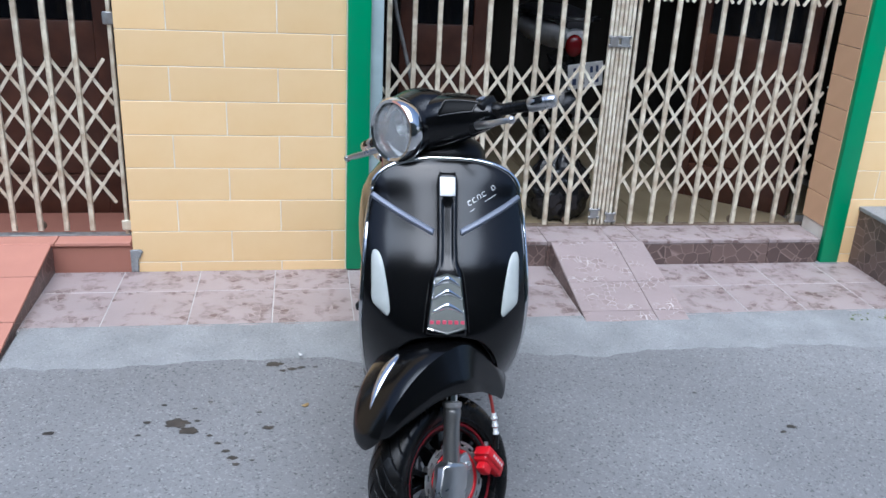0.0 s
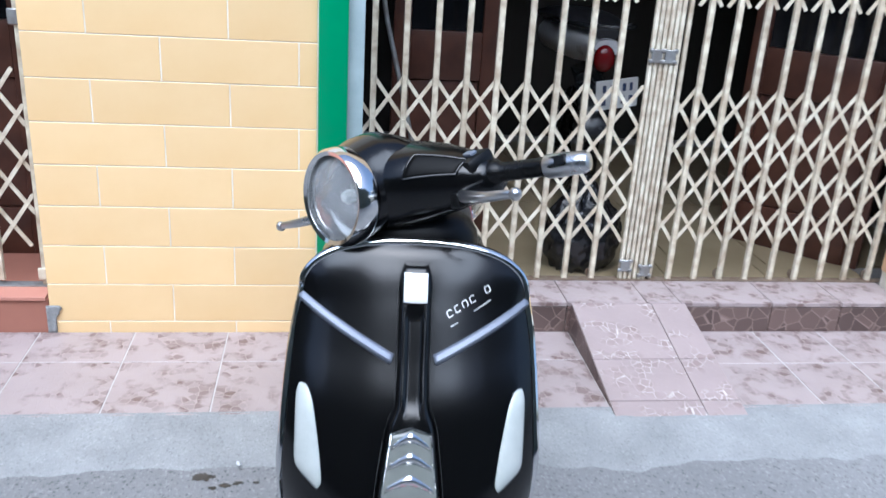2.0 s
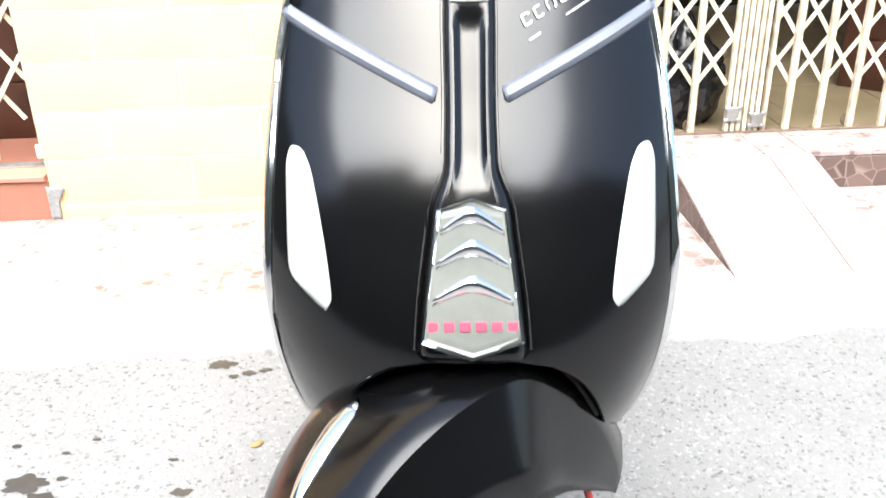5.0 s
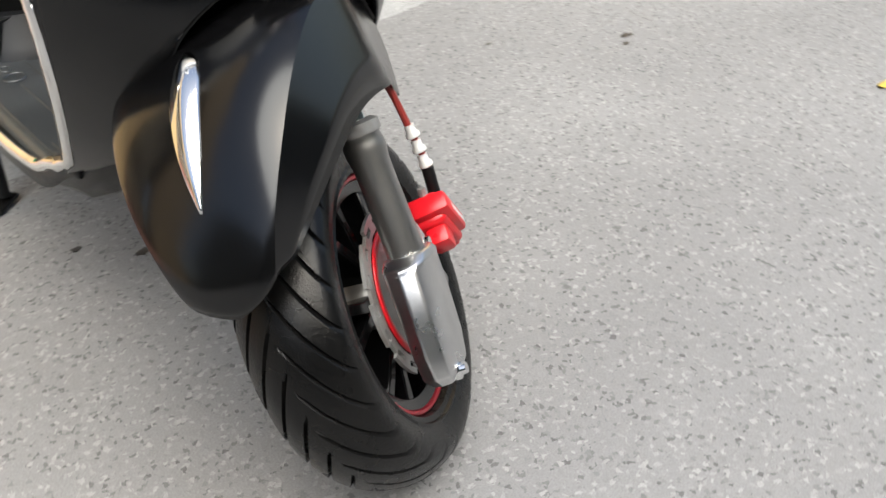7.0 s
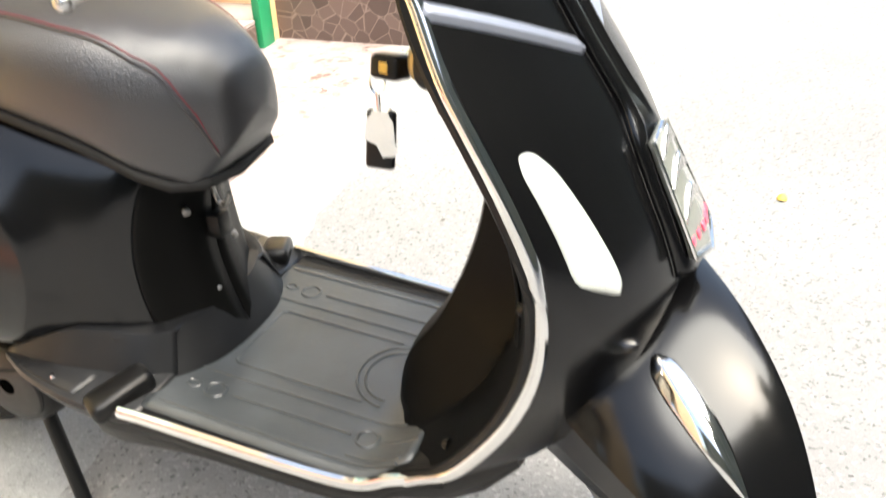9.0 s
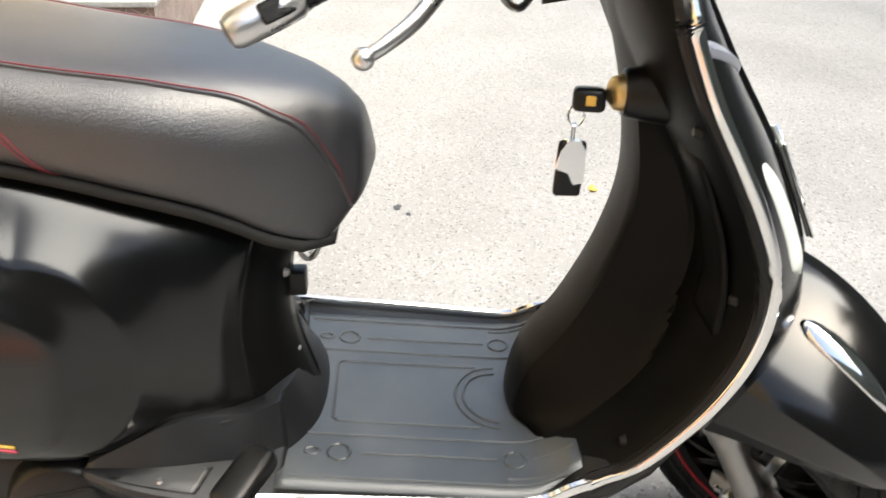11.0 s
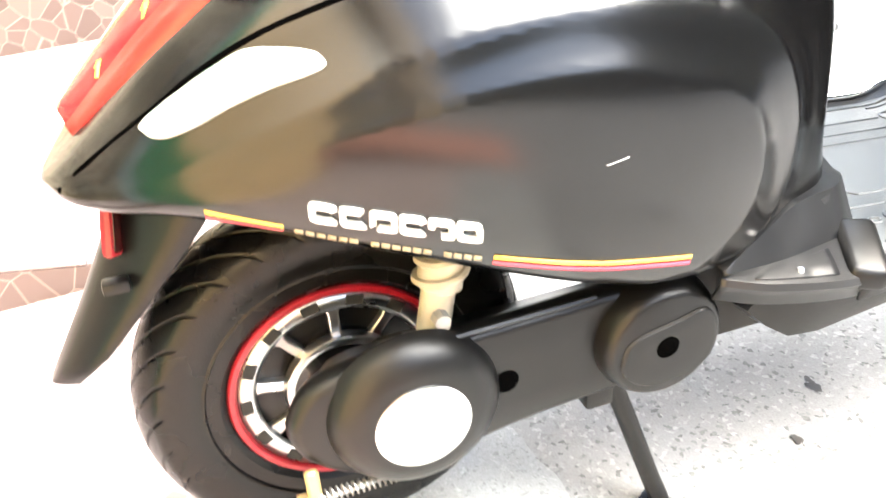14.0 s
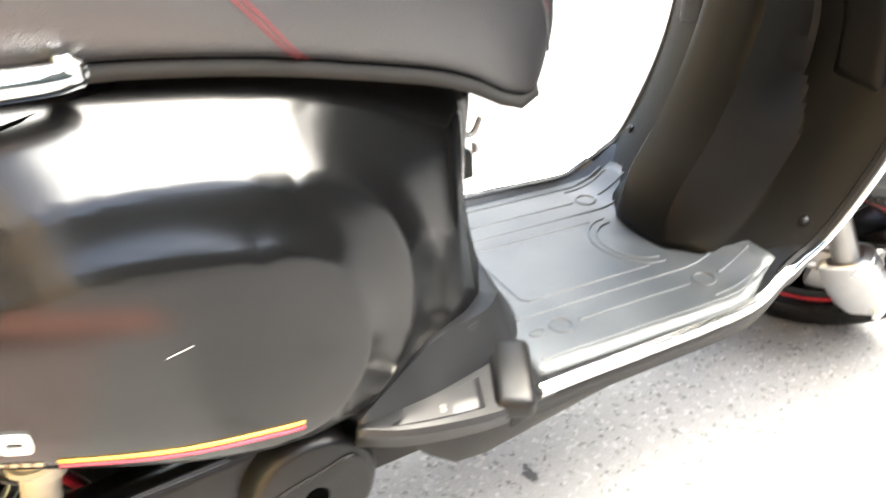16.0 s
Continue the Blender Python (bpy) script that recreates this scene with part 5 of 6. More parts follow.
def wheel(name, centre, parent, m, label, spokes, mat_spoke, rear=False):
    q = 0.90 if rear else 1.0
    m1 = m
    m = m @ Matrix.Diagonal((1, q, q, 1))
    w = part(name, revolve([(0.118, -0.030), (0.126, -0.034), (0.137, -0.036), (0.1385, -0.030), (0.125, -0.020), (0.125, 0.020), (0.1385, 0.030), (0.137, 0.036), (0.126, 0.034), (0.118, 0.030), (0.114, 0.0), (0.118, -0.030)], 72, m), BLACK_PAINT, parent, label)
    part("tyre", tyre_bm(m1 @ Matrix.Diagonal((1.0 if rear else 1.10, 1, 1, 1)), R=0.216 if rear else 0.2065, bead=0.0137 if rear else 0.0), RUBBER, w, "black tubeless tyre with chevron grooves", angle=0.5)
    for sg in (-1, 1):
        part("red_ring", revolve([(0.1265 if rear else 0.1300, sg * 0.0335), (0.1300 if rear else 0.1325, sg * 0.0375), (0.1350, sg * 0.0375), (0.1375, sg * 0.0345)], 72, m), RIM_RED, w, "red rim line", thick=0.0015)
    part("hub", revolve([(0, -0.045), (0.02, -0.045), (0.032, -0.036), (0.040, -0.026), (0.042, 0.0), (0.040, 0.026), (0.032, 0.036), (0.02, 0.045), (0, 0.045)], 36, m), DARK_ALU if not rear else BLACK_PAINT, w)
    for k in range(spokes):
        a = 2 * math.pi * k / spokes
        mm = m @ Matrix.Rotation(a, 4, "X")
        bm = bmesh.new()
        for f in ((-1, 1) if not rear else (0,)):
            rings = []
            for r, off, wd, x in ((0.030, 0.004, 0.009, 0.028), (0.065, 0.008, 0.007, 0.030), (0.095, 0.017, 0.0065, 0.029), (0.121, 0.028, 0.009 if not rear else 0.015, 0.027)):
                rings.append([mm @ Vector((x * s, f * off + d, r)) for s, d in ((-1, -wd), (-1, wd), (1, wd), (1, -wd))])
            loft(rings, True, True, bm)
        part("spoke", bm, mat_spoke, w, bevel=0.002)
    return w


FW = STEER @ Matrix.Translation(PIVOT)
fwheel = wheel("front_wheel", PIVOT, scooter, FW, "front wheel with black spokes and a red rim line", 6, BLACK_PAINT)
bm = revolve([(0.040, 0.046), (0.040, 0.050), (0.066, 0.050), (0.066, 0.046), (0.040, 0.046)], 48, FW)
for k in range(6):
    mm = FW @ Matrix.Rotation(k * math.pi / 3, 4, "X")
    soft_box(0.0465, 0.0495, -0.006, 0.006, 0.064, 0.078, 0.001, 1, bm, mm)
disc = part("brake_disc", bm, STEEL, fwheel, "steel brake disc with drilled ring")
bm = bmesh.new()
for k in range(36):
    a0, a1 = 2 * math.pi * k / 36, 2 * math.pi * (k + 1) / 36
    rr = ((0.076, 0.082), (0.082, 0.088), (0.088, 0.094))
    for i, (r0, r1) in enumerate(rr):
        if i == 1 and k % 2 == 0 or (i == 2 and k % 4 == 1):
            continue
        vs = [FW @ Vector((0.048, math.cos(a) * r, math.sin(a) * r)) for r, a in ((r0, a0), (r1, a0), (r1, a1), (r0, a1))]
        bm.faces.new([bm.verts.new(v) for v in vs])
part("disc_ring", bm, STEEL, disc, smooth=False, thick=0.004)
part("red_carrier", revolve([(0.064, 0.0505), (0.070, 0.0515), (0.074, 0.0505)], 48, FW), RED_PAINT, disc, "red disc carrier", thick=0.002)


def leg(z):
    return 0.176 + (z - 0.237) * 0.52


fork = None
for sg in (-1, 1):
    x = 0.088 * sg
    fork = steered("fork_tube", tube([(x, leg(z), z) for z in (0.370, 0.425)], 0.0130, 16), CHROME, scooter, "chrome fork stanchion")
    steered("fork_gaiter", tube([(x, leg(z), z) for z in (0.418, 0.47)], 0.012, 12), DARK_LINER, fork)
    prof = [(0.386, 0.0215), (0.379, 0.0215), (0.376, 0.0200), (0.370, 0.0215), (0.362, 0.0215), (0.352, 0.0195), (0.33, 0.0190), (0.24, 0.0205), (0.215, 0.0205)]
    steered("fork_leg", tube([(x, leg(z), z) for z, r in prof], 0.02, 20, radii=[r for z, r in prof]), DARK_ALU, scooter, "dark polished fork leg")
    steered("fork_collar", tube([(x, leg(z), z) for z in (0.378, 0.380, 0.388, 0.391)], 0.02, 20, radii=[0.0215, 0.0230, 0.0230, 0.016]), STEEL, scooter, "grey metal fork collar")
    rings = []
    ang = radians(30)
    for y, z, wx, wy in ((0.192, 0.264, 0.0215, 0.024), (0.188, 0.258, 0.0235, 0.036), (0.184, 0.252, 0.0215, 0.039), (0.160, 0.215, 0.0205, 0.041), (0.135, 0.182, 0.0200, 0.040), (0.118, 0.162, 0.0185, 0.032), (0.110, 0.154, 0.012, 0.020)):
        ring = []
        for qx, qy in ((-0.75, -1), (0.0, -1.12), (0.75, -1), (1, -0.7), (1.12, 0.0), (1, 0.7), (0.75, 1), (-0.75, 1), (-1, 0.7), (-1, -0.7)):
            ring.append((x + wx * qx * sg, y + wy * qy * math.cos(ang), z - wy * qy * math.sin(ang)))
        rings.append(ring)
    shoe = steered("fork_shoe", loft(rings, True, True), ALU, scooter, "cast aluminium fork shoe", angle=0.35, bevel=0.002)
    steered("pinch_bolt", revolve([(0, 0.018), (0.006, 0.018), (0.007, 0.012), (0.011, 0.010), (0.011, -0.02)], 14, Matrix.Translation((x + sg * 0.008, 0.108, 0.166)) @ pose(0, 0, 0, 0, 0, 0 if sg > 0 else 180)), CHROME, shoe)
    steered("axle_bracket", soft_box(x - 0.012, x + 0.012, 0.13, 0.225, 0.182, 0.225, 0.008, 2), DARK_ALU, shoe)
    steered("caliper_lug", soft_box(x - 0.006, x + 0.006, 0.188, 0.245, 0.215, 0.262, 0.008, 2), STEEL, shoe)
    steered("lug_bolt", revolve([(0, 0.011), (0.006, 0.010), (0.007, 0.0)], 10, Matrix.Translation((x + sg * 0.002, 0.228, 0.238)) @ pose(0, 0, 0, 0, 0, 0 if sg > 0 else 180)), CHROME, shoe)
# red caliper and its hose
CM = Matrix.Translation((0.086, 0.302, 0.198)) @ pose(0, 0, 0, 25, 0, 12) @ Matrix.Scale(0.92, 4)
bm = soft_box(-0.026, 0.020, -0.020, 0.024, -0.040, 0.040, 0.008, 3, m=CM)
soft_box(-0.018, 0.030, -0.012, 0.014, -0.030, 0.052, 0.006, 2, bm, CM)
soft_box(-0.014, 0.014, -0.042, -0.012, -0.006, 0.030, 0.006, 2, bm, CM)
soft_box(-0.012, 0.012, -0.016, 0.016, -0.056, -0.030, 0.006, 2, bm, CM)
cal = steered("brake_caliper", bm, RED_PAINT, scooter, "bright red brake caliper")
for k in range(5):
    steered("letter_bar", soft_box(0.0195, 0.0205 + 0.010, 0.0 - 0.005, 0.004, -0.022 + 0.0105 * k, -0.015 + 0.0105 * k, 0.0008, 1, m=CM), SILVER_TRIM, cal, "silver letter bar")
steered("bleed_nipple", tube([(0.085, 0.305, 0.225), (0.087, 0.312, 0.245)], 0.005, 8), STEEL, cal)
steered("brake_hose", tube(spline([(0.090, 0.330, 0.215), (0.094, 0.345, 0.245), (0.093, 0.360, 0.295), (0.092, 0.371, 0.345), (0.09, 0.37, 0.40)], 6), 0.0042, 8), CABLE_RED, scooter, "dark red brake hose")
steered("hose_joint", tube([(0.090, 0.331, 0.215), (0.0925, 0.340, 0.236), (0.0935, 0.345, 0.246)], 0.0075, 10), BLACK_PLASTIC, scooter)
for z0 in (0.248, 0.266, 0.284):
    y0 = 0.345 + (z0 - 0.245) * 0.31
    steered("hose_ferrule", tube([(0.0935, y0, z0), (0.0935, y0 + 0.0012, z0 + 0.004), (0.0935, y0 + 0.002, z0 + 0.007), (0.0935, y0 + 0.0045, z0 + 0.014)], 0.007, 10, radii=[0.0085, 0.0085, 0.0062, 0.0062]), SILVER_TRIM, scooter, "silver hose ferrule")

# front fender: sections round the wheel axle, by angle from straight ahead
F_R = curve_of([(40, 0.236), (47, 0.249), (52, 0.262), (58, 0.271), (66, 0.284), (78, 0.308), (90, 0.329), (102, 0.346), (115, 0.355), (130, 0.350), (151, 0.322)])
F_C = curve_of([(46, 0.243), (52, 0.255), (62, 0.271), (75, 0.288), (90, 0.307), (103, 0.321), (111, 0.327), (120, 0.312), (135, 0.282), (151, 0.246)])
F_X = curve_of([(46, 0.026), (52, 0.042), (62, 0.060), (75, 0.081), (90, 0.098), (103, 0.108), (111, 0.113), (122, 0.108), (135, 0.098), (151, 0.080)])
F_S = curve_of([(50, 0.240), (56, 0.238), (66, 0.232), (78, 0.227), (90, 0.225), (103, 0.218), (110, 0.214), (125, 0.215), (138, 0.218), (151, 0.230)])
F_Q = curve_of([(50, 0.042), (56, 0.055), (66, 0.077), (78, 0.098), (90, 0.112), (103, 0.121), (110, 0.124), (125, 0.110), (138, 0.096), (151, 0.081)])
F_D = (0.0, 0.3, 1.0, 2.0, 3.4, 4.8, 5.6, 6.6, 8.0, 9.5)


def fender_point(deg, k, sg=1, proud=0.0):
    r, w, s, x1 = F_R(deg), F_X(deg), F_S(deg), F_Q(deg)
    c = F_C(deg)
    prof = [(0.0, r), (0.25 * w, r - 0.03 * (r - c)), (0.5 * w, r - 0.13 * (r - c)), (0.74 * w, r - 0.36 * (r - c)), (0.93 * w, r - 0.76 * (r - c)), (1.0 * w, c), (w + (x1 - w) * 0.04, c + (s - c) * 0.06), (w + (x1 - w) * 0.3, c + (s - c) * 0.33), (w + (x1 - w) * 0.68, c + (s - c) * 0.68), (x1, s)]
    x, q = prof[k]
    q += proud
    return (sg * x, PIVOT.y - q * math.cos(radians(deg)), PIVOT.z + q * math.sin(radians(deg)))


rows = []
for i in range(61):
    t = i / 60
    cols = [47 + F_D[k] + (104 - F_D[k]) * t for k in range(10)]
    rows.append([fender_point(cols[k], k, -1) for k in range(9, 0, -1)] + [fender_point(cols[k], k, 1) for k in range(10)])
fender = steered("front_fender", loft(rows, False, False), BLACK_PAINT, scooter, "satin black front fender with flat sides", thick=0.005, angle=0.5)
# chrome fin on the fender
fin_w = curve_of([(65.5, 0.001), (69, 0.006), (74, 0.0115), (82, 0.0155), (88, 0.0150), (91, 0.011), (92.5, 0.004)])
rows = []
for i in range(29):
    d = 65.5 + 27 * i / 28
    rows.append([(fin_w(d) * s, PIVOT.y - (F_R(d) + 0.0015 + 0.008 * (1 - abs(s) ** 1.5) * fin_w(d) / 0.0165) * math.cos(radians(d)), PIVOT.z + (F_R(d) + 0.0015 + 0.008 * (1 - abs(s) ** 1.5) * fin_w(d) / 0.0165) * math.sin(radians(d))) for s in [-1 + k / 5 for k in range(11)]])
steered("chrome_fin", loft(rows, False, False), CHROME, fender, "chrome fin on the fender crest", thick=0.002)

# ---- handlebar and headlight ----
LT = Matrix.Translation((0, 0.448, 1.020)) @ pose(0, 0, 0, -13, 0, 0)
LAMP = LT @ pose(0, 0, 0, 0, 0, -90)
rim_p = [(0.0655, 0.004), (0.068, 0.012), (0.0735, 0.014), (0.0775, 0.008), (0.079, -0.004), (0.0785, -0.016), (0.077, -0.024)]
hl = steered("headlight", revolve([(0.070, -0.030), (0.066, -0.045), (0.050, -0.058), (0.0, -0.066)], 48, LAMP), LAMP_BOWL, scooter, "round headlight with a silver reflector", thick=0.002)
steered("bezel", revolve(rim_p, 64, LAMP), CHROME, hl, "wide chrome headlight ring", thick=0.002)
lens_o = part("lens", (lambda b: (b.transform(STEER), b)[1])(revolve([(0.0, 0.017), (0.02, 0.0165), (0.04, 0.0135), (0.055, 0.009), (0.067, 0.004), (0.067, 0.001), (0.055, 0.006), (0.04, 0.0105), (0.02, 0.0135), (0.0, 0.014)], 48, LAMP)), FROST, hl, "pale fluted headlight glass")
for k in range(5):
    xx = -0.040 + 0.020 * k
    hh = math.sqrt(max(0.0, 0.058 ** 2 - xx ** 2))
    steered("bowl_rib", tube([LT @ Vector((xx, 0.046 - 3.0 * (xx * xx + (hh * q) ** 2), hh * q)) for q in [-1 + j / 6 for j in range(13)]], 0.0016, 5), CHROME, hl)
lens_o.visible_shadow = False
steered("bulb", revolve([(0, -0.010), (0.008, -0.012), (0.011, -0.022), (0.009, -0.04), (0.009, -0.062)], 20, LAMP), WHITE_LENS, hl, "small bulb cap")
steered("bulb_ring", revolve([(0.016, -0.028), (0.018, -0.024), (0.020, -0.028)], 24, LAMP), CHROME, hl, thick=0.001)


def ellipse_ring(cx, cy, cz, rx, rz, n=40, p=2.0):
    out = []
    for k in range(n):
        a = 2 * math.pi * k / n
        c, s = math.cos(a), math.sin(a)
        out.append((cx + math.copysign(abs(c) ** (2 / p), c) * rx, cy, cz + math.copysign(abs(s) ** (2 / p), s) * rz))
    return out


rows = []
for y, cz, rx, rz, sh in ((0.462, 1.017, 0.0765, 0.0765, 0.22), (0.480, 1.018, 0.080, 0.077, 0.2), (0.505, 1.021, 0.088, 0.078, 0.15), (0.535, 1.022, 0.097, 0.077, 0.08), (0.565, 1.018, 0.102, 0.068, 0.03), (0.595, 1.006, 0.098, 0.050, 0.0), (0.620, 0.998, 0.090, 0.038, 0.0), (0.640, 0.990, 0.070, 0.022, 0.0), (0.648, 0.985, 0.03, 0.008, 0.0)):
    rows.append([(px, py + sh * (pz - cz), pz) for px, py, pz in ellipse_ring(0, y, cz, rx, rz, 44, 2.15)])
cowl = steered("handlebar_cowl", loft(rows, True, False), BLACK_PAINT, scooter, "satin black handlebar cowl", angle=1.0)
for sg in (-1, 1):
    rows = []
    for x, y, z, ry, rz in ((0.03, 0.545, 1.002, 0.084, 0.070), (0.08, 0.552, 1.001, 0.074, 0.064), (0.12, 0.562, 0.998, 0.062, 0.055), (0.155, 0.574, 0.992, 0.050, 0.045), (0.185, 0.584, 0.986, 0.038, 0.034), (0.202, 0.590, 0.983, 0.029, 0.026), (0.209, 0.593, 0.982, 0.021, 0.019)):
        ring = []
        for k in range(32):
            a = 2 * math.pi * k / 32
            c, s = math.cos(a), math.sin(a)
            ring.append((sg * x, y + math.copysign(abs(c) ** 0.85, c) * ry, z + math.copysign(abs(s) ** 0.85, s) * rz))
        rows.append(ring)
    steered("cowl_arm", loft(rows, True, True), BLACK_PAINT, cowl, angle=1.0)
    # dark inset window on the arm's front, and switch block
    ARM = [curve_of([(q[0], q[i]) for q in ((0.08, 0.552, 1.001, 0.074, 0.064), (0.12, 0.562, 0.998, 0.062, 0.055), (0.155, 0.574, 0.992, 0.050, 0.045), (0.185, 0.584, 0.986, 0.038, 0.034))]) for i in (1, 2, 3, 4)]

    def on_arm(x, deg, proud=0.002):
        c, s_ = math.cos(radians(deg)), math.sin(radians(deg))
        return (sg * x, ARM[0](x) + math.copysign(abs(c) ** 0.85, c) * (ARM[2](x) + proud), ARM[1](x) + math.copysign(abs(s_) ** 0.85, s_) * (ARM[3](x) + proud))
    steered("inset_window", grid(lambda u, v: on_arm(0.110 + 0.066 * u + 0.008 * v, 162 - 42 * v - 6 * u), 10, 8), INNER_PLASTIC, cowl, "dark inset window", thick=0.003)
    steered("window_frame", tube([on_arm(0.110 + 0.066 * u + 0.008 * v, 162 - 42 * v - 6 * u, 0.003) for u, v in [(k / 8, 0) for k in range(9)] + [(1, k / 6) for k in range(1, 7)] + [(1 - k / 8, 1) for k in range(1, 9)] + [(0, 1 - k / 6) for k in range(1, 7)]], 0.0017, 6), BLACK_PAINT, cowl)
    sw = steered("switch_block", soft_box(-0.024, 0.022, -0.026, 0.026, -0.012, 0.014, 0.007, 2, m=Matrix.Translation((sg * 0.178, 0.582, 1.010)) @ pose(0, 0, 0, 10, 0, -sg * 8)), BLACK_PLASTIC, scooter, "black switch block")
    steered("switch_button", soft_box(-0.012, 0.010, -0.008, 0.006, 0.0, 0.006, 0.002, 2, m=Matrix.Translation((sg * 0.182, 0.577, 1.024)) @ pose(0, 0, 0, 10, 0, -sg * 8)), STRIP_GREY, sw, "small grey switch")
    # grip with a silver end
    def bar(x):
        return Vector((sg * (x + 0.016), 0.588 + (x - 0.18) * 0.25, 0.989 - (x - 0.18) * 0.09))
    grip = steered("grip", tube([bar(x) for x in (0.180, 0.186, 0.196, 0.2, 0.206, 0.266, 0.272)], 0.017, 20, radii=[0.014, 0.0200, 0.0200, 0.0165, 0.0145, 0.0142, 0.0155]), RUBBER, scooter, "black ribbed rubber grip")
    for k in range(8):
        steered("grip_ring", tube([bar(0.212 + 0.007 * k), bar(0.2145 + 0.007 * k)], 0.0147, 18), RUBBER, grip)
    steered("grip_end", tube([bar(x) for x in (0.2725, 0.276, 0.300, 0.320, 0.332, 0.338, 0.340)], 0.018, 20, radii=[0.0155, 0.0180, 0.0178, 0.0168, 0.0160, 0.0130, 0.006]), ALU, grip, "brushed silver grip end")
    steered("grip_inlay", soft_box(-0.016, 0.016, -0.009, 0.009, 0.0135, 0.0180, 0.002, 1, m=Matrix.Translation(bar(0.297)) @ pose(0, 0, 0, 55, 0, sg * 11)), RUBBER, grip, "dark inlay")
    # brake lever
    pts = spline([(sg * 0.176, 0.538, 0.972), (sg * 0.215, 0.524, 0.972), (sg * 0.25, 0.514, 0.972), (sg * 0.285, 0.512, 0.972), (sg * 0.305, 0.516, 0.970)], 5)
    lever = steered("brake_lever", tube(pts, 0.006, 12, radii=[0.010 - 0.0042 * k / 20 for k in range(len(pts))], flat=0.75), ALU, scooter, "silver brake lever")
    bm = bmesh.new()
    bmesh.ops.create_uvsphere(bm, u_segments=14, v_segments=10, radius=0.0095, matrix=Matrix.Translation(pts[-1]))
    steered("lever_ball", bm, ALU, lever)
    steered("lever_mount", soft_box(-0.022, 0.022, -0.022, 0.018, -0.013, 0.013, 0.006, 2, m=Matrix.Translation((sg * 0.160, 0.553, 0.968)) @ pose(0, 0, 0, 0, 0, -sg * 12)), BLACK_PLASTIC, lever)
# steering neck between cowl and shield, and the cables
steered("neck", tube([(0, 0.560, 0.965), (0, 0.545, 0.93), (0, 0.535, 0.90)], 0.06, 24, radii=[0.072, 0.062, 0.056]), BLACK_PLASTIC, scooter, "black steering neck")
rows = []
for z, w, y0, y1 in ((0.900, 0.105, 0.48, 0.60), (0.935, 0.100, 0.485, 0.60), (0.955, 0.086, 0.495, 0.598), (0.968, 0.060, 0.51, 0.585), (0.972, 0.02, 0.53, 0.56)):
    rows.append([((w * math.cos(a)), (y0 + y1) / 2 + (y1 - y0) / 2 * math.sin(a), z) for a in [2 * math.pi * k / 28 for k in range(28)]])
part("neck_shroud", loft(rows, True, True), BLACK_PLASTIC, scooter, "matt black shroud above the shield", angle=1.0)
part("inner_top", grid(lambda u, v: ((-1 + 2 * u) * 0.13, 0.487 + 0.115 * v, 0.915 - 0.030 * abs(-1 + 2 * u) ** 2 - 0.02 * v), 10, 6), BLACK_PLASTIC, scooter, thick=0.004)
steered("cable", tube(spline([(-0.12, 0.55, 0.955), (-0.135, 0.53, 0.93), (-0.11, 0.53, 0.895), (-0.06, 0.55, 0.88)], 6), 0.004, 8), ALU, scooter, "silver brake cable loop")

# ---- rear wheel, drive case, shock and stand ----
RC = Vector((0, 1.423, 0.231))
RW = Matrix.Translation(RC)
rwheel = wheel("rear_wheel", RC, scooter, RW, "rear wheel with bright machined spokes and a red rim line", 9, ALU, True)
RW = RW @ Matrix.Diagonal((1, 0.90, 0.90, 1))
for sg in (-1, 1):
    part("hub_motor", revolve([(0.0, sg * 0.040), (0.060, sg * 0.040), (0.066, sg * 0.036), (0.070, sg * 0.02), (0.070, 0)], 48, RW), BLACK_PAINT, rwheel, "black hub motor")
    part("hub_plate", revolve([(0.0, sg * 0.020), (0.108, sg * 0.020), (0.110, sg * 0.010)], 48, RW), BLACK_PLASTIC, rwheel, "black plate behind the spokes")
    part("hub_ring", revolve([(0.061, sg * 0.041), (0.068, sg * 0.038), (0.071, sg * 0.030)], 48, RW), ALU, rwheel, "machined hub ring", thick=0.002)
    part("rim_band", revolve([(0.104, sg * 0.030), (0.110, sg * 0.0335), (0.1255, sg * 0.0335)], 72, RW), ALU, rwheel, "machined rim band", thick=0.002)
    for k in range(14):
        a = 2 * math.pi * (k + 0.5) / 14
        part("rim_slot", soft_box(sg * 0.0335 - 0.002, sg * 0.0335 + 0.002, -0.0105, 0.0105, 0.1095, 0.1235, 0.001, 1, m=RW @ Matrix.Rotation(a, 4, "X")), DARK_LINER, rwheel)

# case outline, one smooth closed line
outline = [(1.498, 0.282), (1.478, 0.316), (1.430, 0.333), (1.350, 0.338), (1.240, 0.341), (1.150, 0.344), (1.095, 0.344), (1.060, 0.322), (1.050, 0.282), (1.062, 0.242), (1.100, 0.220), (1.170, 0.214), (1.250, 0.208), (1.330, 0.194), (1.385, 0.185), (1.440, 0.198), (1.482, 0.230), (1.497, 0.258)]
loop = spline([(0, y, z) for y, z in outline + outline[:1]], 4)[:-1]
cen = Vector((0, 1.28, 0.272))
rows = [[Vector((x, p.y, p.z)).lerp(Vector((x, cen.y + (p.y - cen.y), cen.z + (p.z - cen.z))), 1) if not k else Vector((x, p.y - (p.y - cen.y) * k * 0.35, p.z - (p.z - cen.z) * k)) for p in loop] for x, k in ((-0.062, 0.60), (-0.090, 0.42), (-0.112, 0.12), (-0.128, 0.0), (-0.138, 0.03), (-0.144, 0.09), (-0.146, 0.17), (-0.146, 0.6), (-0.146, 0.98))]
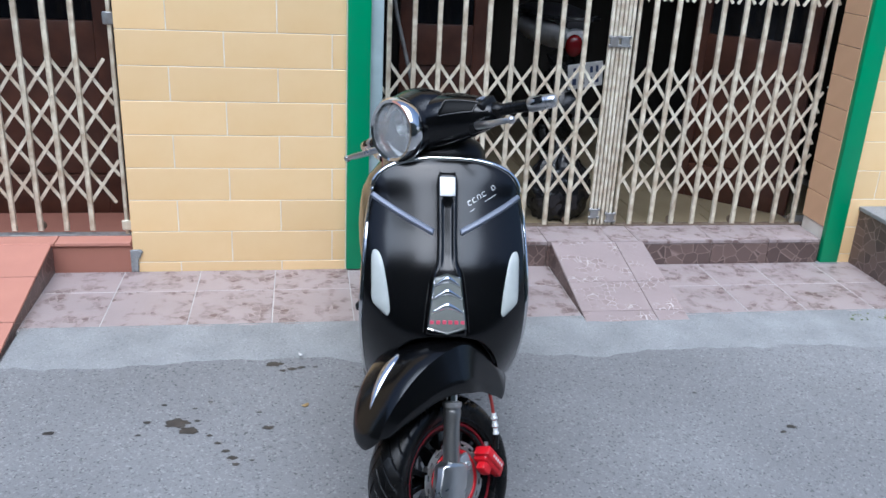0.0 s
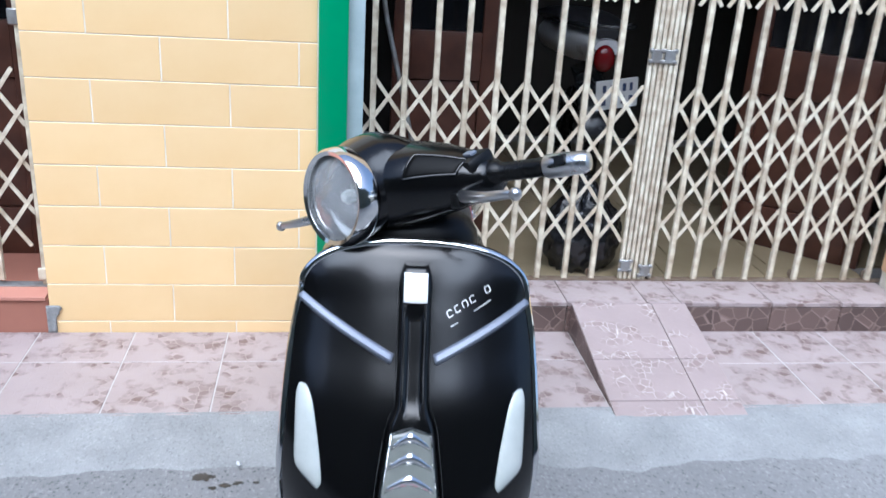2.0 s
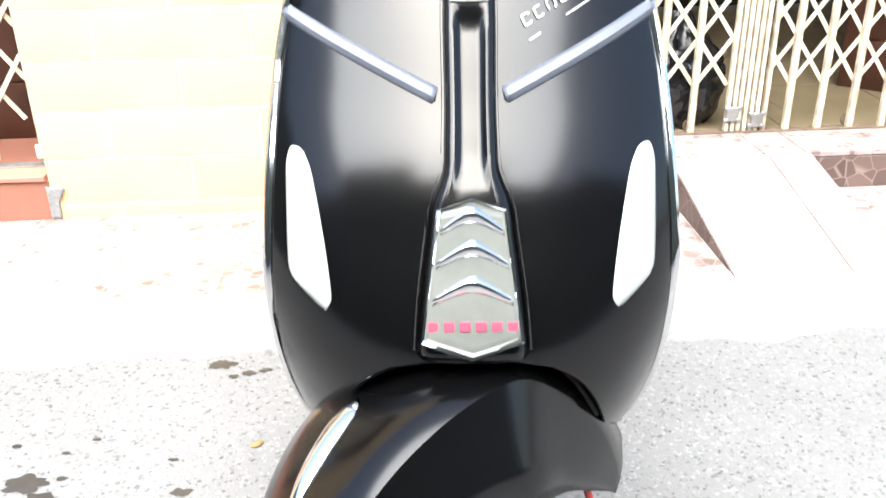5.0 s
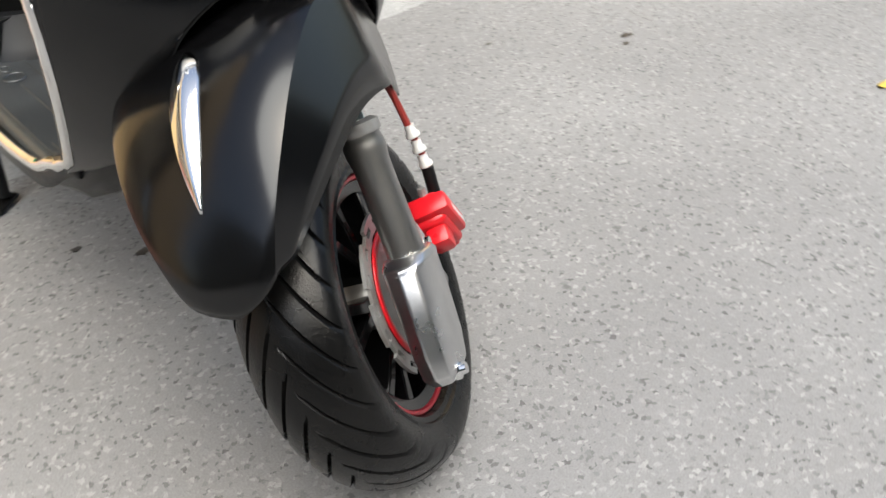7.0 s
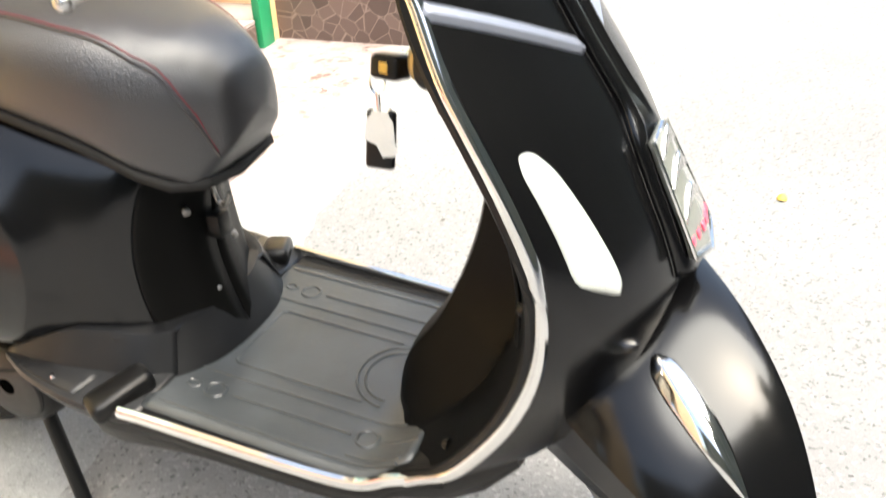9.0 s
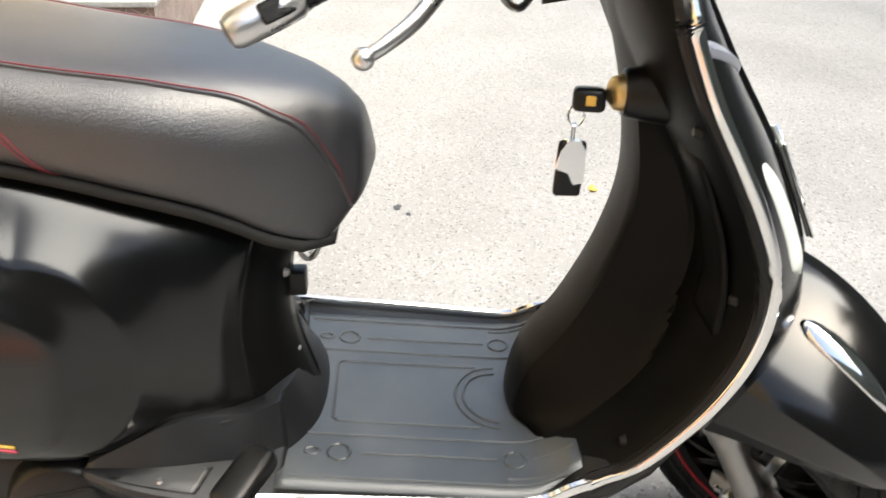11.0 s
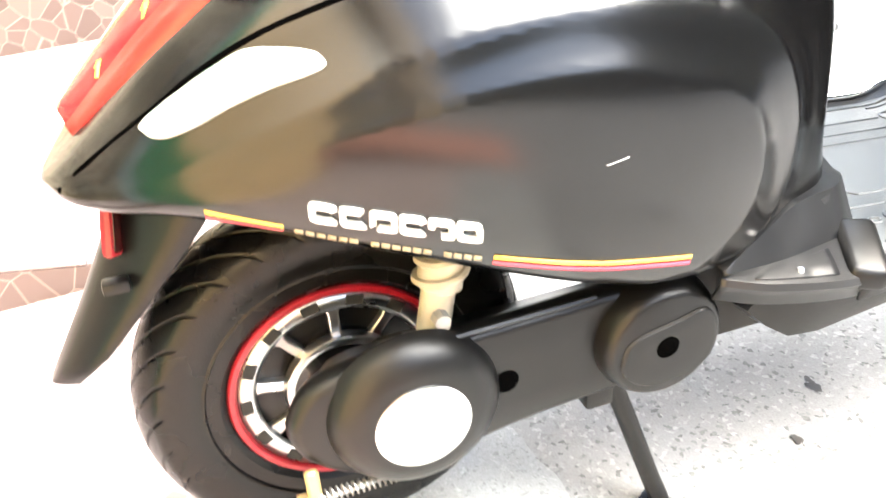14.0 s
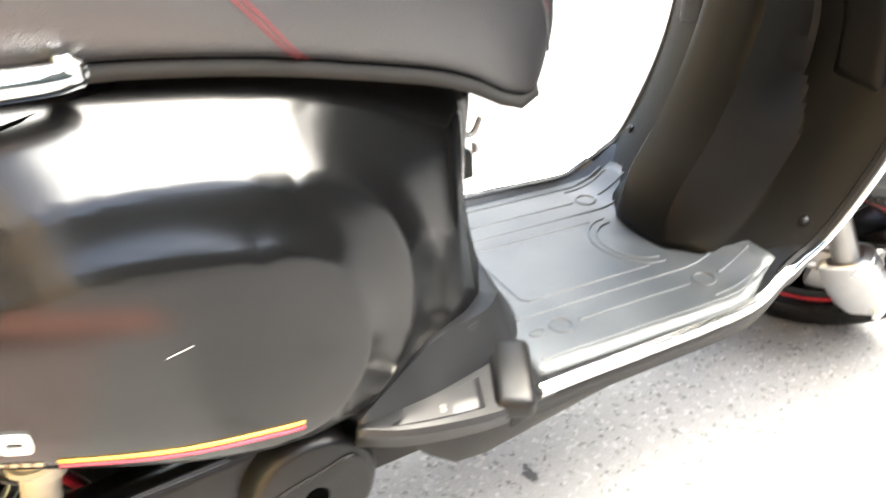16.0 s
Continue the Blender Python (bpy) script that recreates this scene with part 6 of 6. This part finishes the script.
case = part("drive_case", loft(rows, True, True), BLACK_PLASTIC, scooter, "matt black drive case beside the rear wheel", angle=0.8)
DM = Matrix.Translation((0, 1.376, 0.271))
part("case_dome", revolve([(0.088, -0.142), (0.085, -0.152), (0.078, -0.162), (0.066, -0.170), (0.054, -0.1735), (0.0, -0.1735)], 56, DM), BLACK_PLASTIC, case, "domed case cover")
part("polished_cap", revolve([(0.0, -0.1762), (0.044, -0.1762), (0.0475, -0.1745), (0.0475, -0.173)], 56, DM), MIRROR, case, "polished round metal cap")
BM_ = Matrix.Translation((0, 1.116, 0.282))
part("front_boss", revolve([(0.070, -0.140), (0.068, -0.154), (0.065, -0.164), (0.0615, -0.1695), (0.057, -0.1722), (0.0, -0.1725)], 48, BM_), BLACK_PLASTIC, case, "round front boss")
FACE = spline([(0, 1.116 + y, 0.282 + z) for y, z in ((0.052, -0.010), (0.047, 0.010), (0.034, 0.020), (0.013, 0.025), (-0.013, 0.030), (-0.034, 0.036), (-0.046, 0.030), (-0.055, 0.008), (-0.054, -0.016), (-0.044, -0.033), (-0.028, -0.042), (-0.008, -0.045), (0.013, -0.045), (0.031, -0.040), (0.046, -0.027), (0.052, -0.010))], 4)[:-1]
hub = Vector((0, 1.116, 0.278))
rows = [[Vector((x, 0, 0)) + hub.lerp(p, q) for p in FACE] for x, q in ((-0.170, 1.0), (-0.1745, 1.0), (-0.1757, 0.975), (-0.1760, 0.94), (-0.1760, 0.5), (-0.1760, 0.02))]
face = part("boss_face", loft(rows, True, True), BLACK_PLASTIC, case, "flat rounded plate on the boss", angle=0.6)
part("plate_joint", tube([p + Vector((-0.1732, 0, 0)) for p in FACE + FACE[:1]], 0.0014, 6), DARK_LINER, face)
# flat black discs on the case stand in for the shade in its bolt holes
part("bolt_hole", revolve([(0.0, -0.1772), (0.011, -0.1772), (0.013, -0.1762)], 20, Matrix.Translation((0, 1.118, 0.283))), GAP_SHADE, case)
part("bolt_hole", revolve([(0.0, -0.1480), (0.012, -0.1480), (0.014, -0.1455)], 20, Matrix.Translation((0, 1.281, 0.271))), GAP_SHADE, case)
part("case_ridge", tube([(-0.1465, 1.335 - 0.15 * k / 8, 0.342 + 0.003 * k / 8) for k in range(9)], 0.003, 6), GREY_PLASTIC, case)
part("arm_pivot", soft_box(-0.12, 0.12, 1.02, 1.12, 0.262, 0.328, 0.012, 2), DARK_LINER, scooter, "black swing arm pivot")
part("frame_bracket", soft_box(-0.112, 0.112, 0.945, 1.048, 0.214, 0.335, 0.008, 2), DARK_LINER, scooter, "black frame bracket under the floor")
part("swing_block", soft_box(-0.088, -0.052, 1.06, 1.40, 0.235, 0.300, 0.015, 2), DARK_LINER, scooter)
part("swing_block", soft_box(0.052, 0.088, 1.25, 1.47, 0.225, 0.275, 0.015, 2), DARK_LINER, scooter)
# shock absorber
for sg in (-1, 1):
    a, b = Vector((sg * 0.118, 1.345, 0.330)), Vector((sg * 0.100, 1.300, 0.52))
    sh = part("shock", tube([a.lerp(b, t) for t in (0, 0.02, 0.25, 0.27, 0.42)], 0.016, 16, radii=[0.013, 0.0165, 0.0165, 0.022, 0.022]), SHOCK_CREAM, scooter, "cream rear shock absorber")
    coil = []
    for k in range(145):
        t = 0.30 + 0.70 * k / 144
        an = 2 * math.pi * 7 * k / 144
        coil.append(a.lerp(b, t) + Vector((math.cos(an) * 0.024, math.sin(an) * 0.024, 0)))
    part("spring", tube(coil, 0.0042, 6), SHOCK_CREAM, sh, "cream coil spring")
    part("shock_bolt", revolve([(0, sg * 0.012), (0.008, sg * 0.012), (0.009, 0.0)], 8, Matrix.Translation(a + Vector((sg * 0.012, -0.005, 0.028)))), STEEL, sh)
# white patch coloured as the bright ground that shows through a gap here
part("plate_mark", soft_box(-0.128, -0.124, 1.222, 1.252, 0.384, 0.404, 0.001, 1), SILVER_TRIM, scooter, "small white patch standing in for bright ground seen through a gap")
# brake rod with return spring
part("brake_rod", tube([(-0.150, 1.530, 0.196), (-0.150, 1.47, 0.193), (-0.146, 1.36, 0.198)], 0.003, 8), STEEL, scooter, "thin steel brake rod")
part("rod_nut", revolve([(0.0, -0.012), (0.010, -0.012), (0.010, 0.012), (0.0, 0.012)], 10, Matrix.Translation((-0.150, 1.490, 0.194)) @ pose(0, 0, 0, 0, 0, 90)), GOLD, scooter, "brass adjusting nut")
part("rod_arm", soft_box(-0.156, -0.146, 1.478, 1.492, 0.190, 0.235, 0.003, 1), GOLD, scooter)
coil = [(-0.149 + 0.006 * math.cos(0.9 * k), 1.475 - 0.0008 * k, 0.194 + 0.006 * math.sin(0.9 * k)) for k in range(110)]
part("return_spring", tube(coil, 0.0013, 5), STEEL, scooter, "fine return spring")
# side stand
pts = [(-0.105, 1.150, 0.222), (-0.115, 1.140, 0.190), (-0.135, 1.100, 0.060), (-0.143, 1.086, 0.018)]
stand = part("side_stand", tube(spline(pts, 4), 0.0115, 10), BLACK_PLASTIC, scooter, "black steel side stand, folded out")
part("stand_foot", soft_box(-0.030, 0.030, -0.016, 0.016, -0.004, 0.005, 0.004, 2, m=Matrix.Translation((-0.150, 1.085, 0.010)) @ pose(0, 0, 0, 4, -6, 35)), BLACK_PLASTIC, stand, "worn black foot plate")
part("stand_bracket", soft_box(-0.018, 0.010, -0.018, 0.016, -0.026, 0.02, 0.005, 2, m=Matrix.Translation((-0.112, 1.166, 0.206))), BLACK_PLASTIC, stand)


# ---- inside the gate, and small things ----
bm = bmesh.new()
bmesh.ops.create_icosphere(bm, subdivisions=5, radius=1)
for v in bm.verts:
    c = v.co
    ridge_n = abs(noise.noise(c * 2.6 + Vector((3, 1, 7)))) + 0.5 * abs(noise.noise(c * 6 + Vector((1, 5, 2))))
    k = 1.0 - 0.22 * ridge_n
    top = smooth_step(0.35, 1.0, c.z)
    v.co = Vector((c.x * 0.165 * k * (1 - 0.55 * top), c.y * 0.12 * k * (1 - 0.5 * top), max(c.z, -0.72) * 0.20 * k + 0.145 + 0.05 * top))
bag = single("rubbish_bag", bm, BAG, "crumpled black plastic bag on the floor inside", "bag", m=W @ pose(0.765, 0.36, 0.122))

mb = thing("motorbike", "parked motorbike with a white tail and red lamp inside", "motorbike", m=W @ pose(0.98, 0.95, 0.12), built=(0, 0, 0))
part("tyre", revolve([(0.19, -0.03), (0.235, -0.045), (0.27, -0.035), (0.285, 0.0), (0.27, 0.035), (0.235, 0.045), (0.19, 0.03)], 40, Matrix.Translation((0, 0.35, 0.285))), RUBBER, mb)
part("mudguard", loft([[(0.075 * s, 0.02 + 0.30 * t * t, 0.38 + 0.30 * t - 0.03 * abs(s) ** 2) for s in [-1 + k / 4 for k in range(9)]] for t in [k / 8 for k in range(9)]], False, False), DARK_SCOOTER, mb, thick=0.006)
rows = []
for t in [k / 10 for k in range(11)]:
    y, z, w, h = 0.02 + 0.75 * t, 0.79 - 0.03 * t, 0.06 + 0.085 * smooth_step(0, 0.6, t), 0.035 + 0.065 * smooth_step(0, 0.5, t)
    rows.append([(w * math.cos(a), y, z + h * math.sin(a)) for a in [2 * math.pi * k / 20 for k in range(20)]])
part("tail_cover", loft(rows, True, True), material("pale_panel", (0.55, 0.56, 0.57), 0.3), mb, "pale grey tail cover")
rows = []
for t in [k / 10 for k in range(11)]:
    y, z, w = 0.06 + 0.75 * t, 0.845 + 0.03 * math.sin(t * 3), 0.05 + 0.10 * smooth_step(0, 0.4, t)
    rows.append([(w * math.cos(a), y, z + 0.038 * math.sin(a)) for a in [2 * math.pi * k / 20 for k in range(20)]])
part("saddle", loft(rows, True, True), LEATHER, mb, "black saddle")
part("rail", tube(spline([(-0.15, 0.45, 0.85), (-0.14, 0.12, 0.875), (-0.06, 0.0, 0.88), (0.06, 0.0, 0.88), (0.14, 0.12, 0.875), (0.15, 0.45, 0.85)], 6), 0.011, 8), DARK_SCOOTER, mb, "dark grab rail")
bm = bmesh.new()
bmesh.ops.create_uvsphere(bm, u_segments=20, v_segments=12, radius=1, matrix=Matrix.Translation((-0.02, 0.0, 0.745)) @ Matrix.Diagonal((0.048, 0.035, 0.060, 1)))
part("tail_lamp", bm, material("dull_red_lens", (0.13, 0.004, 0.006), 0.2), mb, "dull red tail lamp")
PM = Matrix.Translation((0.05, -0.02, 0.598)) @ pose(0, 0, 0, 14, -9, 0) @ Matrix.Translation((0, 0.028, -0.65))
plate = part("number_plate", soft_box(-0.095, 0.095, -0.030, -0.026, 0.580, 0.720, 0.004, 1, m=PM), WHITE_PLATE, mb, "white plate with dark bars")
for x0, x1, z0, z1 in ((-0.07, -0.045, 0.66, 0.70), (-0.035, -0.01, 0.66, 0.70), (0.02, 0.045, 0.66, 0.70), (0.052, 0.075, 0.66, 0.70), (-0.075, -0.045, 0.60, 0.64), (-0.03, 0.0, 0.60, 0.64), (0.015, 0.04, 0.60, 0.64), (0.05, 0.078, 0.60, 0.64)):
    part("plate_bar", box(x0 + 0.005, x1 - 0.005, -0.0325, -0.0303, z0 + 0.002, z1 - 0.002, m=PM), DARK_BLUE, plate, smooth=False)

# oil and dirt spots, fallen leaves
def blob(x, y, r, seed, z=0.0015, name="oil_stain", mat=OIL, label="dark oil stain on the asphalt", cat="stain", ratio=0.6, kind="stuff"):
    bm = bmesh.new()
    n = 28
    c = bm.verts.new((x, y, z))
    ring = []
    for k in range(n):
        a = 2 * math.pi * k / n
        q = r * (1 + 0.45 * noise.noise((math.cos(a) * 1.7 + seed, math.sin(a) * 1.7, seed)) + 0.3 * noise.noise((math.cos(a) * 5 + seed, math.sin(a) * 5, seed)))
        ring.append(bm.verts.new((x + q * math.cos(a), y + q * ratio * math.sin(a), z)))
    for k in range(n):
        bm.faces.new((c, ring[k], ring[(k + 1) % n]))
    return single(name, bm, mat, label, cat, group="road spots", kind=kind, smooth=False)


SPOTS = ((-0.484, 1.130, 0.026), (-0.425, 1.098, 0.016), (-0.452, 1.085, 0.012), (-0.392, 1.108, 0.013), (-0.345, 1.112, 0.010), (-0.42, 1.19, 0.007),
         (-0.740, 0.757, 0.042), (-0.70, 0.715, 0.030), (-0.80, 0.86, 0.010), (-0.83, 0.76, 0.012), (-0.84, 0.69, 0.009), (-0.70, 0.84, 0.008), (-0.66, 0.88, 0.008), (-0.68, 0.77, 0.010),
         (-0.462, 0.733, 0.017), (-0.50, 0.82, 0.009), (-0.547, 0.576, 0.016), (-0.57, 0.61, 0.012), (-0.60, 0.65, 0.010), (-0.63, 0.69, 0.009), (-0.53, 0.545, 0.012), (-0.49, 0.565, 0.008), (1.197, 0.743, 0.016), (1.158, 0.713, 0.010), (-0.093, 0.862, 0.010), (-0.016, 0.774, 0.013),
         (-0.002, 0.772, 0.008), (-1.1, 0.70, 0.016), (0.95, 0.95, 0.008), (1.55, 0.98, 0.009), (0.12, 0.66, 0.012), (0.2, 0.9, 0.010), (-0.2, 0.98, 0.011))
for i, (x, y, r) in enumerate(SPOTS):
    blob(x, y, r, 1.7 * i + 0.3, 0.0014 + 0.0001 * (i % 5), label="large dark oil stain on the asphalt" if r > 0.025 else "small dark drip on the asphalt")
for i, (x, y, r, mt, lab, z) in enumerate(((1.322, 0.191, 0.020, LEAF_YELLOW, "yellow fallen leaf on the road", 0.003), (-0.36, 0.86, 0.013, LEAF_DRY, "dry brown leaf scrap on the road", 0.003), (1.98, 1.46, 0.018, LEAF_YELLOW, "yellow-green leaf scrap by the pavement", 0.014), (-0.40, 1.17, 0.010, WHITE_PLATE, "white paper scrap on the cement", 0.018))):
    bm = bmesh.new()
    pts = []
    for k in range(14):
        a = 2 * math.pi * k / 14
        q = r * (1 + 0.15 * noise.noise((k, i, 3)))
        pts.append((q * math.cos(a), 0.62 * q * math.sin(a), 0.15 * q * math.cos(2 * a)))
    c = bm.verts.new((0, 0, 0.001))
    vs = [bm.verts.new(p) for p in pts]
    for k in range(14):
        bm.faces.new((c, vs[k], vs[(k + 1) % 14]))
    single("leaf" if i < 3 else "paper_scrap", bm, mt, lab, "leaf" if i < 3 else "litter", m=pose(x, y, z + 0.001, 0, 0, 40 * i), thick=0.001)
moss_bm = bmesh.new()
rng = random.Random(4)
for k in range(60):
    a, b = rng.uniform(1.75, 2.1), rng.uniform(-0.62, -0.53)
    bmesh.ops.create_icosphere(moss_bm, subdivisions=1, radius=rng.uniform(0.003, 0.008), matrix=Matrix.Translation((a, b, 0.014)) @ Matrix.Diagonal((1, 1, 0.4, 1)))
single("moss", moss_bm, MOSS, "thin moss in the pavement joint", "moss", kind="stuff", m=W)

# ---- tiles, piece by piece ----
MESHES = {}


def piece(name, parent, mat, cx, cy, cz, sx, sy, sz, m=None, edge=0.0012):
    key_ = (name, round(sx, 3), round(sy, 3), round(sz, 3), mat.name)
    if key_ not in MESHES:
        bm = soft_box(-sx / 2, sx / 2, -sy / 2, sy / 2, -sz / 2, sz / 2, edge, 1)
        MESHES[key_] = finish(name, bm, mat, False)
    ob = new(name, MESHES[key_])
    ob.parent = parent
    ob.matrix_basis = (m or Matrix()) @ Matrix.Translation((cx, cy, cz))
    return ob


def course(parent, mat, u0, u1, joints, v, z0, z1, name="wall_tile", depth=0.012):
    cuts = [u0] + [j for j in joints if u0 + 0.01 < j < u1 - 0.01] + [u1]
    for a, b in zip(cuts, cuts[1:]):
        piece(name, parent, mat, (a + b) / 2, v, (z0 + z1) / 2, b - a - 0.0042, depth, z1 - z0 - 0.0032, pose(0, 0, 0))


ZR = [0.012, 0.057] + [0.193 + 0.1372 * i for i in range(0, 12)]
for r, (z0, z1) in enumerate(zip(ZR, ZR[1:])):
    off = -0.748 if r % 2 == 1 else -0.962
    joints = [off + 0.4195 * k for k in range(-2, 14)]
    course(wall, WALL_TILE, -1.155, -0.27, joints, 0.0065, z0, z1)
    course(wall, WALL_TILE, 2.060, 3.6, joints, 0.0065, z0, z1)
for z0, z1 in zip(ZR[2:], ZR[3:]):
    piece("reveal_tile", wall, ORANGE_PLASTER, 1.9675, 0.099, (z0 + z1) / 2, 0.009, 0.182, z1 - z0 - 0.003)

pave = bpy.data.objects["pavement"]
LEFT_U = [-1.47, -1.19, -0.88, -0.57, -0.26, 0.05, 0.36, 0.645]
RIGHT_U = [1.078, 1.36, 1.62, 1.93, 2.13]
for joints_u, mid in ((LEFT_U, -0.212), (RIGHT_U, -0.248)):
    for a, b in zip(joints_u, joints_u[1:]):
        for v0, v1 in ((-0.535, mid), (mid, 0.0)):
            piece("pavement_tile", pave, PAVE_TILE, (a + b) / 2, (v0 + v1) / 2, 0.0115, b - a - 0.004, v1 - v0 - 0.004, 0.009)

# doorstep: treads and risers
for a, b in zip([-0.17, 0.30, 0.63, 0.93, 1.06, 1.42, 1.70], [0.30, 0.63, 0.93, 1.06, 1.42, 1.70, 1.96]):
    piece("tread_tile", step, PAVE_TILE, (a + b) / 2, 0.100, 0.1265, b - a - 0.003, 0.205, 0.016)
    piece("riser_tile", step, RISER_TILE, (a + b) / 2, 0.003, 0.066, b - a - 0.003, 0.010, 0.100)
# ramp tiles lie on its slope
slope = math.atan2(0.118, 0.58)
RM = Matrix.Translation((0, VF, 0.006)) @ Matrix.Rotation(slope, 4, "X")
L = 0.592
for a, b in ((U0, 0.945), (0.945, U1)):
    for v0, v1 in ((0.0, 0.072), (0.072, 0.275), (0.275, L)):
        piece("ramp_tile", ramp, RAMP_TILE, (a + b) / 2, (v0 + v1) / 2, 0.004, b - a - 0.0025, v1 - v0 - 0.0025, 0.008, RM)
# red tiles
for a, b in zip([-2.9, -2.53, -2.16, -1.79, -1.46], [-2.53, -2.16, -1.79, -1.46, -1.16]):
    piece("red_tile", lstep, RED_TILE, (a + b) / 2, 0.06, 0.140, b - a - 0.004, 0.13, 0.014)
RM2 = Matrix.Translation((0, -0.80, 0.004)) @ Matrix.Rotation(math.atan2(0.132, 0.80), 4, "X")
for a, b in zip([-2.16, -1.80], [-1.80, -1.468]):
    for v0, v1 in ((0.0, 0.26), (0.26, 0.56), (0.56, 0.81)):
        piece("red_tile", lramp, RED_TILE, (a + b) / 2, (v0 + v1) / 2, 0.005, b - a - 0.005, v1 - v0 - 0.005, 0.009, RM2)
for i in range(7):
    for j in range(5):
        piece("floor_tile", floor_in, CREAM_TILE, -0.2 + 0.4 * i + 0.0, 0.60 + 0.4 * j, 0.1165, 0.396, 0.396, 0.010)
for i in range(5):
    piece("floor_tile", floor_in, CREAM_TILE, 0.045 + 0.424 * i, 0.303, 0.1228, 0.420, 0.190, 0.010)
